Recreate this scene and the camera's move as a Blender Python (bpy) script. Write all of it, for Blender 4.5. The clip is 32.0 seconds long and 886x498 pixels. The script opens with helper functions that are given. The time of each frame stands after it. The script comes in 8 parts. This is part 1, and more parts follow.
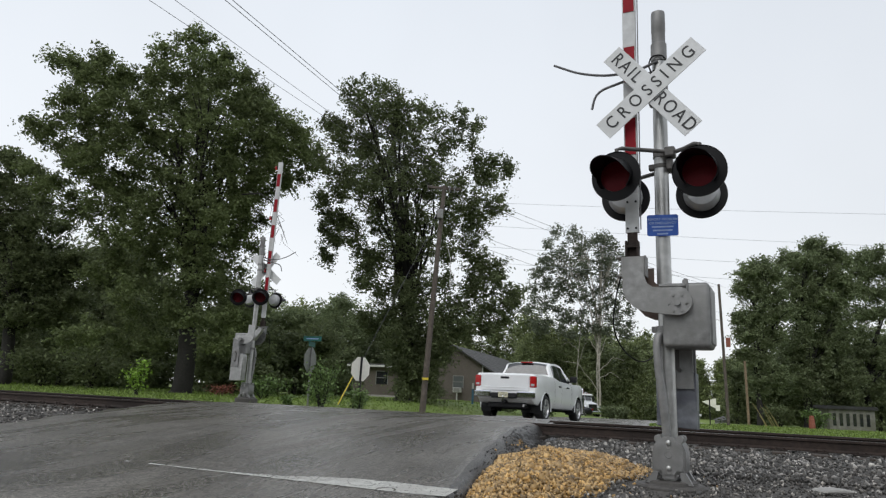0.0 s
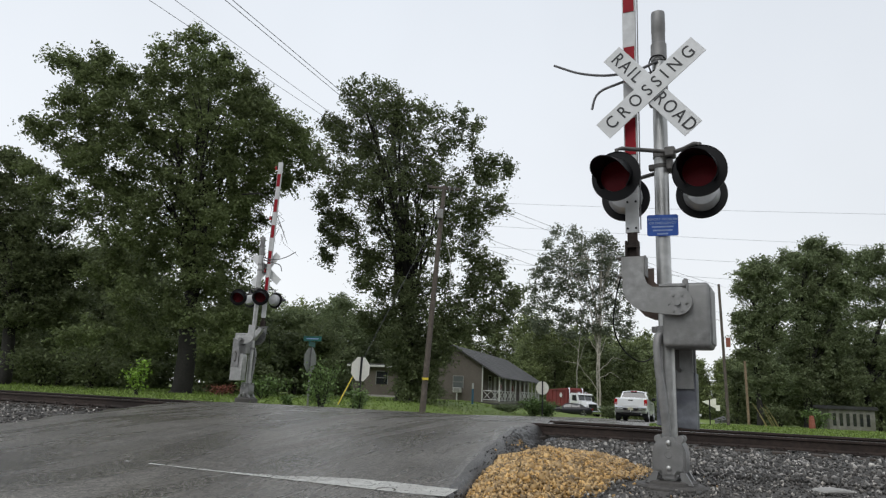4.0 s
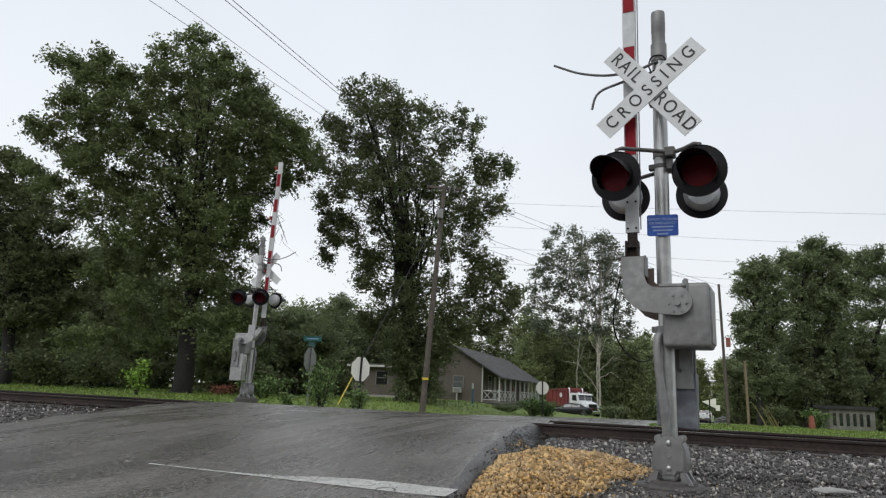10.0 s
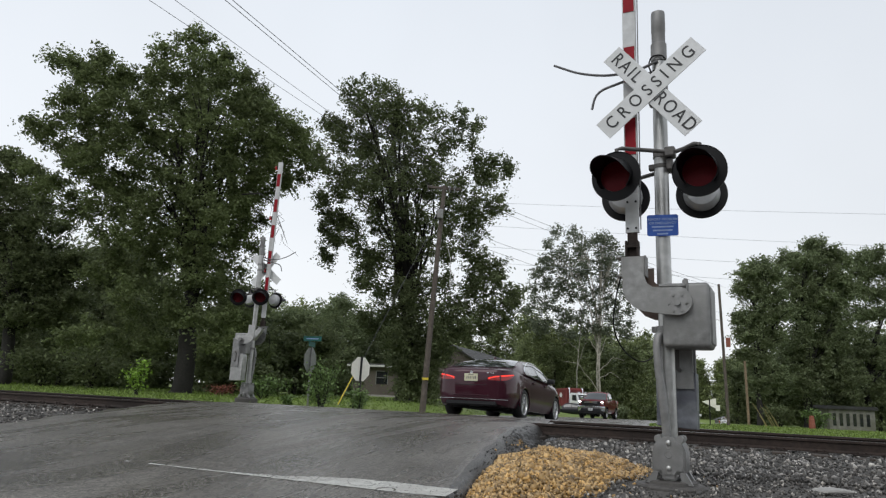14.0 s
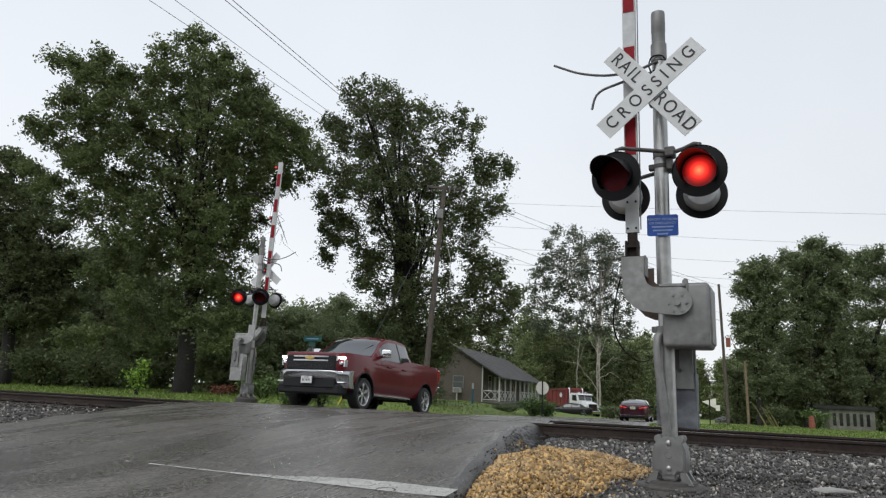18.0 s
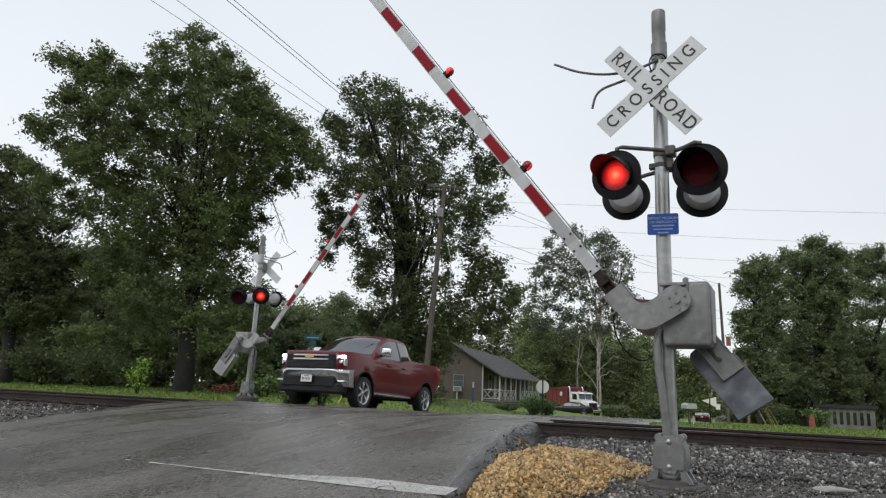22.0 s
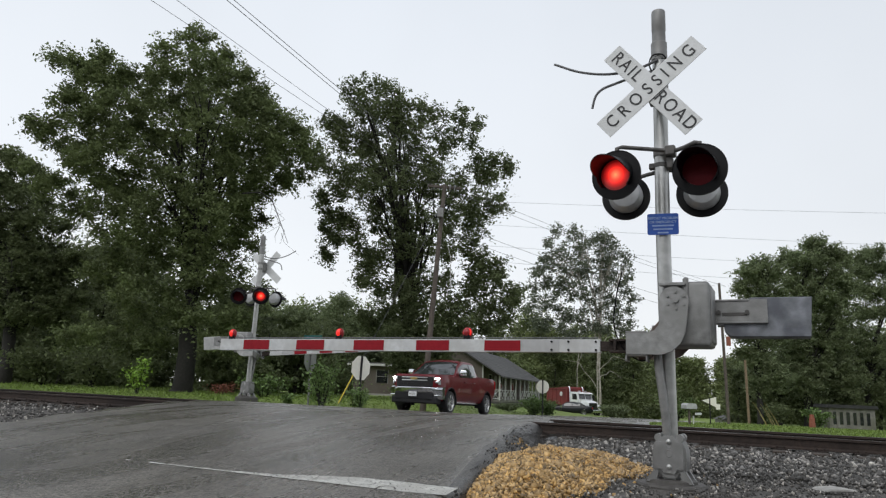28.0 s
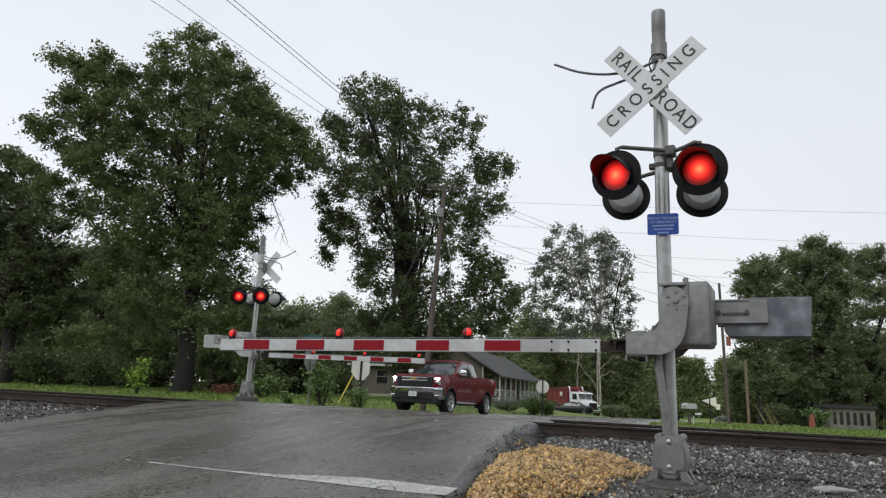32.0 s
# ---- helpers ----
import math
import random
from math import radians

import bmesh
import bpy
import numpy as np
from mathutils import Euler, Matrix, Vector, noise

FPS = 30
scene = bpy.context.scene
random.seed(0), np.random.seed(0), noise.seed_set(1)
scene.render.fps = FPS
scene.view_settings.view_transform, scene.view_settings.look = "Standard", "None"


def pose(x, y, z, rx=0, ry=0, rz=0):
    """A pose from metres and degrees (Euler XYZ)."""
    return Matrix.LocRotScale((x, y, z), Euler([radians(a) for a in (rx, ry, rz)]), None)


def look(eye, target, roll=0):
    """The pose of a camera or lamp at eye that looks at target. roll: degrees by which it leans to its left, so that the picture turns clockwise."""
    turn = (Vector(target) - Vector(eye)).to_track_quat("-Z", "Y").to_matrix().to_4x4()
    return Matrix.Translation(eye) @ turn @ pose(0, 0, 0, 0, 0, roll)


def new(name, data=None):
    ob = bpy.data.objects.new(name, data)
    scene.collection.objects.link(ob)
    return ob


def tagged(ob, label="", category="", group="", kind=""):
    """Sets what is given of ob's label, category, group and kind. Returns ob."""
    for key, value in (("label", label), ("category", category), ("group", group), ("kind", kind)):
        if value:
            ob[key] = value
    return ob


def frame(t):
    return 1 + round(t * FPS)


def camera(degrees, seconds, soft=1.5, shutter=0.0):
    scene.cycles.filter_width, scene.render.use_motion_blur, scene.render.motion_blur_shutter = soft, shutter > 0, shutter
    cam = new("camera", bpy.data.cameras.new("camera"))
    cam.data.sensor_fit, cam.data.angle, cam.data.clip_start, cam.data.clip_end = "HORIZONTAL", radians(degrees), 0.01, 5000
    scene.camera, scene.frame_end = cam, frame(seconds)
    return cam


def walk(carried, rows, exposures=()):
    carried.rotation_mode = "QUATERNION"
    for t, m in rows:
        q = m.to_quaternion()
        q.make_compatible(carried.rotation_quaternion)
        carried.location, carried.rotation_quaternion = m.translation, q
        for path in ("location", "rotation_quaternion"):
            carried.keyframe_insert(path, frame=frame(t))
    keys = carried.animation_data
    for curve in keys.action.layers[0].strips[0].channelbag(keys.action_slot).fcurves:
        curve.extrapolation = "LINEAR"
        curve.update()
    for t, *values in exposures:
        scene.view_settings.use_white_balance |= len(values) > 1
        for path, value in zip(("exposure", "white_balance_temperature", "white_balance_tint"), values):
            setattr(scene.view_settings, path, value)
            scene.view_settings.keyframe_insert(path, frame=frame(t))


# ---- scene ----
# A wet level crossing under an overcast sky. z = 0 is the top of the rails.

# ---- camera ----
cam = camera(64.9, 32.0, soft=1.25)
EYE = Vector((0.0, 0.0, 0.48))


def aim(lift, turn):
    """A view along +y, raised and turned by degrees."""
    e, a = radians(lift), radians(turn)
    return look(EYE, EYE + Vector((math.sin(a) * math.cos(e), math.cos(a) * math.cos(e), math.sin(e))), 2.347)


walk(cam, [(0, aim(11.458, 0)), (18.03, aim(11.458, 0)), (18.2, aim(11.365, -0.02)), (32, aim(11.365, -0.02))])

# ---- world, sun, exposure ----
world = bpy.data.worlds.new("overcast_sky")
scene.world = world
world.use_nodes = True
wn, wl = world.node_tree.nodes, world.node_tree.links
wn.clear()
sky = wn.new("ShaderNodeTexSky")
sky.sky_type, sky.sun_disc = "NISHITA", False
sky.sun_elevation, sky.sun_rotation = radians(54), radians(-140)
sky.air_density, sky.dust_density = 1.0, 4.0
geo = wn.new("ShaderNodeTexCoord")
sep = wn.new("ShaderNodeSeparateXYZ")
wl.new(geo.outputs["Generated"], sep.inputs[0])
ramp = wn.new("ShaderNodeValToRGB")
els = ramp.color_ramp.elements
els[0].position, els[0].color = 0.0, (1.01, 1.035, 1.045, 1)
els[1].position, els[1].color = 0.75, (0.72, 0.775, 0.855, 1)
mid = els.new(0.22)
mid.color = (0.885, 0.925, 0.975, 1)
wl.new(sep.outputs["Z"], ramp.inputs[0])
cloud = wn.new("ShaderNodeTexNoise")
cloud.inputs["Scale"].default_value, cloud.inputs["Detail"].default_value = 1.6, 4
wl.new(geo.outputs["Generated"], cloud.inputs["Vector"])
cramp = wn.new("ShaderNodeMapRange")
cramp.inputs["From Min"].default_value, cramp.inputs["From Max"].default_value = 0.3, 0.7
cramp.inputs["To Min"].default_value, cramp.inputs["To Max"].default_value = 0.94, 1.05
wl.new(cloud.outputs["Fac"], cramp.inputs["Value"])
cmul = wn.new("ShaderNodeVectorMath")
cmul.operation = "SCALE"
wl.new(ramp.outputs["Color"], cmul.inputs[0])
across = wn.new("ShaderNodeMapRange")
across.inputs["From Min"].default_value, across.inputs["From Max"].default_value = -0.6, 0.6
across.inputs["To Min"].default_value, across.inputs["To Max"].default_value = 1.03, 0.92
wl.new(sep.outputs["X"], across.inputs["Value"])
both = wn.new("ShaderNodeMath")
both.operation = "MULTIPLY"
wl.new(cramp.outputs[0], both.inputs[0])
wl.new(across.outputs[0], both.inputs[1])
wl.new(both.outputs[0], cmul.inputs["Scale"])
bg_sky, bg_cloud = wn.new("ShaderNodeBackground"), wn.new("ShaderNodeBackground")
bg_sky.inputs["Strength"].default_value = 0.05
wl.new(sky.outputs[0], bg_sky.inputs["Color"])
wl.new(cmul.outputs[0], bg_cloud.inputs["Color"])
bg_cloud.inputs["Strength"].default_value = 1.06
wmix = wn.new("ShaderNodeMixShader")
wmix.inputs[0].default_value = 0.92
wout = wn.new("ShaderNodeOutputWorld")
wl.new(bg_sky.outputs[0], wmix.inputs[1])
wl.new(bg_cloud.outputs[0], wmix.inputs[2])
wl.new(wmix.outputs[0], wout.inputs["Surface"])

sun = new("sun", bpy.data.lights.new("sun", "SUN"))
sun.data.energy, sun.data.angle, sun.data.color = 1.1, radians(45), (1.0, 0.98, 0.95)
sun.matrix_world = look((-25, -30, 55), (0, 10, 0))
scene.view_settings.exposure = 0.0


# ---- materials ----
def material(name, colour, rough=0.6, metal=0.0, vary=0.25, scale=8.0, bump=0.0, bump_scale=60.0, coat=0.0, spec=0.5, second=None, second_scale=0.8, island=0.0, randomised=0.0, emit=None, emit_strength=0.0, translucent=0.0, skew=1.0):
    """A surface with variation at two scales, a fine relief, and varied gloss."""
    m = bpy.data.materials.new(name)
    m.use_nodes = True
    n, l = m.node_tree.nodes, m.node_tree.links
    b = n["Principled BSDF"]
    b.inputs["Metallic"].default_value = metal
    b.inputs["Specular IOR Level"].default_value = spec
    b.inputs["Coat Weight"].default_value = coat
    b.inputs["Coat Roughness"].default_value = 0.04
    tc = n.new("ShaderNodeTexCoord")
    fine = n.new("ShaderNodeTexNoise")
    fine.inputs["Scale"].default_value, fine.inputs["Detail"].default_value = scale, 6
    l.new(tc.outputs["Object"], fine.inputs["Vector"])
    wide = n.new("ShaderNodeTexNoise")
    wide.inputs["Scale"].default_value, wide.inputs["Detail"].default_value = second_scale, 3
    l.new(tc.outputs["Object"], wide.inputs["Vector"])
    c = Vector(colour)
    mix = n.new("ShaderNodeMix")
    mix.data_type = "RGBA"
    mix.inputs["A"].default_value = (*[max(0, x * (1 - vary)) for x in c], 1)
    mix.inputs["B"].default_value = (*[min(1, x * (1 + vary)) for x in c], 1)
    spread = n.new("ShaderNodeMapRange")
    spread.inputs["From Min"].default_value, spread.inputs["From Max"].default_value = 0.3, 0.7
    l.new(fine.outputs["Fac"], spread.inputs["Value"])
    l.new(spread.outputs[0], mix.inputs["Factor"])
    out = mix.outputs["Result"]
    mix2 = n.new("ShaderNodeMix")
    mix2.data_type = "RGBA"
    l.new(out, mix2.inputs["A"])
    d = second or tuple(x * (1 - 0.6 * vary) for x in c)
    mix2.inputs["B"].default_value = (*d, 1)
    spread2 = n.new("ShaderNodeMapRange")
    spread2.inputs["From Min"].default_value, spread2.inputs["From Max"].default_value = 0.42, 0.62
    spread2.inputs["To Max"].default_value = 0.8
    l.new(wide.outputs["Fac"], spread2.inputs["Value"])
    l.new(spread2.outputs[0], mix2.inputs["Factor"])
    out = mix2.outputs["Result"]
    if island or randomised:
        src = n.new("ShaderNodeNewGeometry") if island else n.new("ShaderNodeObjectInfo")
        hsv = n.new("ShaderNodeHueSaturation")
        amount = island or randomised
        mr = n.new("ShaderNodeMapRange")
        mr.inputs["To Min"].default_value, mr.inputs["To Max"].default_value = 1 - amount, 1 + amount
        pw = n.new("ShaderNodeMath")
        pw.operation = "POWER"
        pw.inputs[1].default_value = skew
        l.new(src.outputs["Random Per Island" if island else "Random"], pw.inputs[0])
        if skew > 1:
            mr.inputs["To Min"].default_value, mr.inputs["To Max"].default_value = 1 - 0.5 * amount, 1 + 4.4 * amount
        l.new(pw.outputs[0], mr.inputs["Value"])
        l.new(mr.outputs[0], hsv.inputs["Value"])
        l.new(out, hsv.inputs["Color"])
        out = hsv.outputs["Color"]
    l.new(out, b.inputs["Base Color"])
    rr = n.new("ShaderNodeMapRange")
    rr.inputs["To Min"].default_value, rr.inputs["To Max"].default_value = max(0.02, rough * 0.75), min(1, rough * 1.25)
    l.new(wide.outputs["Fac"], rr.inputs["Value"])
    l.new(rr.outputs[0], b.inputs["Roughness"])
    if bump:
        bn = n.new("ShaderNodeTexNoise")
        bn.inputs["Scale"].default_value, bn.inputs["Detail"].default_value = bump_scale, 5
        l.new(tc.outputs["Object"], bn.inputs["Vector"])
        bp = n.new("ShaderNodeBump")
        bp.inputs["Strength"].default_value, bp.inputs["Distance"].default_value = bump, 0.02
        l.new(bn.outputs["Fac"], bp.inputs["Height"])
        l.new(bp.outputs[0], b.inputs["Normal"])
    if emit:
        b.inputs["Emission Color"].default_value = (*emit, 1)
        b.inputs["Emission Strength"].default_value = emit_strength
    if translucent:
        tr = n.new("ShaderNodeBsdfTranslucent")
        l.new(out, tr.inputs["Color"])
        ms = n.new("ShaderNodeMixShader")
        ms.inputs[0].default_value = translucent
        l.new(b.outputs[0], ms.inputs[1])
        l.new(tr.outputs[0], ms.inputs[2])
        l.new(ms.outputs[0], n["Material Output"].inputs["Surface"])
    return m


def asphalt(name, colour, wet):
    """Coarse asphalt with visible aggregate, tyre streaks and a film of rain that lies unevenly."""
    m = material(name, colour, 0.5, 0, 0.5, 38, 0.0, 160, second=tuple(x * 1.35 for x in colour), second_scale=0.6)
    n, l = m.node_tree.nodes, m.node_tree.links
    b = n["Principled BSDF"]
    tc = n.new("ShaderNodeTexCoord")
    grit = n.new("ShaderNodeTexVoronoi")
    grit.inputs["Scale"].default_value = 72
    l.new(tc.outputs["Object"], grit.inputs["Vector"])
    bp = n.new("ShaderNodeBump")
    bp.inputs["Strength"].default_value, bp.inputs["Distance"].default_value = 0.42, 0.010
    l.new(grit.outputs["Distance"], bp.inputs["Height"])
    l.new(bp.outputs[0], b.inputs["Normal"])
    mp = n.new("ShaderNodeMapping")
    turned = n.new("ShaderNodeMapping")
    turned.inputs["Rotation"].default_value = (0, 0, radians(-66))
    mp.inputs["Scale"].default_value = (0.25, 1.6, 1)
    l.new(tc.outputs["Object"], turned.inputs["Vector"])
    l.new(turned.outputs[0], mp.inputs["Vector"])
    pool = n.new("ShaderNodeTexNoise")
    pool.inputs["Scale"].default_value, pool.inputs["Detail"].default_value = 1.3, 6
    l.new(mp.outputs[0], pool.inputs["Vector"])
    mr = n.new("ShaderNodeMapRange")
    mr.inputs["From Min"].default_value, mr.inputs["From Max"].default_value = 0.36, 0.64
    l.new(pool.outputs["Fac"], mr.inputs["Value"])
    mr.inputs["To Min"].default_value, mr.inputs["To Max"].default_value = wet * 0.85, wet * 2.3
    l.new(mr.outputs[0], b.inputs["Roughness"])
    # aggregate stones and darker wheel streaks
    old = b.inputs["Base Color"].links[0].from_socket
    cells = n.new("ShaderNodeTexVoronoi")
    cells.inputs["Scale"].default_value = 62
    l.new(tc.outputs["Object"], cells.inputs["Vector"])
    cr = n.new("ShaderNodeSeparateColor")
    l.new(cells.outputs["Color"], cr.inputs[0])
    k = n.new("ShaderNodeMapRange")
    k.inputs["To Min"].default_value, k.inputs["To Max"].default_value = 0.12, 2.25
    l.new(cr.outputs[0], k.inputs["Value"])
    k2 = n.new("ShaderNodeMapRange")
    k2.inputs["From Min"].default_value, k2.inputs["From Max"].default_value = 0.35, 0.65
    k2.inputs["To Min"].default_value, k2.inputs["To Max"].default_value = 0.91, 1.08
    l.new(pool.outputs["Fac"], k2.inputs["Value"])
    mul = n.new("ShaderNodeMath")
    mul.operation = "MULTIPLY"
    l.new(k.outputs[0], mul.inputs[0])
    l.new(k2.outputs[0], mul.inputs[1])
    sc = n.new("ShaderNodeVectorMath")
    sc.operation = "SCALE"
    l.new(old, sc.inputs[0])
    l.new(mul.outputs[0], sc.inputs["Scale"])
    l.new(sc.outputs[0], b.inputs["Base Color"])
    b.inputs["Specular IOR Level"].default_value = 0.5
    return m


ASPHALT = asphalt("wet_asphalt", (0.083, 0.076, 0.066), 0.18)
CRUMB = material("broken_asphalt", (0.035, 0.034, 0.032), 0.6, 0, 0.3, 20, 0.4, 60, island=0.5)
GRASS = material("grass_ground", (0.15, 0.215, 0.042), 0.9, 0, 0.5, 6, 0.8, 25, second=(0.16, 0.20, 0.05), second_scale=0.25)
SOIL = material("gravelly_soil", (0.085, 0.078, 0.070), 0.85, 0, 0.45, 30, 0.6, 70, second=(0.07, 0.065, 0.06))
BLADE = material("grass_blades", (0.155, 0.225, 0.042), 0.6, 0, 0.3, 2, island=0.4, translucent=0.25)
WEED = material("weed_leaves", (0.115, 0.18, 0.052), 0.6, 0, 0.3, 3, island=0.4, translucent=0.25)
SAPLING = material("fresh_green_leaves", (0.155, 0.235, 0.075), 0.55, 0, 0.25, 3, island=0.3, translucent=0.35)
LIME = material("young_lime_green_leaves", (0.22, 0.36, 0.05), 0.5, 0, 0.25, 3, island=0.3, translucent=0.3)
LEAF = material("oak_leaves", (0.145, 0.178, 0.078), 0.6, 0, 0.25, 0.6, island=0.3, second=(0.165, 0.205, 0.083), second_scale=0.3, translucent=0.43, spec=0.25)
LEAF_DARK = material("dark_leaves", (0.126, 0.152, 0.074), 0.6, 0, 0.25, 0.6, island=0.3, second=(0.14, 0.168, 0.078), second_scale=0.3, translucent=0.46, spec=0.25)
LEAF_PALE = material("pale_sycamore_leaves", (0.17, 0.195, 0.135), 0.6, 0, 0.3, 0.6, island=0.35, translucent=0.45)
LEAF_FAR = material("distant_leaves", (0.165, 0.20, 0.085), 0.7, 0, 0.3, 0.3, island=0.4, second=(0.20, 0.235, 0.09), second_scale=0.08, translucent=0.2)
BARK = material("dark_bark", (0.017, 0.015, 0.013), 0.9, 0, 0.4, 12, 0.8, 18)
BARK_PALE = material("pale_sycamore_bark", (0.46, 0.43, 0.37), 0.8, 0, 0.35, 4, 0.4, 12)
RUST = material("rusty_rail_steel", (0.034, 0.022, 0.017), 0.8, 0.1, 0.4, 14, 0.4, 60, second=(0.02, 0.015, 0.013))
RAIL_TOP = material("polished_rail_head", (0.34, 0.34, 0.35), 0.25, 0.9, 0.15, 20)
TIE = material("weathered_tie_wood", (0.055, 0.043, 0.034), 0.9, 0, 0.4, 9, 0.7, 40)
BALLAST = material("grey_ballast_stone", (0.118, 0.112, 0.104), 0.6, 0, 0.35, 18, 0.4, 50, island=0.85, skew=5.0, second=(0.115, 0.106, 0.094), second_scale=9)
YELLOW_STONE = material("tan_yellow_gravel", (0.43, 0.265, 0.095), 0.35, 0, 0.3, 20, 0.3, 60, island=0.7, second=(0.46, 0.32, 0.16), second_scale=7)
# Dark brown for the heap's core: shade between stones put into colour.
GRAVEL_SHADE = material("shade_brown_gravel", (0.15, 0.105, 0.055), 0.7, 0, 0.4, 25, 0.5, 60)
WEATHERED = material("weathered_grey_boards", (0.17, 0.165, 0.145), 0.8, 0, 0.35, 3, 0.2, 30, second=(0.12, 0.12, 0.09), second_scale=1.2)
GALV = material("silver_painted_steel", (0.46, 0.46, 0.45), 0.36, 0.75, 0.16, 14, 0.06, 60, second=(0.36, 0.36, 0.35), second_scale=2.5)
MACHINE = material("grey_cast_aluminium", (0.27, 0.27, 0.265), 0.5, 0.45, 0.22, 14, 0.1, 60, second=(0.225, 0.225, 0.218), second_scale=4)
RUSTY = material("rust_stained_steel", (0.13, 0.10, 0.085), 0.7, 0.2, 0.35, 10, 0.2, 40, second=(0.10, 0.065, 0.05), second_scale=5)
BRACKET = material("weathered_dark_steel", (0.10, 0.095, 0.09), 0.6, 0.3, 0.3, 14, 0.1, 60)
# Dark asphalt edge; both colours also hold part of the slope's shade.
DARK_EDGE = asphalt("shaded_dark_asphalt_edge", (0.026, 0.024, 0.022), 0.22)
DULL_EDGE = asphalt("half_shaded_asphalt_edge", (0.048, 0.044, 0.039), 0.24)
GALV_DULL = material("dull_grey_painted_steel", (0.25, 0.25, 0.245), 0.5, 0.45, 0.2, 10, 0.1, 50, second=(0.21, 0.205, 0.20), second_scale=3)
PALE_CAN = material("pale_painted_can", (0.46, 0.47, 0.48), 0.4, 0.2, 0.15, 12, second=(0.38, 0.38, 0.38), second_scale=6)
BLACK = material("matt_black_steel", (0.007, 0.007, 0.008), 0.45, 0, 0.3, 12, spec=0.2)
WEIGHT = material("dark_streaked_steel", (0.19, 0.20, 0.22), 0.45, 0.4, 0.4, 7, 0.1, 30, second=(0.10, 0.105, 0.125), second_scale=5)
WHITE_SIGN = material("white_sign_sheeting", (0.68, 0.69, 0.69), 0.4, 0, 0.05, 20, second=(0.60, 0.61, 0.60), second_scale=3)
WHITE_ARM = material("white_arm_sheeting", (0.54, 0.55, 0.55), 0.5, 0, 0.1, 20, second=(0.44, 0.44, 0.43), second_scale=4)
GREY_ARM = material("dulled_arm_sheeting", (0.42, 0.425, 0.425), 0.5, 0, 0.08, 20, second=(0.36, 0.36, 0.36), second_scale=4)
RED_ARM = material("red_arm_sheeting", (0.26, 0.012, 0.020), 0.6, 0, 0.12, 20, spec=0.15)
LETTER = material("black_lettering", (0.018, 0.018, 0.02), 0.5)
BLUE_SIGN = material("blue_sign_enamel", (0.010, 0.075, 0.38), 0.35, 0, 0.1, 20)
PALE_BAR = material("pale_blue_print", (0.27, 0.37, 0.60), 0.5)
LENS_DARK = material("unlit_red_lens", (0.12, 0.004, 0.009), 0.5, 0, 0.2, 40, spec=0.2)
LENS_LIT = material("lit_red_lens", (0.4, 0.015, 0.012), 0.3, 0, 0.2, 40, emit=(1.0, 0.045, 0.010), emit_strength=2.1)


def glow_from_middle(m, radius):
    """A lamp lens that shines most round its filament and fades to its rim."""
    n, l = m.node_tree.nodes, m.node_tree.links
    tc = n.new("ShaderNodeTexCoord")
    ln = n.new("ShaderNodeVectorMath")
    ln.operation = "LENGTH"
    l.new(tc.outputs["Object"], ln.inputs[0])
    mr = n.new("ShaderNodeMapRange")
    mr.inputs["From Max"].default_value = radius
    l.new(ln.outputs["Value"], mr.inputs["Value"])
    cr = n.new("ShaderNodeValToRGB")
    e = cr.color_ramp.elements
    e[0].position, e[0].color = 0.0, (1.0, 0.30, 0.10, 1)
    e[1].position, e[1].color = 1.0, (0.035, 0.001, 0.001, 1)
    e.new(0.18).color = (1.0, 0.11, 0.05, 1)
    e.new(0.42).color = (0.85, 0.03, 0.018, 1)
    e.new(0.66).color = (0.30, 0.008, 0.007, 1)
    l.new(mr.outputs[0], cr.inputs[0])
    l.new(cr.outputs[0], n["Principled BSDF"].inputs["Emission Color"])


glow_from_middle(LENS_LIT, 0.135)
ARM_GLOW = material("lit_red_arm_light", (0.5, 0.02, 0.015), 0.3, emit=(1.0, 0.03, 0.02), emit_strength=0.7)
ARM_DARK = material("unlit_red_arm_light", (0.30, 0.015, 0.02), 0.3, 0, 0.2, 40)
RUBBER = material("black_rubber", (0.018, 0.018, 0.019), 0.7, 0, 0.2, 30)
CONDUIT = material("grey_cable", (0.12, 0.12, 0.125), 0.5, 0, 0.2, 20)
CONCRETE = material("damp_concrete", (0.07, 0.065, 0.06), 0.7, 0, 0.25, 15, 0.3, 60)
POLE_WOOD = material("weathered_pole_wood", (0.105, 0.086, 0.073), 0.9, 0, 0.35, 6, 0.5, 30)
POLE_TAN = material("tan_pole_wood", (0.21, 0.155, 0.10), 0.9, 0, 0.3, 6, 0.5, 30)
ROAD_PAINT = material("worn_white_road_paint", (0.52, 0.515, 0.48), 0.4, 0, 0.3, 30, 0.4, 120, second=(0.40, 0.39, 0.36), second_scale=5)
CHROME = material("chrome", (0.72, 0.73, 0.75), 0.08, 1.0, 0.05, 10)
ALLOY = material("silver_alloy", (0.62, 0.62, 0.63), 0.28, 0.9, 0.1, 10)
GLASS_DARK = material("dark_car_glass", (0.022, 0.026, 0.028), 0.06, 0, 0.1, 3, spec=0.8, coat=0.7)
TAIL_RED = material("red_tail_lens", (0.42, 0.012, 0.014), 0.12, 0, 0.1, 10, coat=0.7)
TAIL_LIT = material("lit_tail_lens", (0.5, 0.02, 0.02), 0.2, emit=(1.0, 0.04, 0.02), emit_strength=0.95)
TAIL_DIM = material("dim_tail_lens", (0.22, 0.010, 0.012), 0.15, 0, 0.1, 10, coat=0.6, emit=(1.0, 0.03, 0.02), emit_strength=0.05)
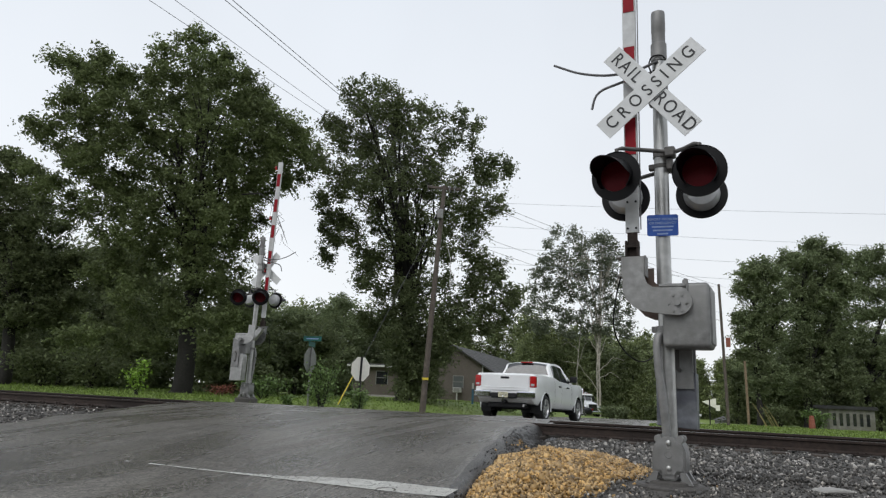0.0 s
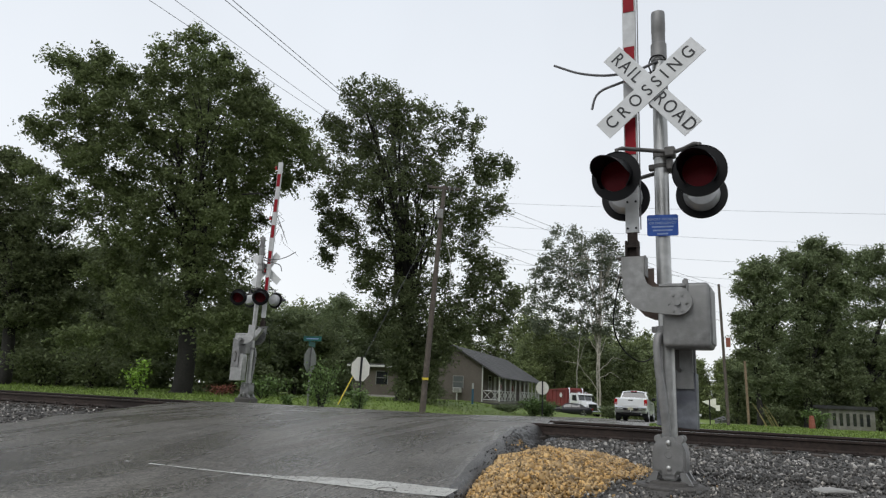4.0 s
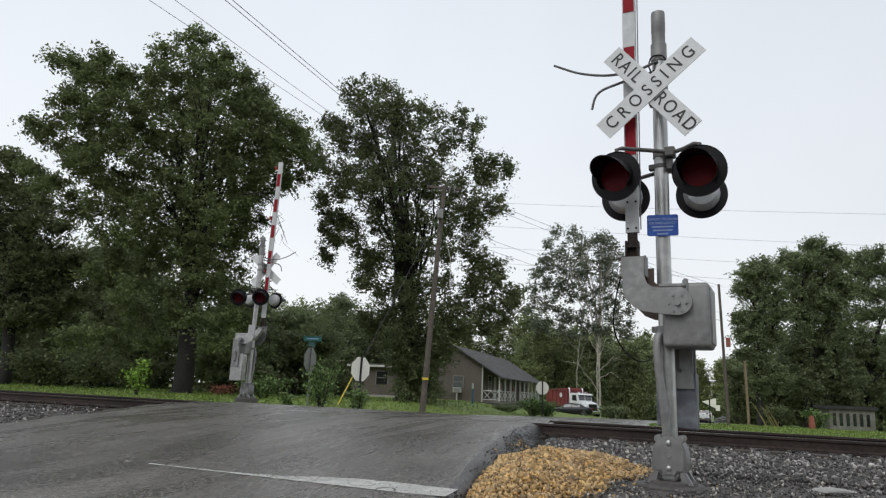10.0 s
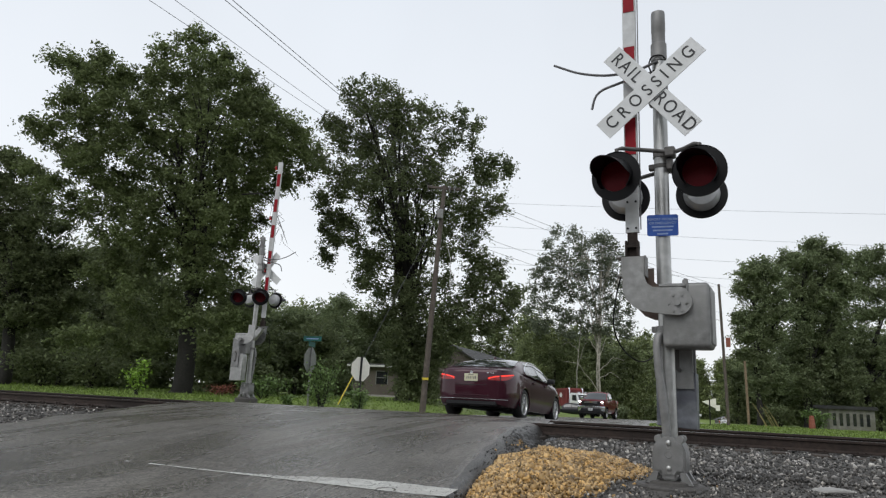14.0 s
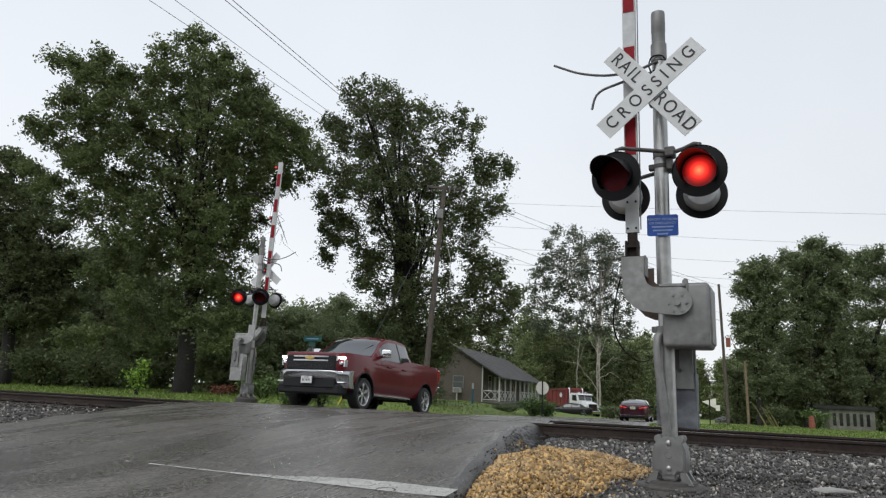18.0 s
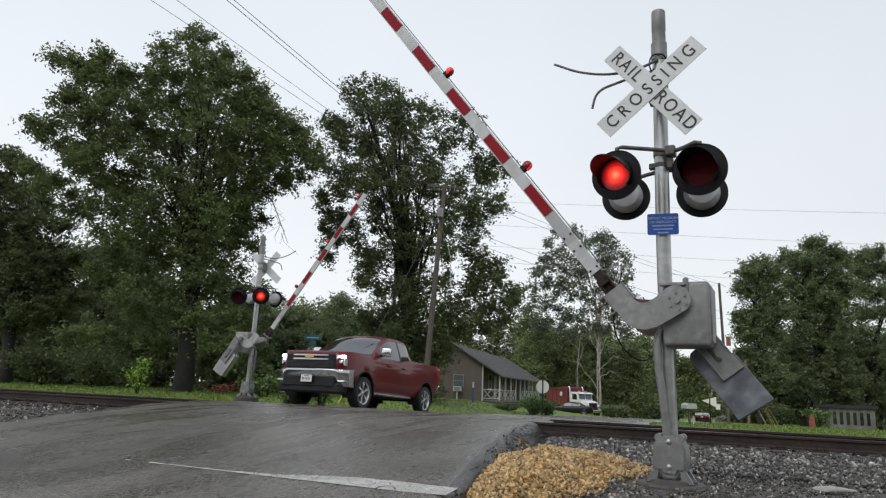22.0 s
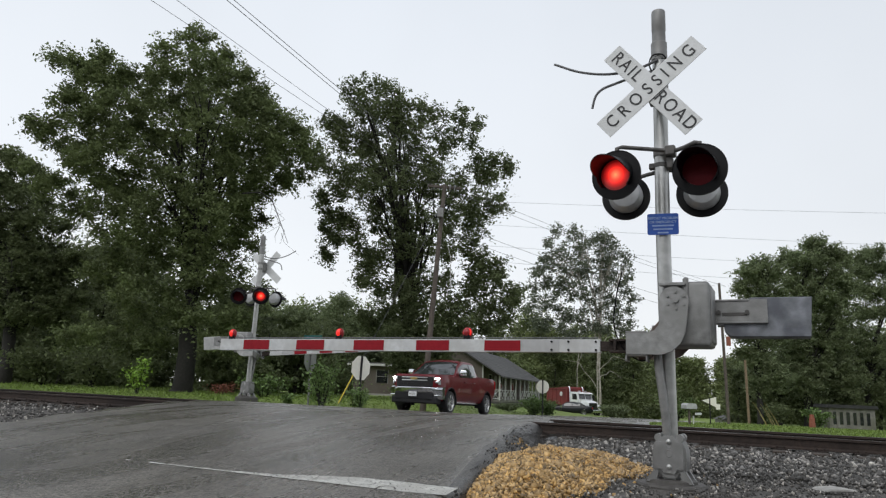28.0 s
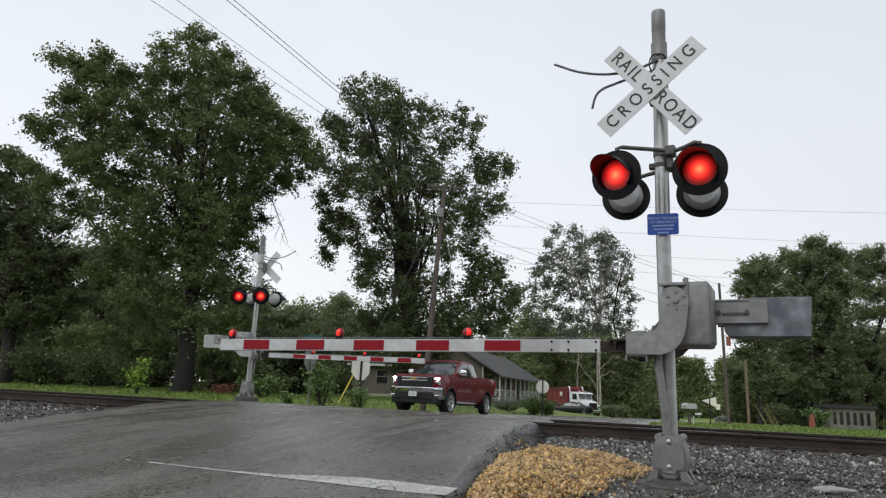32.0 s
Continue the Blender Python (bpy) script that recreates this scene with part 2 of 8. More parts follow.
HEAD_LIT = material("lit_headlamp", (0.9, 0.9, 0.9), 0.1, emit=(1.0, 0.97, 0.92), emit_strength=14.0)
BUMPER = material("bright_bumper_metal", (0.52, 0.53, 0.55), 0.16, 1.0, 0.08, 10)
GRILLE = material("dark_grille_slats", (0.03, 0.03, 0.032), 0.35, 0.3, 0.1, 20)
GOLD = material("gold_badge_metal", (0.55, 0.40, 0.14), 0.3, 0.9, 0.1, 20)
CLEAR = material("clear_lamp_lens", (0.55, 0.57, 0.6), 0.08, 0.3, 0.1, 10, coat=1.0)
PLASTIC = material("black_plastic_trim", (0.018, 0.018, 0.02), 0.55, 0, 0.2, 20, spec=0.25)
PLATE = material("pale_plate", (0.56, 0.54, 0.38), 0.4, 0, 0.08, 30)
WHITE_PLATE = material("white_plate", (0.66, 0.67, 0.68), 0.4, 0, 0.08, 30)
PLATE_INK = material("dark_plate_marks", (0.16, 0.16, 0.15), 0.5)
MAROON = material("dark_maroon_metallic_paint", (0.042, 0.006, 0.015), 0.4, 0.25, 0.12, 30, coat=0.75, second=(0.036, 0.005, 0.013), spec=0.15)
RED_PAINT = material("deep_red_metallic_paint", (0.125, 0.006, 0.010), 0.45, 0.0, 0.12, 30, coat=0.6, second=(0.105, 0.005, 0.009), spec=0.12)
WHITE_PAINT = material("white_car_paint", (0.84, 0.85, 0.86), 0.3, 0, 0.04, 30, coat=0.9, second=(0.74, 0.75, 0.76))
BLACK_PAINT = material("black_car_paint", (0.010, 0.011, 0.014), 0.3, 0, 0.15, 30, coat=0.25, spec=0.3)
DUMP_RED = material("red_dump_body_paint", (0.17, 0.024, 0.022), 0.6, 0, 0.25, 5, second=(0.12, 0.02, 0.02))
SIDING = material("tan_board_siding", (0.115, 0.097, 0.082), 0.75, 0, 0.12, 8, second=(0.10, 0.084, 0.072))
DARK_ROOF = material("dark_felt_roof", (0.03, 0.03, 0.03), 0.9, 0, 0.3, 6, 0.3, 20)
SHINGLE = material("grey_shingles", (0.078, 0.077, 0.075), 0.9, 0, 0.35, 5, 0.5, 14, second=(0.06, 0.06, 0.06))
WHITE_WOOD = material("white_painted_wood", (0.50, 0.50, 0.48), 0.6, 0, 0.1, 10)
WINDOW = material("dark_window_glass", (0.02, 0.022, 0.024), 0.08, 0, 0.2, 2, coat=0.6)
# The grey base colour stands in for sky reflected by the pane.
GREY_PANE = material("sky_reflection_grey_pane", (0.11, 0.12, 0.12), 0.15, 0, 0.2, 3)
PALE_CONCRETE = material("pale_concrete", (0.34, 0.33, 0.31), 0.8, 0, 0.2, 12, 0.3, 40)
YELLOW = material("yellow_plastic_guard", (0.62, 0.48, 0.04), 0.5, 0, 0.1, 10)
# Darker copy of the bare sign back, with its shade in the colour.
SIGN_SHADED = material("shaded_grey_sign_back", (0.20, 0.21, 0.19), 0.5, 0.2, 0.1, 8)
LEAF_MID = material("grey_green_leaves", (0.185, 0.22, 0.115), 0.6, 0, 0.25, 0.5, island=0.25, spec=0.25, second=(0.20, 0.245, 0.13), second_scale=0.25, translucent=0.42)
SIGN_BACK = material("pale_sign_back", (0.80, 0.78, 0.69), 0.5, 0.0, 0.08, 8)
GREEN_SIGN = material("green_street_sign", (0.008, 0.095, 0.08), 0.45, 0, 0.1, 10)
BLUE_POST = material("blue_marker_plastic", (0.05, 0.16, 0.26), 0.5)
ORANGE = material("faded_orange_plastic", (0.27, 0.085, 0.055), 0.6)
STRAW = material("dry_straw_stalks", (0.26, 0.22, 0.09), 0.8, island=0.3)
CREAM = material("cream_metal_siding", (0.22, 0.22, 0.205), 0.6, 0, 0.1, 10)
RED_LEAF = material("rust_red_leaves", (0.16, 0.05, 0.03), 0.7, island=0.4)
WIRE = material("dark_wire", (0.10, 0.10, 0.11), 0.6)
WIRE_FAR = material("thin_grey_wire", (0.42, 0.44, 0.47), 0.6)

TRACK = Vector((0.9184, -0.3956, 0.0))
OVER = Vector((0.3956, 0.9184, 0.0))


def at(s, n, z=0.0):
    """A place from metres along the track and across it."""
    return TRACK * s + OVER * n + Vector((0, 0, z))


def along(p):
    return p[0] * TRACK.x + p[1] * TRACK.y, p[0] * OVER.x + p[1] * OVER.y


# ---- building helpers ----
def link(name, bm, mat, smooth=False):
    mesh = bpy.data.meshes.new(name)
    bm.to_mesh(mesh)
    bm.free()
    for m in mat if isinstance(mat, (list, tuple)) else [mat]:
        mesh.materials.append(m)
    if smooth:
        mesh.shade_smooth()
        mesh.set_sharp_from_angle(angle=radians(38))
    return new(name, mesh)


def part(name, bm, mat, parent, label="", smooth=False, m=None):
    ob = link(name, bm, mat, smooth)
    ob.parent = parent
    if m is not None:
        ob.matrix_basis = m
    if label:
        ob["label"] = label
    return ob


def empty(name, m=None):
    ob = new(name)
    ob.empty_display_size = 0.2
    if m is not None:
        ob.matrix_basis = m
    return ob


def box(bm, x0, x1, y0, y1, z0, z1, bevel=0.0, m=None, seg=1):
    r = bmesh.ops.create_cube(bm, size=1)
    vs = r["verts"]
    bmesh.ops.transform(bm, verts=vs, matrix=Matrix.Translation(((x0 + x1) / 2, (y0 + y1) / 2, (z0 + z1) / 2)) @ Matrix.Diagonal((abs(x1 - x0), abs(y1 - y0), abs(z1 - z0), 1)))
    if bevel:
        es = list({e for v in vs for e in v.link_edges})
        r2 = bmesh.ops.bevel(bm, geom=es, offset=bevel, segments=seg, profile=0.5, affect="EDGES")
        vs = list({v for f in r2["faces"] for v in f.verts} | {v for v in vs if v.is_valid})
    if m is not None:
        bmesh.ops.transform(bm, verts=vs, matrix=m)
    return vs


def rod(bm, a, b, r0, r1=None, seg=12, caps=True):
    a, b = Vector(a), Vector(b)
    d = b - a
    r = bmesh.ops.create_cone(bm, cap_ends=caps, segments=seg, radius1=r0, radius2=r0 if r1 is None else r1, depth=d.length)
    q = d.to_track_quat("Z", "Y").to_matrix().to_4x4()
    bmesh.ops.transform(bm, verts=r["verts"], matrix=Matrix.Translation((a + b) / 2) @ q)
    return r["verts"]


def tube(bm, points, r0, r1=None, seg=8):
    """A round bar along a bent line, tapering, with no twist."""
    pts = [Vector(p) for p in points]
    r1 = r0 if r1 is None else r1
    rings, across = [], None
    for i, p in enumerate(pts):
        d = (pts[min(i + 1, len(pts) - 1)] - pts[max(i - 1, 0)]).normalized()
        if across is None:
            across = d.orthogonal()
        across = (across - d * across.dot(d)).normalized()
        other = d.cross(across)
        r = r0 + (r1 - r0) * i / max(1, len(pts) - 1)
        rings.append([bm.verts.new(p + across * (math.cos(k * math.tau / seg) * r) + other * (math.sin(k * math.tau / seg) * r)) for k in range(seg)])
    for a, b in zip(rings, rings[1:]):
        for k in range(seg):
            bm.faces.new((a[k], a[(k + 1) % seg], b[(k + 1) % seg], b[k]))
    bm.faces.new(rings[0][::-1])
    bm.faces.new(rings[-1])


def flow(points, n=6):
    """A smooth line through the points."""
    p = [Vector(q) for q in points]
    p = [p[0] * 2 - p[1]] + p + [p[-1] * 2 - p[-2]]
    out = []
    for a, b, c, d in zip(p, p[1:], p[2:], p[3:]):
        for k in range(n):
            t = k / n
            out.append(b + (c - a) * (t / 2) + (a * 2 - b * 5 + c * 4 - d) * (t * t / 2) + (b * 3 - a - c * 3 + d) * (t ** 3 / 2))
    return out + [p[-2]]


def slab(bm, outline, y0, y1, m=None):
    """An outline in x and z, thickened along y."""
    a = [bm.verts.new((x, y0, z)) for x, z in outline]
    b = [bm.verts.new((x, y1, z)) for x, z in outline]
    fs = [bm.faces.new(a), bm.faces.new(b[::-1])]
    for i in range(len(a)):
        j = (i + 1) % len(a)
        fs.append(bm.faces.new((a[j], a[i], b[i], b[j])))
    bmesh.ops.recalc_face_normals(bm, faces=fs)
    if m is not None:
        bmesh.ops.transform(bm, verts=a + b, matrix=m)


def lathe(bm, profile, seg=24, m=None):
    """A profile of radius and height turned round z."""
    vs, rings = [], []
    for r, z in profile:
        ring = [bm.verts.new((r * math.cos(k * math.tau / seg), r * math.sin(k * math.tau / seg), z)) for k in range(seg)]
        rings.append(ring)
        vs += ring
    for a, b in zip(rings, rings[1:]):
        for k in range(seg):
            bm.faces.new((a[k], a[(k + 1) % seg], b[(k + 1) % seg], b[k]))
    if m is not None:
        bmesh.ops.transform(bm, verts=vs, matrix=m)
    return vs


def lettering(text, size, depth, parent, m, name="lettering", spacing=1.0, mat=None, thick=0.018):
    c = bpy.data.curves.new(name, "FONT")
    c.offset = size * thick
    c.body, c.size, c.extrude, c.align_x, c.align_y, c.space_character = text, size, depth, "CENTER", "CENTER", spacing
    o = new(name, c)
    mesh = bpy.data.meshes.new_from_object(o.evaluated_get(bpy.context.evaluated_depsgraph_get()))
    bpy.data.objects.remove(o)
    mesh.materials.clear()
    mesh.materials.append(mat or LETTER)
    o = new(name, mesh)
    o.parent, o.matrix_basis = parent, m
    return o


# ---- ground ----
def lerp(x, xs, ys):
    return float(np.interp(x, xs, ys))


def road_z(n):
    return lerp(n, (-40, -5, 0, 3, 5.2, 8, 10.6, 11.4, 14.2, 15.5, 17, 18.3, 21.7, 24, 34, 62, 86, 100, 112, 126, 145, 163, 213, 2000), (-0.95, -0.9, -0.80, -0.58, -0.41, -0.14, -0.01, -0.003, -0.006, -0.09, -0.18, -0.24, -0.34, -0.40, -0.64, -1.33, -1.95, -2.45, -3.0, -3.8, -4.6, -5.1, -5.7, -6.0))


def road_mid(n):
    """The road runs straight over the crossing and bends to the right beyond the yard."""
    return -7.6 - 0.03 * (n - 12) + lerp(n, (58, 66, 80, 94, 104, 112, 118, 126, 145, 163, 213, 260, 400), (0, 0.4, 1.3, 2.2, 3.2, 3.9, 4.7, 5.6, 7.9, 9.6, 13.3, 17, 29))


def road_right(n):
    if n > 60:
        return road_mid(n) + 4.0
    return lerp(n, (-60, 3, 5.5, 6.0, 6.43, 7.0, 7.6, 8.36, 9.28, 10.07, 10.9, 11.64, 14, 15.5, 20.8, 31, 41, 60), (road_mid(-60) + 4.6, -1.75, -2.25, -2.37, -2.46, -2.57, -2.69, -2.84, -3.01, -3.13, -3.20, -3.23, -3.3, -1.9, -2.2, -3.7, -4.9, road_mid(60) + 4.0))


def road_left(n):
    if n > 20:
        return road_mid(n) - 3.7
    return lerp(n, (-60, 2, 5.0, 7.2, 8.6, 9.4, 10.4, 11.7, 13, 16, 20), (road_mid(-60) - 14, -17, -12.5, -9.86, -10.02, -10.32, -10.69, -11.3, -11.9, -12.0, road_mid(20) - 3.7))


def ground_z(x, y):
    s, n = along((x, y))
    if n < 15:
        z = lerp(n, (-60, 0, 3, 6, 9.5, 11, 15), (-1.0, -0.85, -0.6, -0.30, -0.33, -0.29, -0.25))
        far = min(1.0, max(0.0, (abs(s + 6) - 14) / 20))
        z -= 0.15 * far
        edge = max(road_left(n) - 0.1 - s, s - road_right(n) - 0.1)
        k = min(1.0, max(0.0, edge / 0.5))
        low = min(z, road_z(n) - 0.22)
        return low + (z - low) * k
    m = road_mid(n)
    rz = road_z(n) - 0.06
    left, right = -0.10 - 0.0045 * max(0, y - 25), 0.8 * rz - 0.12
    if n > 100:
        k = min(1, (n - 100) / 150)
        left, right = left + (rz - left) * k, right + (rz - right) * k
    d = s - m
    if d < 0:
        k = min(1.0, max(0.0, (-d - 3.7) / (4.0 + 0.4 * max(0, n - 42))))
        return rz + (left - rz) * k * k * (3 - 2 * k)
    k = min(1.0, max(0.0, (s - road_right(n) - 0.3) / 4.0))
    return rz + (right - rz) * k * k * (3 - 2 * k)


def build_ground():
    def steps(near, far, fine, coarse):
        v = list(np.arange(-near, near + 0.01, fine))
        while v[-1] < far:
            v.append(v[-1] + max(fine, (v[-1] - near) * 0.25 + coarse))
        return v
    xs = steps(40, 900, 0.8, 1.2)
    xs = [-x for x in xs[::-1] if x > 40] + xs
    ys = [y + 20 for y in steps(32, 1500, 0.8, 1.2)]
    ys = [20 - (y - 20) for y in ys[::-1] if 52 < y < 500] + ys
    verts = [(x, y, ground_z(x, y)) for y in ys for x in xs]
    w = len(xs)
    faces = [(j * w + i, j * w + i + 1, (j + 1) * w + i + 1, (j + 1) * w + i) for j in range(len(ys) - 1) for i in range(w - 1)]
    mesh = bpy.data.meshes.new("ground")
    mesh.from_pydata(verts, [], faces)
    for m in (GRASS, SOIL):
        mesh.materials.append(m)
    for p in mesh.polygons:
        s, n = along(p.center)
        p.material_index = 1 if n < 16.2 + 0.6 * noise.noise(p.center * 0.7) else 0
    mesh.shade_smooth()
    tagged(new("ground", mesh), "rough grass verge and gravelly soil round the crossing", "ground", kind="structure")


def road_edge(n):
    """The ragged right edge of the asphalt."""
    return road_right(n) + 0.06 * noise.noise(Vector((n * 1.1, 5, 0)))


def build_road():
    ns = list(np.arange(-40, 3, 0.5)) + list(np.arange(3, 15.4, 0.12)) + list(np.arange(15.5, 26, 0.35)) + list(np.arange(26, 220, 4.0))
    bm = bmesh.new()
    rows = []
    for n in ns:
        l, r = road_left(n), road_right(n)
        l += 0.10 * noise.noise(Vector((n * 1.3, 0, 0)))
        r = road_edge(n)
        row = []
        cols = [(l - 0.35, -0.32), (l - 0.12, -0.10), (l, -0.02)] + [(l + (r - l) * k / 14, 0.0) for k in range(1, 14)] + [(r - 0.12, -0.004), (r - 0.04, -0.016), (r + 0.02, -0.045), (r + 0.07, -0.10), (r + 0.13, -0.18), (r + 0.22, -0.27), (r + 0.45, -0.42)]
        for s, dz in cols:
            z = road_z(n) + dz
            if dz < 0 and n < 16:
                z -= 0.035 * noise.noise(Vector((n * 1.3, s, 3)))
            if n > 16 and dz < -0.05:
                z = road_z(n) - 0.10
            row.append(bm.verts.new(at(s, n, z)))
        rows.append(row)
    for a, b in zip(rows, rows[1:]):
        for k in range(len(a) - 1):
            f = bm.faces.new((a[k], a[k + 1], b[k + 1], b[k]))
            # The side slope darkens in two steps: dark asphalt plus painted shade.
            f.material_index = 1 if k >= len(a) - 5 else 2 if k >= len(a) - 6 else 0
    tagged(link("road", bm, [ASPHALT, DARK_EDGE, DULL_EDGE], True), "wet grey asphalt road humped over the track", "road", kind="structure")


build_ground()
build_road()


# ---- railway ----
def build_track():
    track = tagged(empty("railway_track"), "single railway track with rusty rails on wooden ties", "railway track")
    profile = ((-0.07, -0.18), (0.07, -0.18), (0.07, -0.165), (0.012, -0.14), (0.012, -0.045), (0.036, -0.035), (0.036, -0.006), (0.028, 0.0), (-0.028, 0.0), (-0.036, -0.006), (-0.036, -0.035), (-0.012, -0.045), (-0.012, -0.14), (-0.07, -0.165))
    for n in (11.88, 13.39):
        for s0, s1 in ((-160, -11.3), (-3.4, 8.4), (8.41, 140)):
            bm = bmesh.new()
            a = [bm.verts.new(at(s0, n + y, z)) for y, z in profile]
            b = [bm.verts.new(at(s1, n + y, z)) for y, z in profile]
            for i in range(len(a)):
                j = (i + 1) % len(a)
                f = bm.faces.new((a[j], a[i], b[i], b[j]))
                f.material_index = 1 if i == 7 else 0
            bm.faces.new(a), bm.faces.new(b[::-1])
            part("rail", bm, [RUST, RAIL_TOP], track, "rusty rail with a polished head")
        bm = bmesh.new()
        a = [bm.verts.new(at(-11.32, n + y, 0.004)) for y in (-0.03, 0.03)]
        b = [bm.verts.new(at(-3.4, n + y, 0.004)) for y in (-0.03, 0.03)]
        bm.faces.new((a[0], b[0], b[1], a[1]))
        part("embedded_rail", bm, RAIL_TOP, track, "rail head flush with the asphalt")
    turn = Matrix.Rotation(math.atan2(TRACK.y, TRACK.x), 4, "Z")
    bm = bmesh.new()
    box(bm, -0.11, 0.11, -1.3, 1.3, -0.16, 0, 0.012)
    first = link("tie", bm, TIE)
    plate = bmesh.new()
    box(plate, -0.09, 0.09, -0.17, 0.17, 0, 0.016)
    pm = link("tie_plate", plate, RUST)
    spike = bmesh.new()
    box(spike, -0.014, 0.014, -0.014, 0.014, 0.016, 0.05)
    sm = link("spike", spike, RUST)
    used = []

    def again(ob):
        if ob in used:
            ob = ob.copy()
            scene.collection.objects.link(ob)
        used.append(ob)
        ob.parent = track
        return ob
    rnd = random.Random(4)
    for k in range(140):
        s = -38 + k * 0.52
        if -11.6 < s < -3.3:
            continue
        again(first).matrix_basis = Matrix.Translation(at(s, 12.635 + rnd.uniform(-0.06, 0.06), -0.196 + rnd.uniform(-0.012, 0.004))) @ turn @ Matrix.Rotation(rnd.uniform(-0.02, 0.02), 4, "Z")
        if -6 < s < 9 or -20 < s < -12:
            for y in (-0.755, 0.755):
                again(pm).matrix_basis = Matrix.Translation(at(s, 12.635 + y, -0.196)) @ turn
                if y < 0:
                    for dx in (-0.05, 0.05):
                        again(sm).matrix_basis = Matrix.Translation(at(s, 12.635 + y - 0.11, -0.196)) @ turn @ Matrix.Translation((dx, 0, 0))


def stones(name, places, mat, label, category, seed):
    """Many angular stones in one mesh: squashed, jittered octahedra and boxes."""
    rng = np.random.default_rng(seed)
    base = np.array([(1, 0, 0), (-1, 0, 0), (0, 1, 0), (0, -1, 0), (0, 0, 1), (0, 0, -1), (0.7, 0.7, 0.35), (-0.7, -0.7, -0.3)])
    tri = np.array([(0, 6, 4), (6, 2, 4), (2, 1, 4), (1, 3, 4), (3, 0, 4), (6, 0, 5), (2, 6, 5), (1, 2, 5), (3, 7, 5), (7, 1, 5), (1, 7, 3), (0, 3, 5)])
    n = len(places)
    pos = np.array([p[:3] for p in places])
    size = np.array([p[3] for p in places])
    v = base[None] * rng.uniform(0.6, 1.15, (n, 8, 3)) * size[:, None, None] * rng.uniform(0.38, 1.65, (n, 1, 3))
    ax = rng.uniform(0, math.tau, (n, 3))
    for i, (a, b) in enumerate(((0, 1), (1, 2), (0, 2))):
        c, s = np.cos(ax[:, i])[:, None], np.sin(ax[:, i])[:, None]
        va, vb = v[..., a] * c - v[..., b] * s, v[..., a] * s + v[..., b] * c
        v[..., a], v[..., b] = va, vb
    v = (v + pos[:, None]).reshape(-1, 3)
    f = (tri[None] + 8 * np.arange(n)[:, None, None]).reshape(-1, 3)
    mesh = mesh_arrays(name, v, f, mat)
    return tagged(new(name, mesh), label, category, kind="stuff")


def mesh_arrays(name, v, f, mat):
    mesh = bpy.data.meshes.new(name)
    k = f.shape[1]
    mesh.vertices.add(len(v))
    mesh.vertices.foreach_set("co", v.astype(np.float32).ravel())
    mesh.loops.add(f.size)
    mesh.loops.foreach_set("vertex_index", f.astype(np.int32).ravel())
    mesh.polygons.add(len(f))
    mesh.polygons.foreach_set("loop_start", np.arange(0, f.size, k, dtype=np.int32))
    mesh.update(calc_edges=True)
    mesh.validate()
    mesh.materials.append(mat)
    return mesh


def pile_z(x, y):
    """The tan gravel heap between the road's edge and the mast."""
    rough = 0.14 * noise.noise(Vector((x * 2.1, y * 2.1, 0))) + 0.07 * noise.noise(Vector((x * 6, y * 6, 4)))
    high = 0.0
    for cx, cy, wide, long, h in ((1.12, 7.5, 0.90, 2.75, 0.215), (1.95, 7.85, 0.55, 0.95, 0.09)):
        dx, dy = x - cx, y - cy
        a, b = dx * 0.93 - dy * 0.37, dx * 0.37 + dy * 0.93
        d = math.sqrt((a / wide) ** 2 + (b / long) ** 2) + rough
        high = max(high, h * max(0.0, 1 - d) ** 0.85)
    # its foot runs out ragged into the grey ballast
    beyond = x - lerp(y, (5.0, 5.78, 6.5, 7.27, 8.25, 9.2), (1.0, 1.22, 1.46, 1.9, 2.42, 2.7))
    return high * min(1.0, max(0.0, 0.55 - beyond / 0.55 + 2.2 * rough))


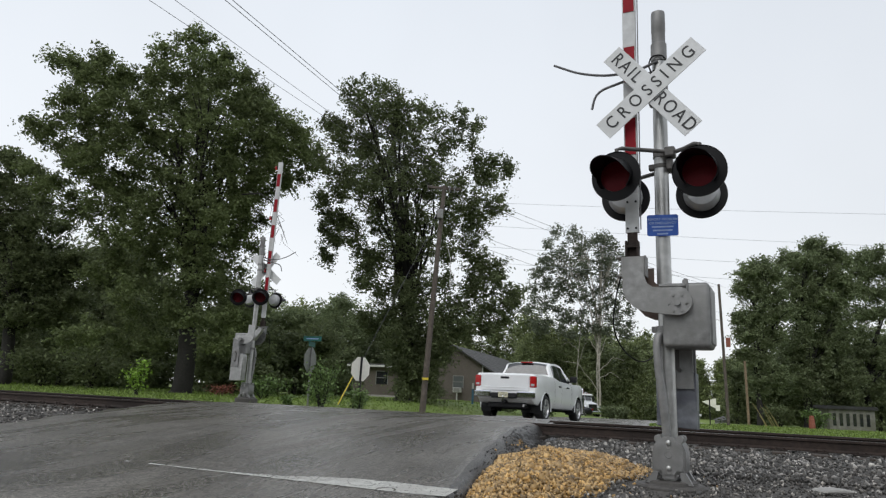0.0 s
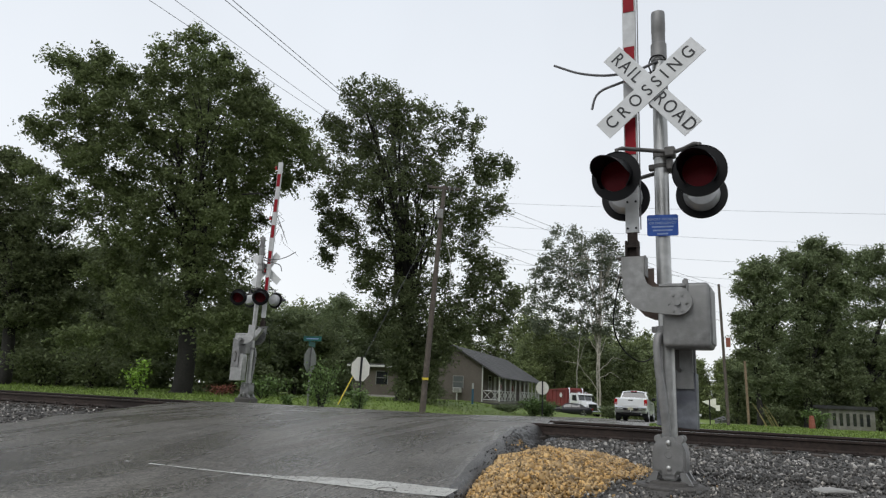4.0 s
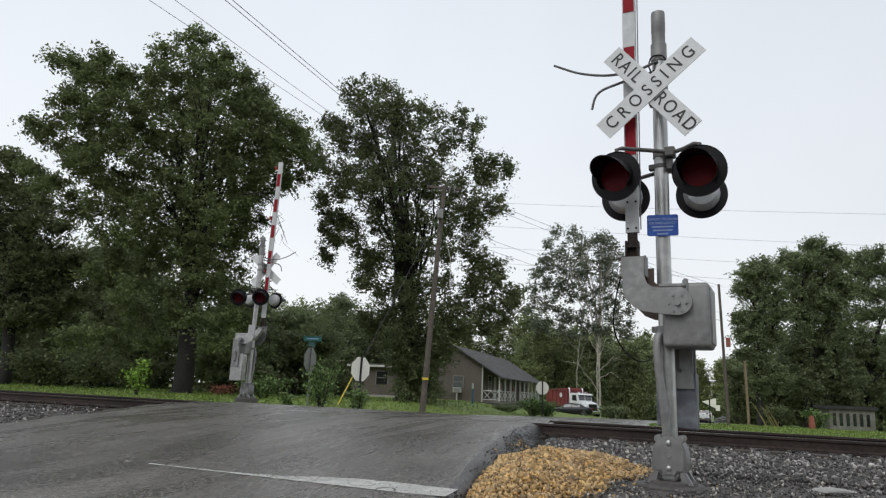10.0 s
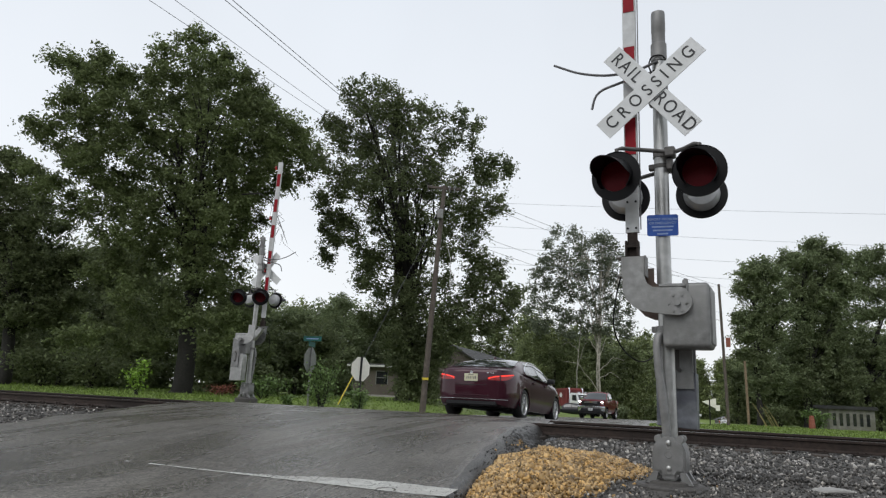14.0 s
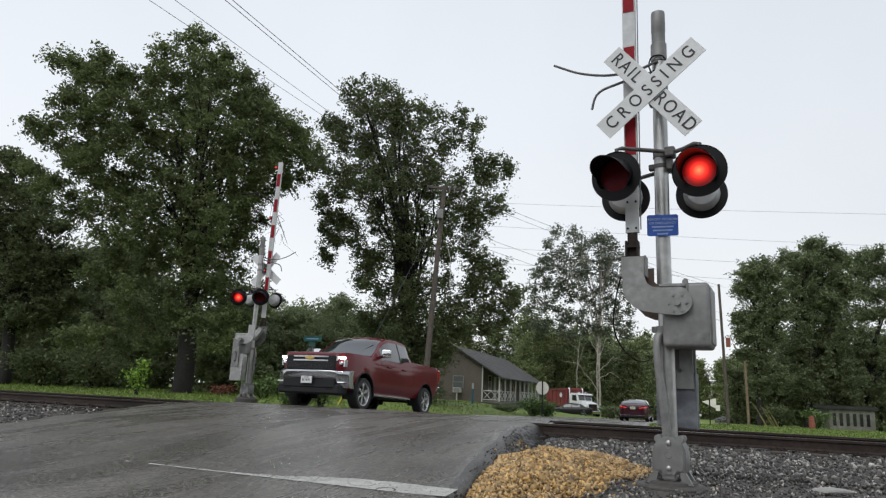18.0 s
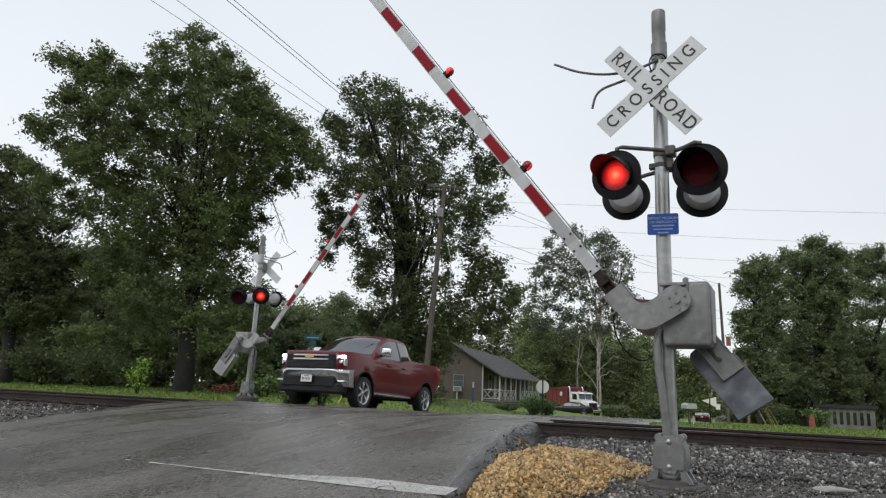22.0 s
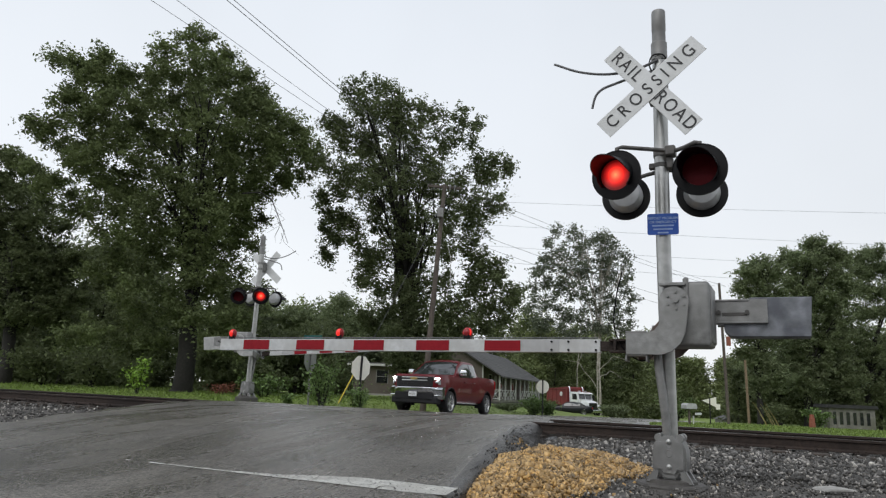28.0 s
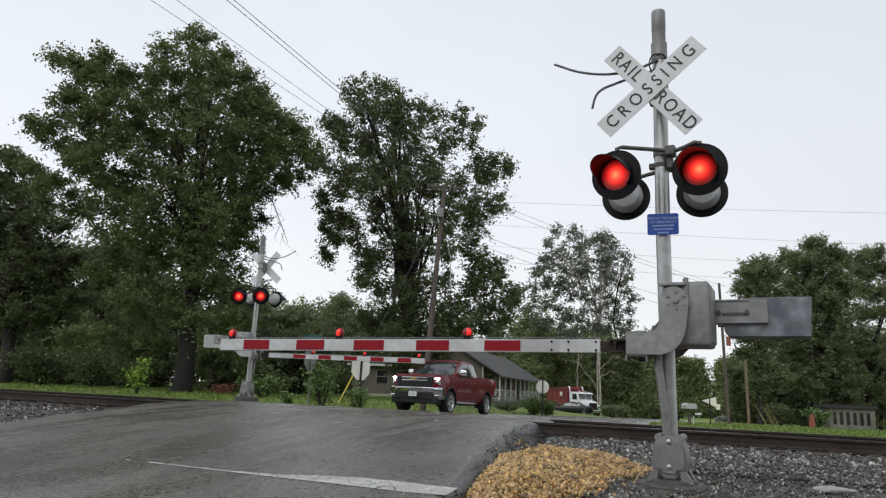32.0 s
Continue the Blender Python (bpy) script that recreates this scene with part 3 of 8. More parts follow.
def build_stones():
    rng = random.Random(11)
    places = []
    while len(places) < 42000:
        s, n = rng.uniform(-3.2, 10) if rng.random() < 0.80 else rng.uniform(-26, -9.5), rng.uniform(5.4, 12.2)
        if rng.random() > lerp(n, (5.4, 8.5, 9.5, 11, 14.6), (0.7, 0.8, 1, 1, 0.8)):
            continue
        if s < 0 and s > -9 and s < road_right(n) + 0.42 or -9.6 < s < -9 or (s < -9 and s > road_left(n) - 0.25):
            continue
        p = at(s, n)
        if pile_z(p.x, p.y) > 0.02 or math.hypot(p.x - 2.145, p.y - 6.64) < 0.355:
            continue
        z = lerp(n, (6, 9.5, 10.6, 11.3, 14.6), (-0.30, -0.30, -0.265, -0.245, -0.22))
        k = rng.uniform(0.013, 0.034) * (0.55 if n < 8.2 else 1)
        places.append((p.x, p.y, max(z, ground_z(p.x, p.y)) + k * 0.3 + rng.uniform(-0.01, 0.02), k))
    stones("ballast_stones", places, BALLAST, "loose grey crushed-stone ballast beside the rails", "ballast", 2)
    places = []
    while len(places) < 20000:
        x, y = rng.uniform(-0.4, 3.0), rng.uniform(4.4, 10.6)
        h = pile_z(x, y)
        s, n = along((x, y))
        if h < 0.003 + rng.random() ** 2 * 0.05 - (0.004 if rng.random() < 0.012 else 0) or s < road_right(n) + 0.10:
            continue
        k = rng.uniform(0.010, 0.022) if rng.random() < 0.85 else rng.uniform(0.022, 0.034)
        places.append((x, y, ground_z(x, y) + 0.008 + h + rng.uniform(-0.022, 0.018), k))
    for _ in range(420):
        n = rng.uniform(4.4, 10.2)
        d = min(0.5, abs(rng.gauss(0.26, 0.09)))
        p = at(road_edge(n) + 0.03 + d, n)
        k = rng.uniform(0.009, 0.02)
        places.append((p.x, p.y, road_z(n) + lerp(d, (0, 0.07, 0.13, 0.22, 0.45), (-0.02, -0.10, -0.18, -0.26, -0.36)) + k * 0.4, k))
    crumbs = []
    while len(crumbs) < 2600:
        n = rng.uniform(4.0, 11.4)
        d = abs(rng.gauss(0.22, 0.12))
        p = at(road_edge(n) + 0.03 + d, n)
        k = rng.uniform(0.004, 0.013)
        crumbs.append((p.x, p.y, road_z(n) + lerp(d, (0, 0.07, 0.13, 0.22, 0.45), (-0.02, -0.10, -0.18, -0.26, -0.36)) + k * 0.2, k))
    stones("asphalt_crumbs", crumbs, CRUMB, "dark broken asphalt crumbs along the road edge", "rubble", 5)
    stones("yellow_gravel", places, YELLOW_STONE, "heap of wet tan-yellow gravel at the road edge", "gravel", 3)
    # Sheet below the stones, coloured dark so that the gaps look shaded.
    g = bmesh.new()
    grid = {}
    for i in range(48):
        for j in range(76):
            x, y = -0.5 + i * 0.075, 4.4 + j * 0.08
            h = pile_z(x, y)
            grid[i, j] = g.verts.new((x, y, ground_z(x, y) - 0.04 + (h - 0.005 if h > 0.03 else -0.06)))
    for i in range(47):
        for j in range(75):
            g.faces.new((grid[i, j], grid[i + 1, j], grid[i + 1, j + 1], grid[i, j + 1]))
    tagged(link("gravel_heap_core", g, GRAVEL_SHADE, True), "dark core that gives the tan gravel heap its shaded gaps", "gravel", kind="stuff")


build_track()
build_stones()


# ---- road paint ----
def build_stop_line():
    line = tagged(empty("stop_line"), "worn cracked white stop line painted on asphalt", "road marking", kind="structure")
    rng = random.Random(8)
    a, b = Vector((0.10, 5.965)), Vector((-3.2, 7.50))
    d = (b - a).normalized()
    q = Vector((d.y, -d.x))
    length = (b - a).length
    bm = bmesh.new()
    cell = 0.0115
    for i in range(int(length / cell)):
        u = i * cell
        wide = lerp(u, (0, 0.5, 1.0, 1.35, 1.75, 2.3, length), (0.27, 0.32, 0.30, 0.22, 0.10, 0.032, 0.026))
        for j in range(int(0.34 / cell)):
            v = j * cell
            if v > wide + 0.02 * noise.noise(Vector((u * 8, 0, 1))):
                continue
            p = a + d * (u + cell / 2) + q * v
            k = 0.35 * noise.noise(Vector((p.x * 9, p.y * 9, 0))) + 0.9 * noise.noise(Vector((p.x * 55, p.y * 55, 2)))
            crack = u > 0.4 and abs(noise.noise(Vector((p.x * 2.6, p.y * 2.6, 7)))) < 0.010
            solid = 0.9 if v < 0.035 else 0.0
            if k > lerp(u, (0, 0.9, 1.3, 1.8), (0.85, 0.75, 0.35, 0.0)) + solid or (crack and k > -0.4) or rng.random() < 0.04 or (u > length - 0.35 and noise.noise(Vector((u * 9, 3, 3))) > -0.1):
                continue
            vs = []
            for uu, vv in ((u, v), (u + cell, v), (u + cell, v + cell), (u, v + cell)):
                w = a + d * uu + q * vv
                s, n = along(w)
                vs.append(bm.verts.new((w.x, w.y, road_z(n) + lerp(u, (0, 0.15, 0.4), (0.014, 0.010, 0.005)))))
            bm.faces.new(vs)
    bmesh.ops.remove_doubles(bm, verts=bm.verts, dist=0.001)
    bmesh.ops.recalc_face_normals(bm, faces=bm.faces)
    part("paint", bm, ROAD_PAINT, line)


build_stop_line()


# ---- trees and plants ----
def leaf_arrays(rng, centres, size, flat=0.0, far=False):
    """Leaves that lie more or less open to the sky: folded ones of two triangles, or single triangles far off."""
    n = len(centres)
    c = rng.normal(size=(n, 3)) * 0.75
    c[:, 2] = np.abs(c[:, 2]) + 0.32 + flat
    c /= np.linalg.norm(c, axis=1)[:, None]
    a = np.cross(c, rng.normal(size=(n, 3)))
    a /= np.linalg.norm(a, axis=1)[:, None]
    b = np.cross(c, a)
    k = (size * rng.uniform(0.6, 1.4, n))[:, None]
    if far:
        v = np.stack([centres - a * k, centres + b * k * 0.8, centres + a * k], 1)
        return v.reshape(-1, 3), (np.array([[0, 1, 2]]) + 3 * np.arange(n)[:, None])
    v = np.stack([centres - a * k, centres + b * k * 0.55 + c * k * 0.15, centres + a * k, centres - b * k * 0.55 + c * k * 0.15], 1)
    return v.reshape(-1, 3), (np.array([[0, 1, 2, 3]]) + 4 * np.arange(n)[:, None])


def crown_points(rng, blobs, per, clump, thin, tufts=1.0):
    """Leaf places in ragged clumps round each blob."""
    out = []
    for x, y, z, r in blobs:
        m = int((6 + 8.0 * r * r) * tufts)
        d = rng.normal(size=(m, 3))
        d /= np.linalg.norm(d, axis=1)[:, None]
        c = np.array([x, y, z]) + d * (r * rng.uniform(0.25, 1.12, m) ** 0.6)[:, None] * np.array([1, 1, 0.9])
        c = c[rng.random(m) > thin]
        q = np.repeat(c, per, 0)
        e = rng.normal(size=q.shape)
        e *= (rng.random(len(q)) ** 0.5 / np.linalg.norm(e, axis=1))[:, None]
        # each tuft is a long spray that points outwards and droops at its end
        spray = c - np.array([x, y, z - 0.3 * r]) + rng.normal(size=c.shape) * 0.5 * r
        spray /= np.linalg.norm(spray, axis=1)[:, None] + 1e-6
        axis = np.repeat(spray, per, 0)
        u = rng.uniform(-1, 1, len(q)) * 1.55
        e = e * np.array([0.78, 0.78, 0.50]) + axis * u[:, None]
        e[:, 2] -= 0.22 * np.maximum(u, 0) ** 2
        out.append(q + e * clump * 1.5 * np.repeat(rng.uniform(0.6, 1.35, len(c)), per)[:, None])
    return np.concatenate(out)


def tree(name, base, shape, label, leaf, bark, trunk_r, leaf_size=0.11, per=42, clump=0.33, thin=0.1, seed=1, share=0.24, upright=1.35, boughs=22, depth=0.36, lean=0.0, kind="tree", swell=0.80, tufts=1.0, layers=(-1.0, 0.3), scale=1.0):
    """A trunk that forks into limbs, one for each clump of the crown."""
    rng = np.random.default_rng(seed)
    t = tagged(empty(name, pose(*base)), label, kind)
    xs = [b[0] for b in shape]
    mid_x, spread = (min(xs) + max(xs)) / 2, max(1.0, (max(xs) - min(xs)) / 2)
    blobs = []
    for x, z, r in shape:
        room = math.sqrt(max(0.05, 1 - ((x - mid_x) / (spread + 1.5)) ** 2)) * spread * depth
        for layer in layers:
            y = room * (layer + 0.25 * float(rng.normal()))
            blobs.append((x * scale + float(rng.normal()) * 0.12 * r, y, z * scale + float(rng.normal()) * 0.12 * r, r * swell))
    top = max(b[2] for b in blobs)
    fork = top * share
    bm = bmesh.new()
    pts = [(lean * f * f + 0.1 * math.sin(f * 4), 0, -0.25 + fork * f * 1.05) for f in (0, 0.08, 0.2, 0.5, 0.8, 1.0)]
    tube(bm, pts[:2], trunk_r * 2.3, trunk_r * 1.15, 12)
    tube(bm, pts[1:], trunk_r * 1.15, trunk_r * 0.85, 12)
    part("trunk", bm, bark, t, smooth=True)
    order = sorted(range(len(blobs)), key=lambda i: -blobs[i][3])
    for i in order[: boughs]:
        x, y, z, r = blobs[i]
        a = Vector((lean, 0, fork * rng.uniform(0.8, 1.0)))
        b = Vector((x, y, z))
        bend = [Vector((a.x + (b.x - a.x) * f ** upright, a.y + (b.y - a.y) * f ** upright, a.z + (b.z - a.z) * f)) + Vector((0, 0, math.sin(f * math.pi) * (b - a).length * 0.06)) + Vector(rng.normal(size=3)) * 0.12 * (0 < f < 1) for f in (0, 0.25, 0.5, 0.75, 1)]
        crown_bm = bmesh.new()
        tube(crown_bm, bend, trunk_r * 0.42 * min(1, 0.4 + r / 4), 0.035, 6)
        for _ in range(4):
            c = b + Vector(rng.normal(size=3)) * r * 0.5
            tube(crown_bm, [bend[3], bend[3].lerp(c, 0.5) + Vector((0, 0, 0.2)), c], 0.06, 0.015, 4)
        part("limb", crown_bm, bark, t, smooth=True)
    v, f = leaf_arrays(rng, crown_points(rng, blobs, per, clump, thin, tufts), leaf_size)
    ob = new("crown", mesh_arrays("crown", v, f, leaf))
    ob.parent = t
    return t


def bush(name, base, wide, high, label, leaf, count, size, seed, kind="bush", stems=7, long=1.0):
    """A shrub or sapling: thin stems from one foot, leaves in tufts on them."""
    rng = np.random.default_rng(seed)
    t = tagged(empty(name, pose(*base)), label, kind)
    bm = bmesh.new()
    tips = []
    for _ in range(stems):
        a, r = rng.uniform(0, math.tau), wide * rng.uniform(0.15, 0.5)
        top = Vector((math.cos(a) * r, math.sin(a) * r, high * rng.uniform(0.6, 0.97)))
        pts = [Vector((math.cos(a) * 0.02, math.sin(a) * 0.02, -0.05)), top * 0.5 + Vector((0, 0, high * 0.08)), top]
        tube(bm, pts, 0.02 * max(0.5, high), 0.006, 5)
        tips += [pts[0].lerp(pts[1], k) for k in (0.5, 0.8)] + [pts[1].lerp(pts[2], k) for k in (0.1, 0.4, 0.7, 0.9, 1.0)]
    part("branching_stem", bm, BARK, t)
    c = np.array([tuple(p) for p in tips])
    pick = c[rng.integers(0, len(c), count)]
    q = pick + rng.normal(size=(count, 3)) * np.array([wide * 0.13, wide * 0.13, high * 0.09])
    q[:, 2] = np.maximum(q[:, 2], 0.03)
    v, f = leaf_arrays(rng, q, size)
    ob = new("foliage", mesh_arrays("foliage", v, f, leaf))
    ob.parent = t
    return t


YARD_OAK_TIER_0 = ((-3.8, 17.6, 0.9), (-2.7, 17.8, 1), (-1.7, 17.3, 1.1), (-0.6, 16.5, 0.9), (0.3, 16.9, 0.5), (1.2, 16, 0.7), (2.5, 16.2, 0.7), (3.4, 15.5, 0.5), (-2.9, 16.2, 1.2), (-1.2, 15.4, 1.2), (-4.4, 15.9, 0.7), (-5.2, 15.9, 0.5), (-4.4, 14.7, 0.6), (-3, 14.8, 1), (0.1, 14.9, 0.8), (1.7, 14.8, 0.8), (-1.6, 13.8, 1.2), (-5.3, 13.5, 0.6), (-4.1, 13.1, 0.8), (-3, 12.8, 0.8), (-0.4, 13.4, 1.1), (1.1, 13.6, 0.8), (2.5, 12.6, 0.7), (3.8, 13.9, 0.6), (4.7, 13.6, 0.5), (5.5, 13.6, 0.3), (4.1, 12.9, 0.5), (-4.2, 12, 0.8), (-2.8, 11.6, 1.1), (-1.2, 11.8, 1.3), (0.4, 11.9, 1.2), (2, 11.5, 1.1))
YARD_OAK_TIER_1 = ((3.5, 11.5, 1), (4.8, 11.2, 0.8), (-5.3, 11.4, 0.3), (-4.9, 10.4, 0.4), (-5, 9.5, 0.3), (-4.1, 10.2, 0.5), (-3.3, 9.8, 0.4), (-2.1, 10.2, 0.8), (-0.8, 10, 1.3), (0.7, 9.9, 1.1), (2.2, 9.9, 1), (3.8, 10.1, 0.8), (-4.3, 8.8, 0.5), (-3.1, 8.7, 0.6), (-4.8, 7.9, 0.3), (-2.2, 7.9, 0.6), (-1, 8.3, 1.1), (0.5, 8.3, 1.1), (2, 8.4, 0.9), (3.3, 8.8, 0.6), (-2.5, 6.6, 0.4), (-1.7, 5.9, 0.5), (-0.7, 6.4, 0.9), (0.4, 6.4, 1.1), (1.7, 6.6, 0.9), (4, 7.1, 0.8), (5, 6.7, 0.7), (6, 6.3, 0.6), (3.6, 6.2, 0.8), (4.6, 5.3, 0.8), (3.9, 8, 0.6), (4.9, 7.5, 0.5))
YARD_OAK_TIER_2 = ((5.7, 5.5, 0.5), (5.4, 4.8, 0.5), (3, 5.1, 0.8), (1.8, 5, 0.9), (-1.2, 4.9, 0.7), (0.3, 4.7, 1.2), (1.5, 3.7, 0.9), (-0.6, 3.6, 0.9), (0.6, 2.6, 0.9), (2.1, 2.6, 0.6), (-1.8, 4, 0.5), (2.8, 3.9, 0.5), (-0, 1.8, 0.7), (0.9, 1.5, 0.6), (4.4, 4.1, 0.4), (0.2, 0.6, 0.5), (1.6, 2.1, 0.7), (-0.2, 2.7, 0.6), (-2.5, 4.4, 0.4), (0.3, 3.8, 0.9), (-0.3, 4.2, 0.8), (1.1, 3, 0.8), (-0.1, 3, 0.7), (0.6, 1.8, 0.8), (0.1, 1.2, 0.6), (1.5, 1.4, 0.7), (2.2, 3.4, 0.7), (2.4, 4.5, 0.6), (0.1, 5.1, 0.8), (1.8, 0.7, 0.5), (0, 0.6, 0.5), (0.8, 0.5, 0.5))
YARD_OAK_TIER_3 = ((-0.1, 2.1, 0.7), (-2.3, 7.2, 0.3), (-3.1, 14.8, 0.7), (-1.3, 16.4, 0.8), (-2.1, 13.1, 0.8), (0.9, 12.6, 0.7), (3.2, 10.7, 0.6))
YARD_OAK = YARD_OAK_TIER_0 + YARD_OAK_TIER_1 + YARD_OAK_TIER_2 + YARD_OAK_TIER_3
BIG_OAK_TIER_0 = ((-7.5, 16.5, 0.4), (-6.6, 16.5, 0.4), (-5.6, 16.4, 0.5), (-4.9, 15.8, 0.3), (-6.8, 15.5, 0.5), (-5.7, 15.3, 0.8), (-4.8, 14.8, 0.6), (-4, 15.5, 0.3), (-3.2, 15.7, 0.3), (-2.5, 16.2, 0.4), (-1.8, 16.5, 0.6), (-1.2, 17.3, 0.6), (-0.5, 17.3, 0.6), (0.1, 16.7, 0.6), (0.8, 16.5, 0.4), (-2.5, 15.3, 0.6), (-1.4, 15.4, 0.8), (-0.2, 15.7, 0.9), (1, 15.4, 0.7), (1.7, 15.8, 0.4), (2.3, 15, 0.5), (-7.2, 14.5, 0.4), (-7.2, 13.6, 0.6), (-6.2, 13.8, 0.9), (-4.9, 13.5, 0.8), (-3.9, 13.4, 0.5), (-3.1, 13.3, 0.7), (-2.1, 13.8, 0.9), (-0.7, 14, 1.1), (0.7, 13.9, 1.1), (1.9, 14, 0.8), (2.8, 13.7, 0.5))
BIG_OAK_TIER_1 = ((-8.3, 12.8, 0.3), (-7.7, 12.2, 0.6), (-6.8, 12.6, 0.8), (-4.7, 12.2, 0.5), (-3.5, 12.3, 0.8), (-1.1, 12.2, 1.3), (0.5, 12.3, 1.3), (1.9, 12.4, 1), (3.1, 12.6, 0.9), (3.9, 13.4, 0.7), (4.6, 13.1, 0.5), (4.8, 12.2, 0.5), (3.8, 12, 0.8), (-6.9, 10.9, 0.7), (-5.8, 10.9, 0.9), (-4.6, 11, 0.9), (-2.4, 10.8, 0.7), (-1.1, 10.5, 1.1), (0.3, 10.6, 1.2), (1.6, 10.6, 1), (2.6, 10.7, 0.6), (3.6, 11, 0.4), (-8.1, 10.1, 0.4), (-7.3, 9.9, 0.4), (-4.7, 9.8, 0.7), (-3.6, 9.6, 0.6), (-1.2, 9.1, 1.1), (0.2, 9.1, 1.2), (1.4, 9.1, 0.9), (2.1, 9.3, 0.4), (-6.9, 9, 0.5), (-4.4, 8.6, 0.7))
BIG_OAK_TIER_2 = ((-3.3, 8.3, 0.7), (-1.9, 8, 0.9), (-0.5, 7.7, 1.1), (0.9, 7.7, 1), (1.7, 7.9, 0.5), (-3.9, 7.4, 0.5), (-2.7, 6.9, 0.7), (0.1, 6.3, 0.9), (1.1, 6.5, 0.7), (-3.9, 6.3, 0.6), (-4.5, 5.5, 0.4), (-2.9, 5.4, 0.7), (-1.5, 4.8, 0.6), (0.5, 5.1, 0.9), (1.4, 5.1, 0.6), (-0.2, 3.9, 0.7), (-2.5, 3.9, 0.6), (1.2, 3.4, 0.7), (2.3, 3.6, 0.5), (-3.3, 2.8, 0.7), (-1.4, 2.4, 0.4), (1.7, 2.3, 0.5), (-4.4, 2.3, 0.7), (2.8, 2.3, 0.4))
BIG_OAK = BIG_OAK_TIER_0 + BIG_OAK_TIER_1 + BIG_OAK_TIER_2
EDGE = ((-1.6, 12.9, 0.6), (-0.6, 12.5, 0.4), (-1.3, 11.4, 0.8), (0.1, 10.6, 0.6), (-0.7, 9.5, 1.1), (1, 9.1, 0.8), (-0.7, 7.7, 1.1), (0.9, 7.4, 1.1), (0.2, 5.8, 1.2), (1.8, 6.2, 0.9), (2.8, 7.2, 0.5), (-0.1, 3.9, 1.2), (1.7, 4, 1.2), (3.1, 5, 0.8), (-2.9, 11.2, 1.3), (-2.8, 8.6, 1.6), (-1.9, 5.4, 1.5))
SLIM = ((-0.4, 11.7, 0.7), (0.7, 12, 0.9), (1.8, 11.5, 0.6), (-0.8, 10.4, 0.5), (0.4, 10.3, 1.1), (1.9, 10, 0.5), (-1.1, 8.1, 0.4), (-0, 8.2, 1.2), (1.6, 8.5, 1.1), (-0.7, 6.7, 0.7), (1, 6.8, 1.2), (-0.8, 5.3, 0.4), (0.4, 4.9, 1), (-0, 3.3, 0.9), (1.3, 3.8, 1.1))
ELM = ((-0.8, 13.6, 0.8), (0.3, 13.1, 1.2), (1.4, 14.9, 0.5), (2, 14.4, 0.8), (3, 14, 0.6), (3.7, 13.7, 0.3), (1.7, 12.5, 1.5), (-0.1, 11.4, 1.2), (3.2, 12, 0.9), (1.1, 10.5, 1.2), (3.1, 10.4, 1), (-0.4, 9.4, 0.7), (0.8, 8.7, 0.8), (2.8, 8.7, 1.3), (4, 11.1, 0.6), (-1, 6.7, 0.6), (2.3, 6.8, 1.5), (-1.1, 4.6, 1.2), (0.8, 4.7, 1.5), (2.6, 4.6, 1.4), (-0.3, 3.1, 1.2), (0.2, 7.5, 1.1), (1.3, 6.8, 0.9), (-0.7, 5.7, 0.9), (0.7, 9.6, 0.9))
ASH = ((0, 14.3, 0.5), (1.6, 14.9, 0.7), (2.3, 13.7, 0.9), (0.7, 13, 1.1), (-0.2, 11.8, 0.9), (1.8, 11.6, 1.1), (0.4, 9.7, 0.9), (2, 9.9, 0.6), (-0.4, 7.9, 1.1), (1.7, 6.5, 1.2), (0.1, 6, 1.5), (-1.9, 5.4, 1.4), (-1.1, 3.8, 1.3), (1.3, 3.9, 1.3), (4.1, 13.3, 1.5), (4.3, 9.8, 1.7), (4, 6.4, 1.7))
SYCAMORE_TIER_0 = ((-5.8, 24.1, 0.8), (-3.9, 24.2, 0.7), (-2.8, 23.7, 1), (-0.3, 23.5, 0.7), (0.7, 23.8, 1), (-7, 22.5, 0.7), (-5.2, 21.6, 0.7), (-2.8, 21.9, 1), (-1, 22.6, 0.8), (0.3, 22.1, 1), (1.8, 22.3, 1), (-7.3, 20.5, 0.8), (-6.1, 20.6, 1), (-4.5, 20.2, 1), (-2.8, 21, 1), (-0.1, 20.8, 0.8), (1.2, 20.8, 1), (2.9, 21.4, 0.8), (-8.1, 18.6, 0.7), (-6.7, 19.1, 1), (-4.7, 19, 0.8), (-2.9, 19.7, 0.8), (-1.9, 18.8, 0.8), (0.3, 19.4, 1), (1.5, 19.6, 1), (3.6, 19.9, 1), (-8.5, 18.1, 0.8), (-6.7, 17.5, 0.8), (-5.2, 17.2, 0.8), (-3.3, 18.4, 0.7), (-1.6, 18.4, 1), (0.5, 18.1, 0.7))
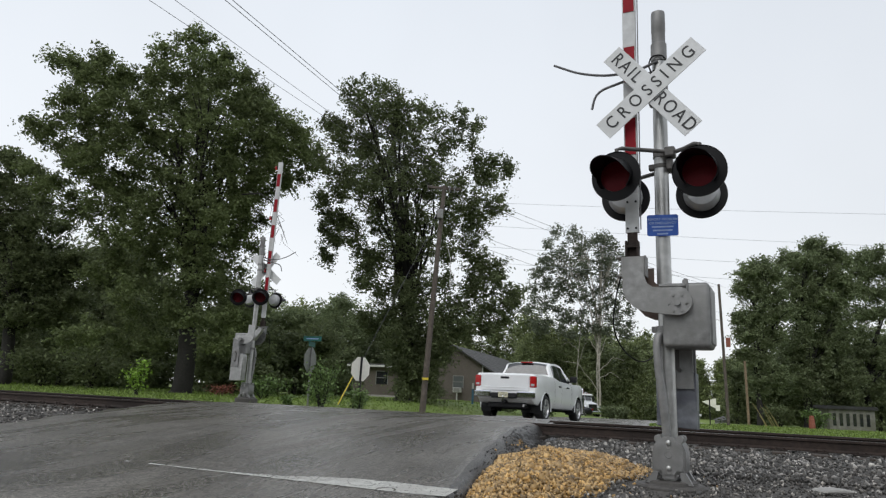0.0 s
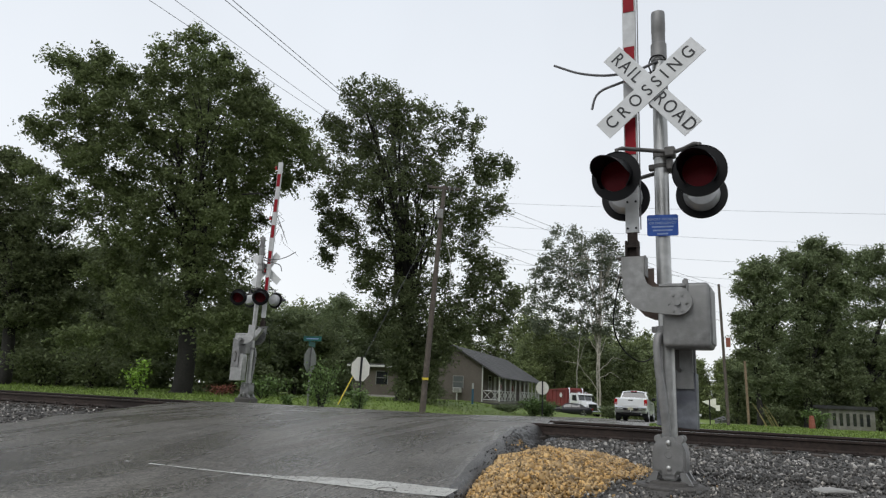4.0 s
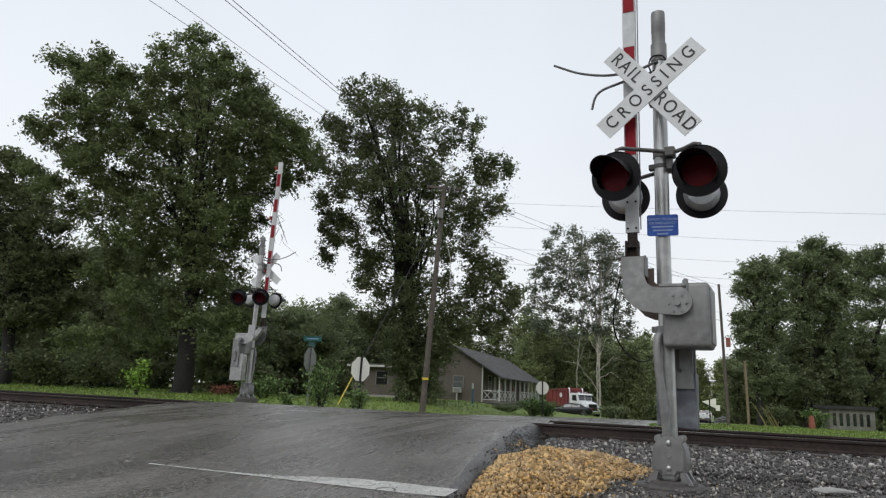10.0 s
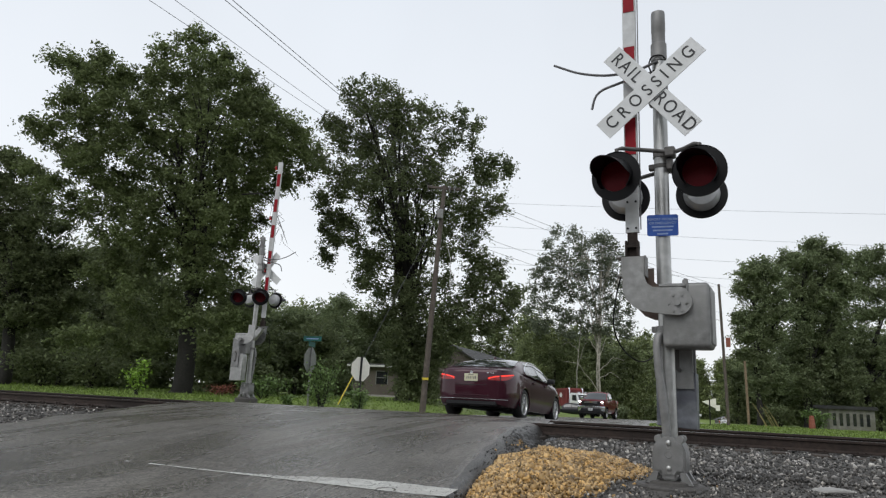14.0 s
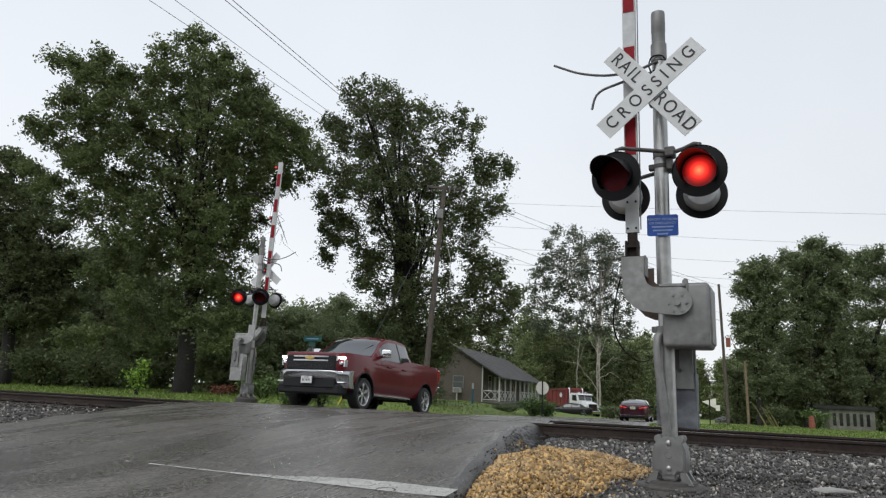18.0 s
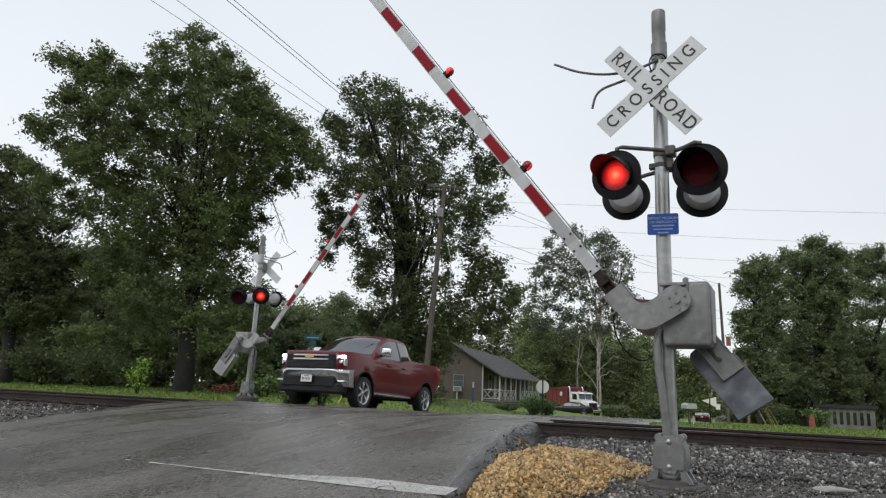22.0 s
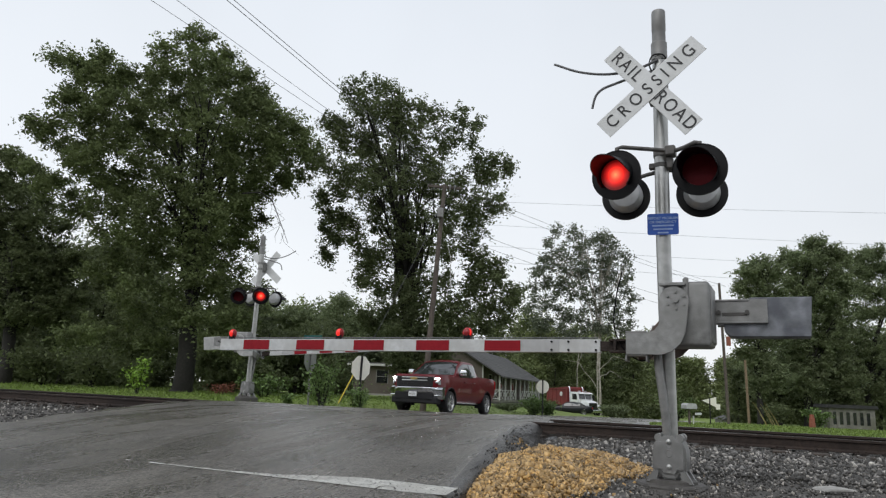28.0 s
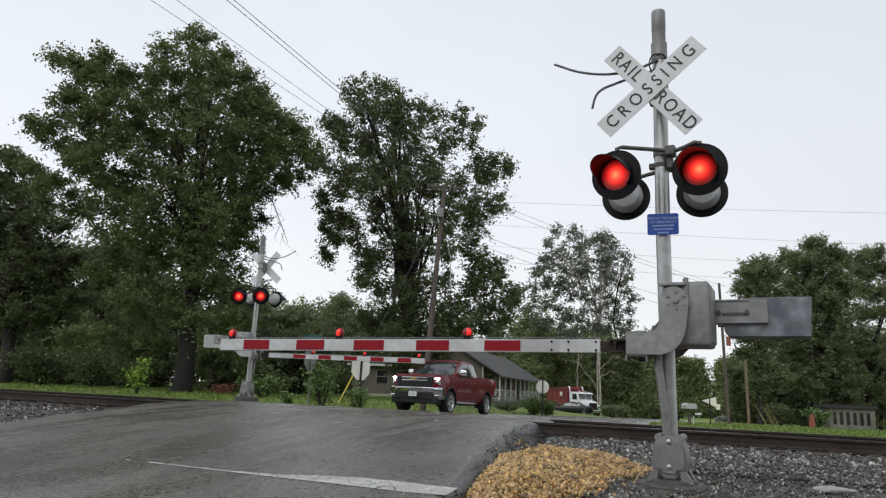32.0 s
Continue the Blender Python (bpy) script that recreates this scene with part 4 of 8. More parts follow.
SYCAMORE_TIER_1 = ((1.8, 18.2, 0.8), (3.9, 18.2, 0.7), (-8.8, 16.5, 0.8), (-7.2, 16.4, 0.8), (-5.3, 16.7, 1), (-3.8, 16.5, 0.7), (-2.3, 16.6, 1), (-0.1, 16.4, 0.7), (0.8, 16.9, 0.8), (3, 17.1, 0.7), (3.6, 16.4, 0.8), (-8.5, 15.1, 0.7), (-6.9, 14.6, 0.8), (-5.6, 15.4, 0.7), (-3.5, 15.2, 0.8), (-2.1, 15.3, 0.8), (-1, 15, 0.8), (0.9, 15.4, 0.8), (2.4, 14.9, 0.8), (4.4, 15.3, 0.8), (-9.1, 13.5, 1), (-7.3, 13.6, 0.8), (-5.5, 13.6, 0.8), (-4, 13, 1), (-2.2, 13.4, 0.7), (-0.2, 13.4, 0.7), (0.9, 14.1, 0.7), (2.2, 13.3, 0.8), (3.9, 13.6, 0.7), (-8.2, 11.7, 1), (-6.7, 11.9, 0.8), (-5.2, 11.8, 1))
SYCAMORE_TIER_2 = ((-4, 12.1, 0.7), (-2.7, 12.3, 0.8), (-1.1, 11.6, 0.8), (1.2, 12.5, 0.7), (2.8, 12, 0.7), (4.1, 12.1, 0.7), (-8.1, 10.8, 0.7), (-7.2, 10.9, 0.7), (-5.2, 10.8, 0.7), (-3.9, 10.3, 0.7), (-1.9, 10.7, 0.7), (-0.3, 11.1, 0.8), (1, 11, 0.7), (2.9, 10.9, 0.7), (3.6, 10.7, 0.7))
SYCAMORE = SYCAMORE_TIER_0 + SYCAMORE_TIER_1 + SYCAMORE_TIER_2
tree("oak_tree", (-11.5, 32.0, ground_z(-11.5, 32)), BIG_OAK, "very large dark green oak behind the crossing", LEAF, BARK, 0.40, seed=3, per=46, leaf_size=0.078, clump=0.235, thin=0.10, tufts=1.9, swell=0.84, layers=(-0.6, 0.3, 1.3), depth=0.40, boughs=26, scale=0.955)
tree("oak_tree", (-1.8, 38.0, ground_z(-1.8, 38)), YARD_OAK, "tall open-crowned oak in the house yard", LEAF_DARK, BARK, 0.42, seed=5, per=38, clump=0.235, thin=0.10, leaf_size=0.08, swell=0.86, tufts=1.9, layers=(-0.6, 0.5), boughs=30, depth=0.36, scale=0.965)
tree("sycamore_tree", (21.0, 92.0, ground_z(21.0, 92)), SYCAMORE, "pale thin-leaved sycamore with white limbs at the wood edge", LEAF_PALE, BARK_PALE, 0.15, seed=7, per=12, clump=0.30, thin=0.12, tufts=1.35, leaf_size=0.16, swell=1.0, share=0.24, upright=2.2, boughs=26, layers=(-0.5, 0.5))
tree("elm_tree", (24.9, 55.0, ground_z(24.9, 55)), SLIM, "slim dark green tree beside a pole", LEAF_MID, BARK, 0.22, seed=8, leaf_size=0.10, per=44, clump=0.30, thin=0.06, tufts=2.0, swell=0.92, layers=(-0.6, 0.2, 1.1), scale=1.02)
tree("elm_tree", (30.2, 58.0, ground_z(30.2, 58)), ELM, "tall dark green tree with a pointed top", LEAF_MID, BARK, 0.32, seed=9, leaf_size=0.10, per=44, clump=0.30, thin=0.06, tufts=2.0, swell=0.92, layers=(-0.6, 0.2, 1.1), scale=1.02)
tree("ash_tree", (36.4, 60.0, ground_z(36.4, 60)), ASH, "broad green tree above the small shed", LEAF_MID, BARK, 0.34, seed=10, leaf_size=0.10, per=44, clump=0.30, thin=0.06, tufts=2.0, swell=0.92, layers=(-0.6, 0.2, 1.1), scale=1.02)
tree("oak_tree", (-23.2, 38.0, ground_z(-23.2, 38)), EDGE, "dark broad tree at the edge of the wood", LEAF_DARK, BARK, 0.35, seed=11, leaf_size=0.085, per=52, clump=0.25, tufts=2.2, swell=0.9, layers=(-0.6, 0.3, 1.2), scale=0.97)


def wood(name, label, spots, leaf, leaf_size, per, clump, seed):
    """A stand of trees far off: trunks and ragged crowns in one mesh each."""
    rng = np.random.default_rng(seed)
    blobs = []
    bm = bmesh.new()
    for x, y, h, r in spots:
        s, n = along((x, y))
        if y > 0 and abs(s - road_mid(n)) < 5.4 and n < 240:
            continue
        g = ground_z(x, y)
        tube(bm, [(x, y, g - 0.2), (x + 0.3, y, g + h * 0.6)], 0.16, 0.08, 5)
        z = 0.5 * r
        while z < h - 0.5 * r:
            k = r * (0.9 - 0.45 * max(0, z / h - 0.5) * 2)
            blobs.append((x + float(rng.normal()) * 0.35 * r, y + float(rng.normal()) * 0.3 * r, g + z, k))
            z += 0.8 * r
        blobs.append((x, y, g + h - 0.5 * r, r * 0.55))
    t = tagged(empty(name), label, "woodland", kind="stuff")
    part("trunks", bm, BARK, t)
    v, f = leaf_arrays(rng, crown_points(rng, blobs, per, clump, 0.08), leaf_size, far=True)
    ob = new("crowns", mesh_arrays("crowns", v, f, leaf))
    ob.parent = t


def bare_tree(base, tops, label, seed):
    """A dead pale stem with a few bent branches."""
    rng = random.Random(seed)
    t = tagged(empty("dead_tree", pose(*base)), label, "dead tree", "bare pale trees below the sycamore")
    bm = bmesh.new()
    high = tops[0][1]
    stem = [Vector((tops[0][0] * f * f + 0.12 * math.sin(f * 7 + seed), 0, -0.2 + (high + 0.2) * f)) for f in (0, 0.2, 0.4, 0.6, 0.8, 1.0)]
    tube(bm, stem, 0.09, 0.03, 7)
    part("trunk", bm, BARK_PALE, t, smooth=True)
    for x, z in tops[1:]:
        a = stem[2].lerp(stem[3], rng.random()) if z > high * 0.55 else stem[1].lerp(stem[2], rng.random())
        b = Vector((x, rng.uniform(-0.4, 0.2), z))
        mid = a.lerp(b, 0.55) + Vector((0, 0, abs(x) * 0.22))
        bm = bmesh.new()
        wave = [a.lerp(mid, 0.35) + Vector((0, 0, 0.25)), a.lerp(mid, 0.7) + Vector((0, 0, 0.05)), mid + Vector((0, 0, 0.2)), mid.lerp(b, 0.5) + Vector((0, 0, 0.05)), b - Vector((0, 0, 0.3))]
        tube(bm, flow([a] + wave, 3), 0.045, 0.018, 6)
        part("branch", bm, BARK_PALE, t, smooth=True)


def scatter(seed, count, x0, x1, y0, y1, h0, h1, r0, r1):
    rnd = random.Random(seed)
    return [(x0 + (x1 - x0) * (i + rnd.uniform(-0.4, 0.4)) / max(1, count - 1), rnd.uniform(y0, y1), rnd.uniform(h0, h1), rnd.uniform(r0, r1)) for i in range(count)]


wood("distant_wood", "distant mixed green woodland behind the house", scatter(1, 20, -34, 34, 112, 128, 12.0, 16.0, 2.4, 3.4) + scatter(36, 4, 29, 34, 118, 124, 11.5, 14.5, 2.0, 2.8) + scatter(37, 5, 40, 49, 156, 164, 16, 19, 2.4, 3.4) + scatter(7, 9, 42, 66, 112, 128, 11, 13.5, 2.0, 2.8), LEAF_FAR, 0.32, 22, 0.75, 21)
wood("road_end_wood", "hazy woodland where the road bends away", scatter(14, 20, 58, 122, 246, 258, 19, 23, 3.4, 4.6), LEAF_FAR, 0.5, 20, 1.0, 28)
wood("middle_wood", "green saplings and trees at the wood edge", scatter(2, 12, 12, 36, 98, 106, 9, 12, 2.2, 3.0) + scatter(22, 6, 37, 43.5, 97, 104, 6.0, 9.0, 1.6, 2.2), LEAF_FAR, 0.22, 44, 0.55, 22)
wood("roadside_thicket", "green roadside thicket below the sycamore", scatter(8, 8, 12.5, 22.5, 94, 97, 7.0, 10.5, 1.5, 2.2) + scatter(9, 6, 33, 41, 66, 80, 2.5, 5.5, 1.4, 2.0), LEAF_FAR, 0.16, 50, 0.42, 27)
wood("dark_thicket", "dark dense understorey below the big oak", scatter(3, 17, -38, -12, 42, 52, 4.5, 7.2, 1.6, 2.4) + scatter(13, 4, -12, -8.0, 44, 52, 3.4, 4.8, 1.4, 1.9), LEAF_DARK, 0.15, 75, 0.42, 23)
wood("yard_wood", "dark mixed wood behind the house wing", scatter(31, 9, -14.5, -3.0, 66, 75, 7.6, 9.4, 1.8, 2.5), LEAF_MID, 0.17, 60, 0.46, 30)
wood("left_wood", "tall dark wood closing the far side", scatter(4, 10, -60, -24, 50, 62, 9, 13, 2.4, 3.4) + scatter(33, 5, -33, -22, 48, 54, 9.5, 11.0, 2.2, 2.8), LEAF_DARK, 0.2, 45, 0.6, 24)
wood("right_wood", "dark wood behind the small shed", scatter(5, 12, 36, 74, 70, 82, 8, 12.5, 2.2, 3.2), LEAF_MID, 0.2, 45, 0.6, 25)
wood("shed_thicket", "dark low growth below the trees by the shed", scatter(35, 12, 25.5, 45, 57, 62, 3.4, 5.4, 1.2, 1.7), LEAF_DARK, 0.13, 70, 0.36, 31)
# Added out of view: blocks low sky from car paint and chrome.
wood("unseen_wood", "unseen woodland added behind the viewer to darken reflections", scatter(6, 26, -75, 75, -52, -42, 11, 16, 3.6, 4.6), LEAF_FAR, 0.7, 6, 1.0, 26)


# ---- crossing signals ----
def flashing_lamp(parent, m):
    """A lamp that faces +y: round backing plate, hood, can behind, and a two-faced light unit that turns."""
    along_y = Matrix.Rotation(radians(-90), 4, "X")
    bm = bmesh.new()
    lathe(bm, ((0.150, 0.0), (0.238, -0.004), (0.244, 0.006), (0.244, -0.012), (0.238, -0.018), (0.155, -0.014)), 40, along_y)
    lamp = part("lamp", bm, BLACK, parent, "red flashing lamp on a black round backing", True, m)
    bm = bmesh.new()
    lathe(bm, ((0.175, -0.01), (0.17, -0.09), (0.14, -0.145), (0.05, -0.165), (0.0, -0.168)), 28, along_y)
    part("lamp_housing", bm, PALE_CAN, lamp, "pale grey rounded lamp can", True)
    bm = bmesh.new()
    rows = []
    for i in range(27):
        a = radians(-42 + 264 * i / 26)
        reach = 0.30 * max(0.0, math.sin(a)) ** 0.6 + 0.08
        rows.append([bm.verts.new((r * math.cos(a), y, r * math.sin(a) - (0.05 * y / 0.3 if y > 0.02 else 0))) for r, y in ((0.168, 0.0), (0.172, reach), (0.166, reach), (0.160, 0.0))])
    for a, b in zip(rows, rows[1:]):
        for k in range(4):
            bm.faces.new((a[k], a[(k + 1) % 4], b[(k + 1) % 4], b[k]))
    bm.faces.new(rows[0]), bm.faces.new(rows[-1][::-1])
    bmesh.ops.recalc_face_normals(bm, faces=bm.faces)
    part("hood", bm, BLACK, lamp, "long black sun hood", True)
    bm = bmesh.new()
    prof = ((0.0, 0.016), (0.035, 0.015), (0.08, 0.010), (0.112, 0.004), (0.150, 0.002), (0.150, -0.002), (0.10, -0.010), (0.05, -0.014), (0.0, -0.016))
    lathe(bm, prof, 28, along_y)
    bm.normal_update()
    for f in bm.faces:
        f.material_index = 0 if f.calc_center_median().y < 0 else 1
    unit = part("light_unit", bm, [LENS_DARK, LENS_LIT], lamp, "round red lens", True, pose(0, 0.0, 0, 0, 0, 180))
    return unit


def crossbuck(signal, m):
    """Two crossed lettered blades on the mast."""
    for k, (ang, half, cx, cz) in enumerate(((40.1, 0.613, -0.014, 0.0), (-49.5, 0.60, -0.022, -0.013))):
        bm = bmesh.new()
        box(bm, -half, half, -0.004, 0.004, -0.107, 0.107, 0.002)
        y = 0.020 - k * 0.014
        blade = part("crossbuck_blade", bm, WHITE_SIGN, signal, "white sign blade with black letters", m=m @ pose(cx, y, cz, 0, ang, 0))
        flat = Matrix.Rotation(radians(180), 4, "Z") @ Matrix.Rotation(radians(90), 4, "X")
        if k == 0:
            lettering("CROSSING", 0.185, 0.001, blade, Matrix.Translation((0, 0.006, 0)) @ flat @ Matrix.Diagonal((0.84, 1, 1, 1)), "lettering", 1.62, thick=0.006)
        else:
            for word, x in (("RAIL", 0.36), ("ROAD", -0.345)):
                lettering(word, 0.185, 0.001, blade, Matrix.Translation((x, 0.006, 0)) @ flat @ Matrix.Diagonal((0.86, 1, 1, 1)), "lettering", 1.24, thick=0.006)


def gate_signal(m, label, lamp_places, tilt=0.0, notice_here=True, back_turn=186):
    """A crossing signal: mast, crossbuck, four lamps, gate machine and arm. +x is over the road, +y faces the traffic."""
    sig = tagged(empty("crossing_signal", m @ Matrix.Rotation(radians(tilt), 4, "Y")), label, "crossing signal", "crossing signals")
    # mast
    bm = bmesh.new()
    tube(bm, [(-0.024, 0, 0.36), (-0.012, 0, 1.3), (0, 0, 2.3), (0, 0, 3.3), (0, 0, 4.22)], 0.069, seg=28)
    part("mast", bm, GALV, sig, "round silver mast", True)
    bm = bmesh.new()
    rod(bm, (0, 0, 4.17), (0, 0, 4.36), 0.080, seg=28)
    lathe(bm, ((0.080, 4.36), (0.068, 4.375), (0.068, 4.50), (0.0705, 4.505), (0.0705, 4.70), (0.066, 4.725), (0.05, 4.735), (0.0, 4.737)), 28)
    part("mast_cap", bm, GALV_DULL, sig, "dull grey mast extension with a round cap", True)
    # base
    bm = bmesh.new()
    slab(bm, ((-0.15, 0.115), (-0.075, 0.115), (-0.07, 0.06), (0.07, 0.06), (0.075, 0.115), (0.15, 0.115), (0.165, 0.14), (0.165, 0.32), (0.13, 0.37), (0.125, 0.42), (0.07, 0.42), (0.06, 0.395), (-0.06, 0.395), (-0.07, 0.42), (-0.125, 0.42), (-0.13, 0.37), (-0.165, 0.32), (-0.165, 0.14)), -0.15, 0.15)
    bmesh.ops.bevel(bm, geom=bm.edges[:], offset=0.014, segments=2, affect="EDGES")
    foot = part("junction_base", bm, GALV_DULL, sig, "cast grey junction base", True, pose(-0.028, 0, 0) @ Matrix.Diagonal((0.90, 0.90, 1, 1)))
    for y in (0.152, -0.152):
        bm = bmesh.new()
        slab(bm, ((-0.145, 0.155), (-0.125, 0.14), (-0.075, 0.14), (-0.055, 0.105), (0.055, 0.105), (0.075, 0.14), (0.125, 0.14), (0.145, 0.155), (0.145, 0.365), (0.125, 0.388), (0.085, 0.39), (0.06, 0.44), (-0.06, 0.44), (-0.085, 0.39), (-0.125, 0.388), (-0.145, 0.365)), y - 0.016, y + 0.016)
        bmesh.ops.bevel(bm, geom=bm.edges[:], offset=0.008, segments=2, affect="EDGES")
        part("cover_plate", bm, GALV_DULL, foot, smooth=True)
        for z in (0.165, 0.385):
            bm = bmesh.new()
            lathe(bm, ((0.026, 0.0), (0.024, 0.016), (0.012, 0.024), (0.0, 0.025)), 12, pose(0, y + math.copysign(0.014, y), z, -90 if y > 0 else 90))
            rod(bm, (0, y, z - 0.03), (0, y + math.copysign(0.02, y), z - 0.03), 0.02, seg=12)
            part("cover_bolt", bm, GALV, foot, "bright cover bolt", True)
        bm = bmesh.new()
        lathe(bm, ((0.036, 0.0), (0.034, 0.004), (0.026, 0.004), (0.025, 0.0)), 16, pose(0, y + math.copysign(0.016, y), 0.285, -90 if y > 0 else 90))
        part("cast_mark", bm, GALV_DULL, foot)
    for x in (-0.105, 0.105):
        bm = bmesh.new()
        rod(bm, (x, 0.04, 0.418), (x, 0.152, 0.418), 0.036, seg=18)
        rod(bm, (x, -0.152, 0.418), (x, -0.04, 0.418), 0.036, seg=18)
        part("hinge_boss", bm, GALV_DULL, foot, smooth=True)
    for x in (-0.13, 0.13):
        for y in (-0.13, 0.13):
            bm = bmesh.new()
            rod(bm, (x, y, -0.02), (x, y, 0.10), 0.016, seg=8)
            rod(bm, (x, y, 0.03), (x, y, 0.06), 0.032, seg=6)
            part("anchor_bolt", bm, GALV_DULL, foot)
            bm = bmesh.new()
            slab(bm, ((x - 0.05 + 0.35 * x, 0.03), (x + 0.05 + 0.35 * x, 0.03), (x + 0.028, 0.13), (x - 0.028, 0.13)), y - 0.04, y + 0.04)
            part("base_lug", bm, GALV_DULL, foot)
    bm = bmesh.new()
    lathe(bm, ((0.0, 0.055), (0.205, 0.055), (0.225, 0.045), (0.23, 0.022), (0.295, 0.018), (0.312, 0.0), (0.318, -0.12)), 36, Matrix.Translation((-0.025, 0, 0)))
    part("concrete_footing", bm, CONCRETE, sig, "round damp concrete footing", True)
    # conduit
    bm = bmesh.new()
    tube(bm, [(-0.01, 0.09, 0.40), (0.0, 0.105, 0.6), (0.025, 0.115, 0.85), (0.05, 0.115, 1.05), (0.06, 0.11, 1.26), (0.05, 0.09, 1.35), (0.02, 0.06, 1.38)], 0.039, seg=18)
    part("conduit_pipe", bm, GALV_DULL, sig, "bent grey cable pipe", True)
    bm = bmesh.new()
    rod(bm, (0, 0, 1.39), (0, 0, 1.45), 0.085, seg=24)
    box(bm, -0.14, -0.06, -0.08, 0.08, 1.39, 1.45, 0.006)
    box(bm, 0.06, 0.12, -0.035, 0.035, 1.392, 1.448, 0.006)
    part("mast_clamp", bm, GALV_DULL, sig, smooth=True)
    # gate machine
    bm = bmesh.new()
    box(bm, -0.42, 0.0, -0.30, 0.16, 1.245, 1.845, 0.035, seg=3)
    machine = part("gate_machine", bm, MACHINE, sig, "silver gate machine housing", True)
    bm = bmesh.new()
    box(bm, -0.435, -0.415, -0.26, 0.12, 1.28, 1.81, 0.012)
    part("door", bm, MACHINE, machine, "machine door", True)
    bm = bmesh.new()
    box(bm, -0.24, -0.19, 0.155, 0.185, 1.60, 1.87, 0.008)
    part("door_flange", bm, GALV_DULL, machine)
    bm = bmesh.new()
    box(bm, -0.22, 0.02, 0.155, 0.215, 1.80, 1.83, 0.006)
    part("top_rib", bm, MACHINE, machine)
    bm = bmesh.new()
    box(bm, -0.235, -0.195, 0.10, 0.15, 1.84, 1.885, 0.008)
    part("padlock", bm, GALV_DULL, machine, "small padlock")
    bm = bmesh.new()
    rod(bm, (-0.134, -0.46, 1.655), (-0.134, 0.225, 1.655), 0.05, seg=18)
    part("main_shaft", bm, GALV_DULL, machine, "steel main shaft", True)
    # crossbuck and lamps
    bm = bmesh.new()
    rod(bm, (0, 0, 3.70), (0, 0, 3.76), 0.083, seg=24)
    rod(bm, (0, 0, 3.86), (0, 0, 3.92), 0.083, seg=24)
    box(bm, -0.02, 0.09, 0.03, 0.20, 3.66, 3.94, 0.01)
    part("crossbuck_bracket", bm, GALV_DULL, sig, smooth=True)
    crossbuck(sig, pose(0.072, 0.21, 3.795))
    bm = bmesh.new()
    rod(bm, (0, 0, 3.13), (0, 0, 3.20), 0.078, seg=24)
    rod(bm, (0, 0, 3.02), (0, 0, 3.06), 0.078, seg=24)
    box(bm, 0.06, 0.12, -0.03, 0.03, 3.01, 3.07, 0.008)
    tube(bm, [(*(lamp_places[1][k] - (0, 0.09, -0.17)[k] for k in range(3)),), (*(lamp_places[1][k] - (0, 0.09, -0.29)[k] for k in range(3)),), (lamp_places[1][0] + 0.05, 0.29, lamp_places[1][2] + 0.31), (-0.24, 0.17, 3.15), (-0.16, 0.115, 3.15), (-0.05, 0.13, 3.155), (lamp_places[0][0] - 0.04, 0.32, lamp_places[0][2] + 0.31), (lamp_places[0][0] + 0.006, 0.34, lamp_places[0][2] + 0.295), (lamp_places[0][0] + 0.006, 0.34, lamp_places[0][2] + 0.17)], 0.021, seg=12)
    tube(bm, [(lamp_places[3][0], -0.12, lamp_places[3][2] + 0.04), (-0.2, -0.10, 3.00), (0.0, -0.08, 3.02), (0.22, -0.10, 2.98), (lamp_places[2][0], -0.12, lamp_places[2][2] + 0.02)], 0.021, seg=12)
    box(bm, -0.15, -0.05, 0.02, 0.15, 3.10, 3.20, 0.012)
    box(bm, -0.12, -0.06, 0.0, 0.10, 2.98, 3.10, 0.01)
    part("lamp_arm", bm, BRACKET, sig, "dark weathered steel lamp arm", True)
    units = []
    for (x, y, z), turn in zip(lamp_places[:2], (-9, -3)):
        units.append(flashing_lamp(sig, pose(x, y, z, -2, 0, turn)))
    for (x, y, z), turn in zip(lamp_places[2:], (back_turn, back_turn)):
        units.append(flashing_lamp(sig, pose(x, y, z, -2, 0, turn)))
    # blue notice
    if notice_here:
        bm = bmesh.new()
        corner = [(sx * 0.127 + 0.018 * math.cos(radians(a)), sz * 0.087 + 0.018 * math.sin(radians(a))) for sx, sz, a0 in ((1, 1, 0), (-1, 1, 90), (-1, -1, 180), (1, -1, 270)) for a in (a0, a0 + 30, a0 + 60, a0 + 90)]
        slab(bm, corner, 0.085, 0.091)
        notice = part("notice_sign", bm, BLUE_SIGN, sig, "small blue emergency notice", m=pose(0.0, 0, 2.422, 0, 0, 8))
        lettering("REPORT PROBLEM", 0.034, 0.0005, notice, Matrix.Translation((0, 0.094, 0.058)) @ Matrix.Rotation(radians(180), 4, "Z") @ Matrix.Rotation(radians(90), 4, "X"), "lettering", 1.0, PALE_BAR)
        lettering("OR EMERGENCY", 0.034, 0.0005, notice, Matrix.Translation((0, 0.094, 0.020)) @ Matrix.Rotation(radians(180), 4, "Z") @ Matrix.Rotation(radians(90), 4, "X"), "lettering", 1.0, PALE_BAR)
        for z, w in ((-0.015, 0.10), (-0.05, 0.09), (-0.085, 0.05)):
            bm = bmesh.new()
            box(bm, -w, w, 0.091, 0.094, z - 0.007, z + 0.007)
            part("print_bar", bm, PALE_BAR, notice)
    # loose cables at the top of the mast
    for pts in ([(0.0, 0.08, 4.15), (0.2, 0.09, 4.08), (0.49, 0.1, 4.065), (0.80, 0.1, 4.14), (1.085, 0.1, 4.28)], [(0.02, 0.06, 4.05), (0.25, 0.08, 4.0), (0.42, 0.10, 3.95), (0.56, 0.10, 3.91), (0.635, 0.10, 3.84), (0.671, 0.10, 3.71)]):
        bm = bmesh.new()
        tube(bm, flow(pts), 0.015, 0.013, 8)
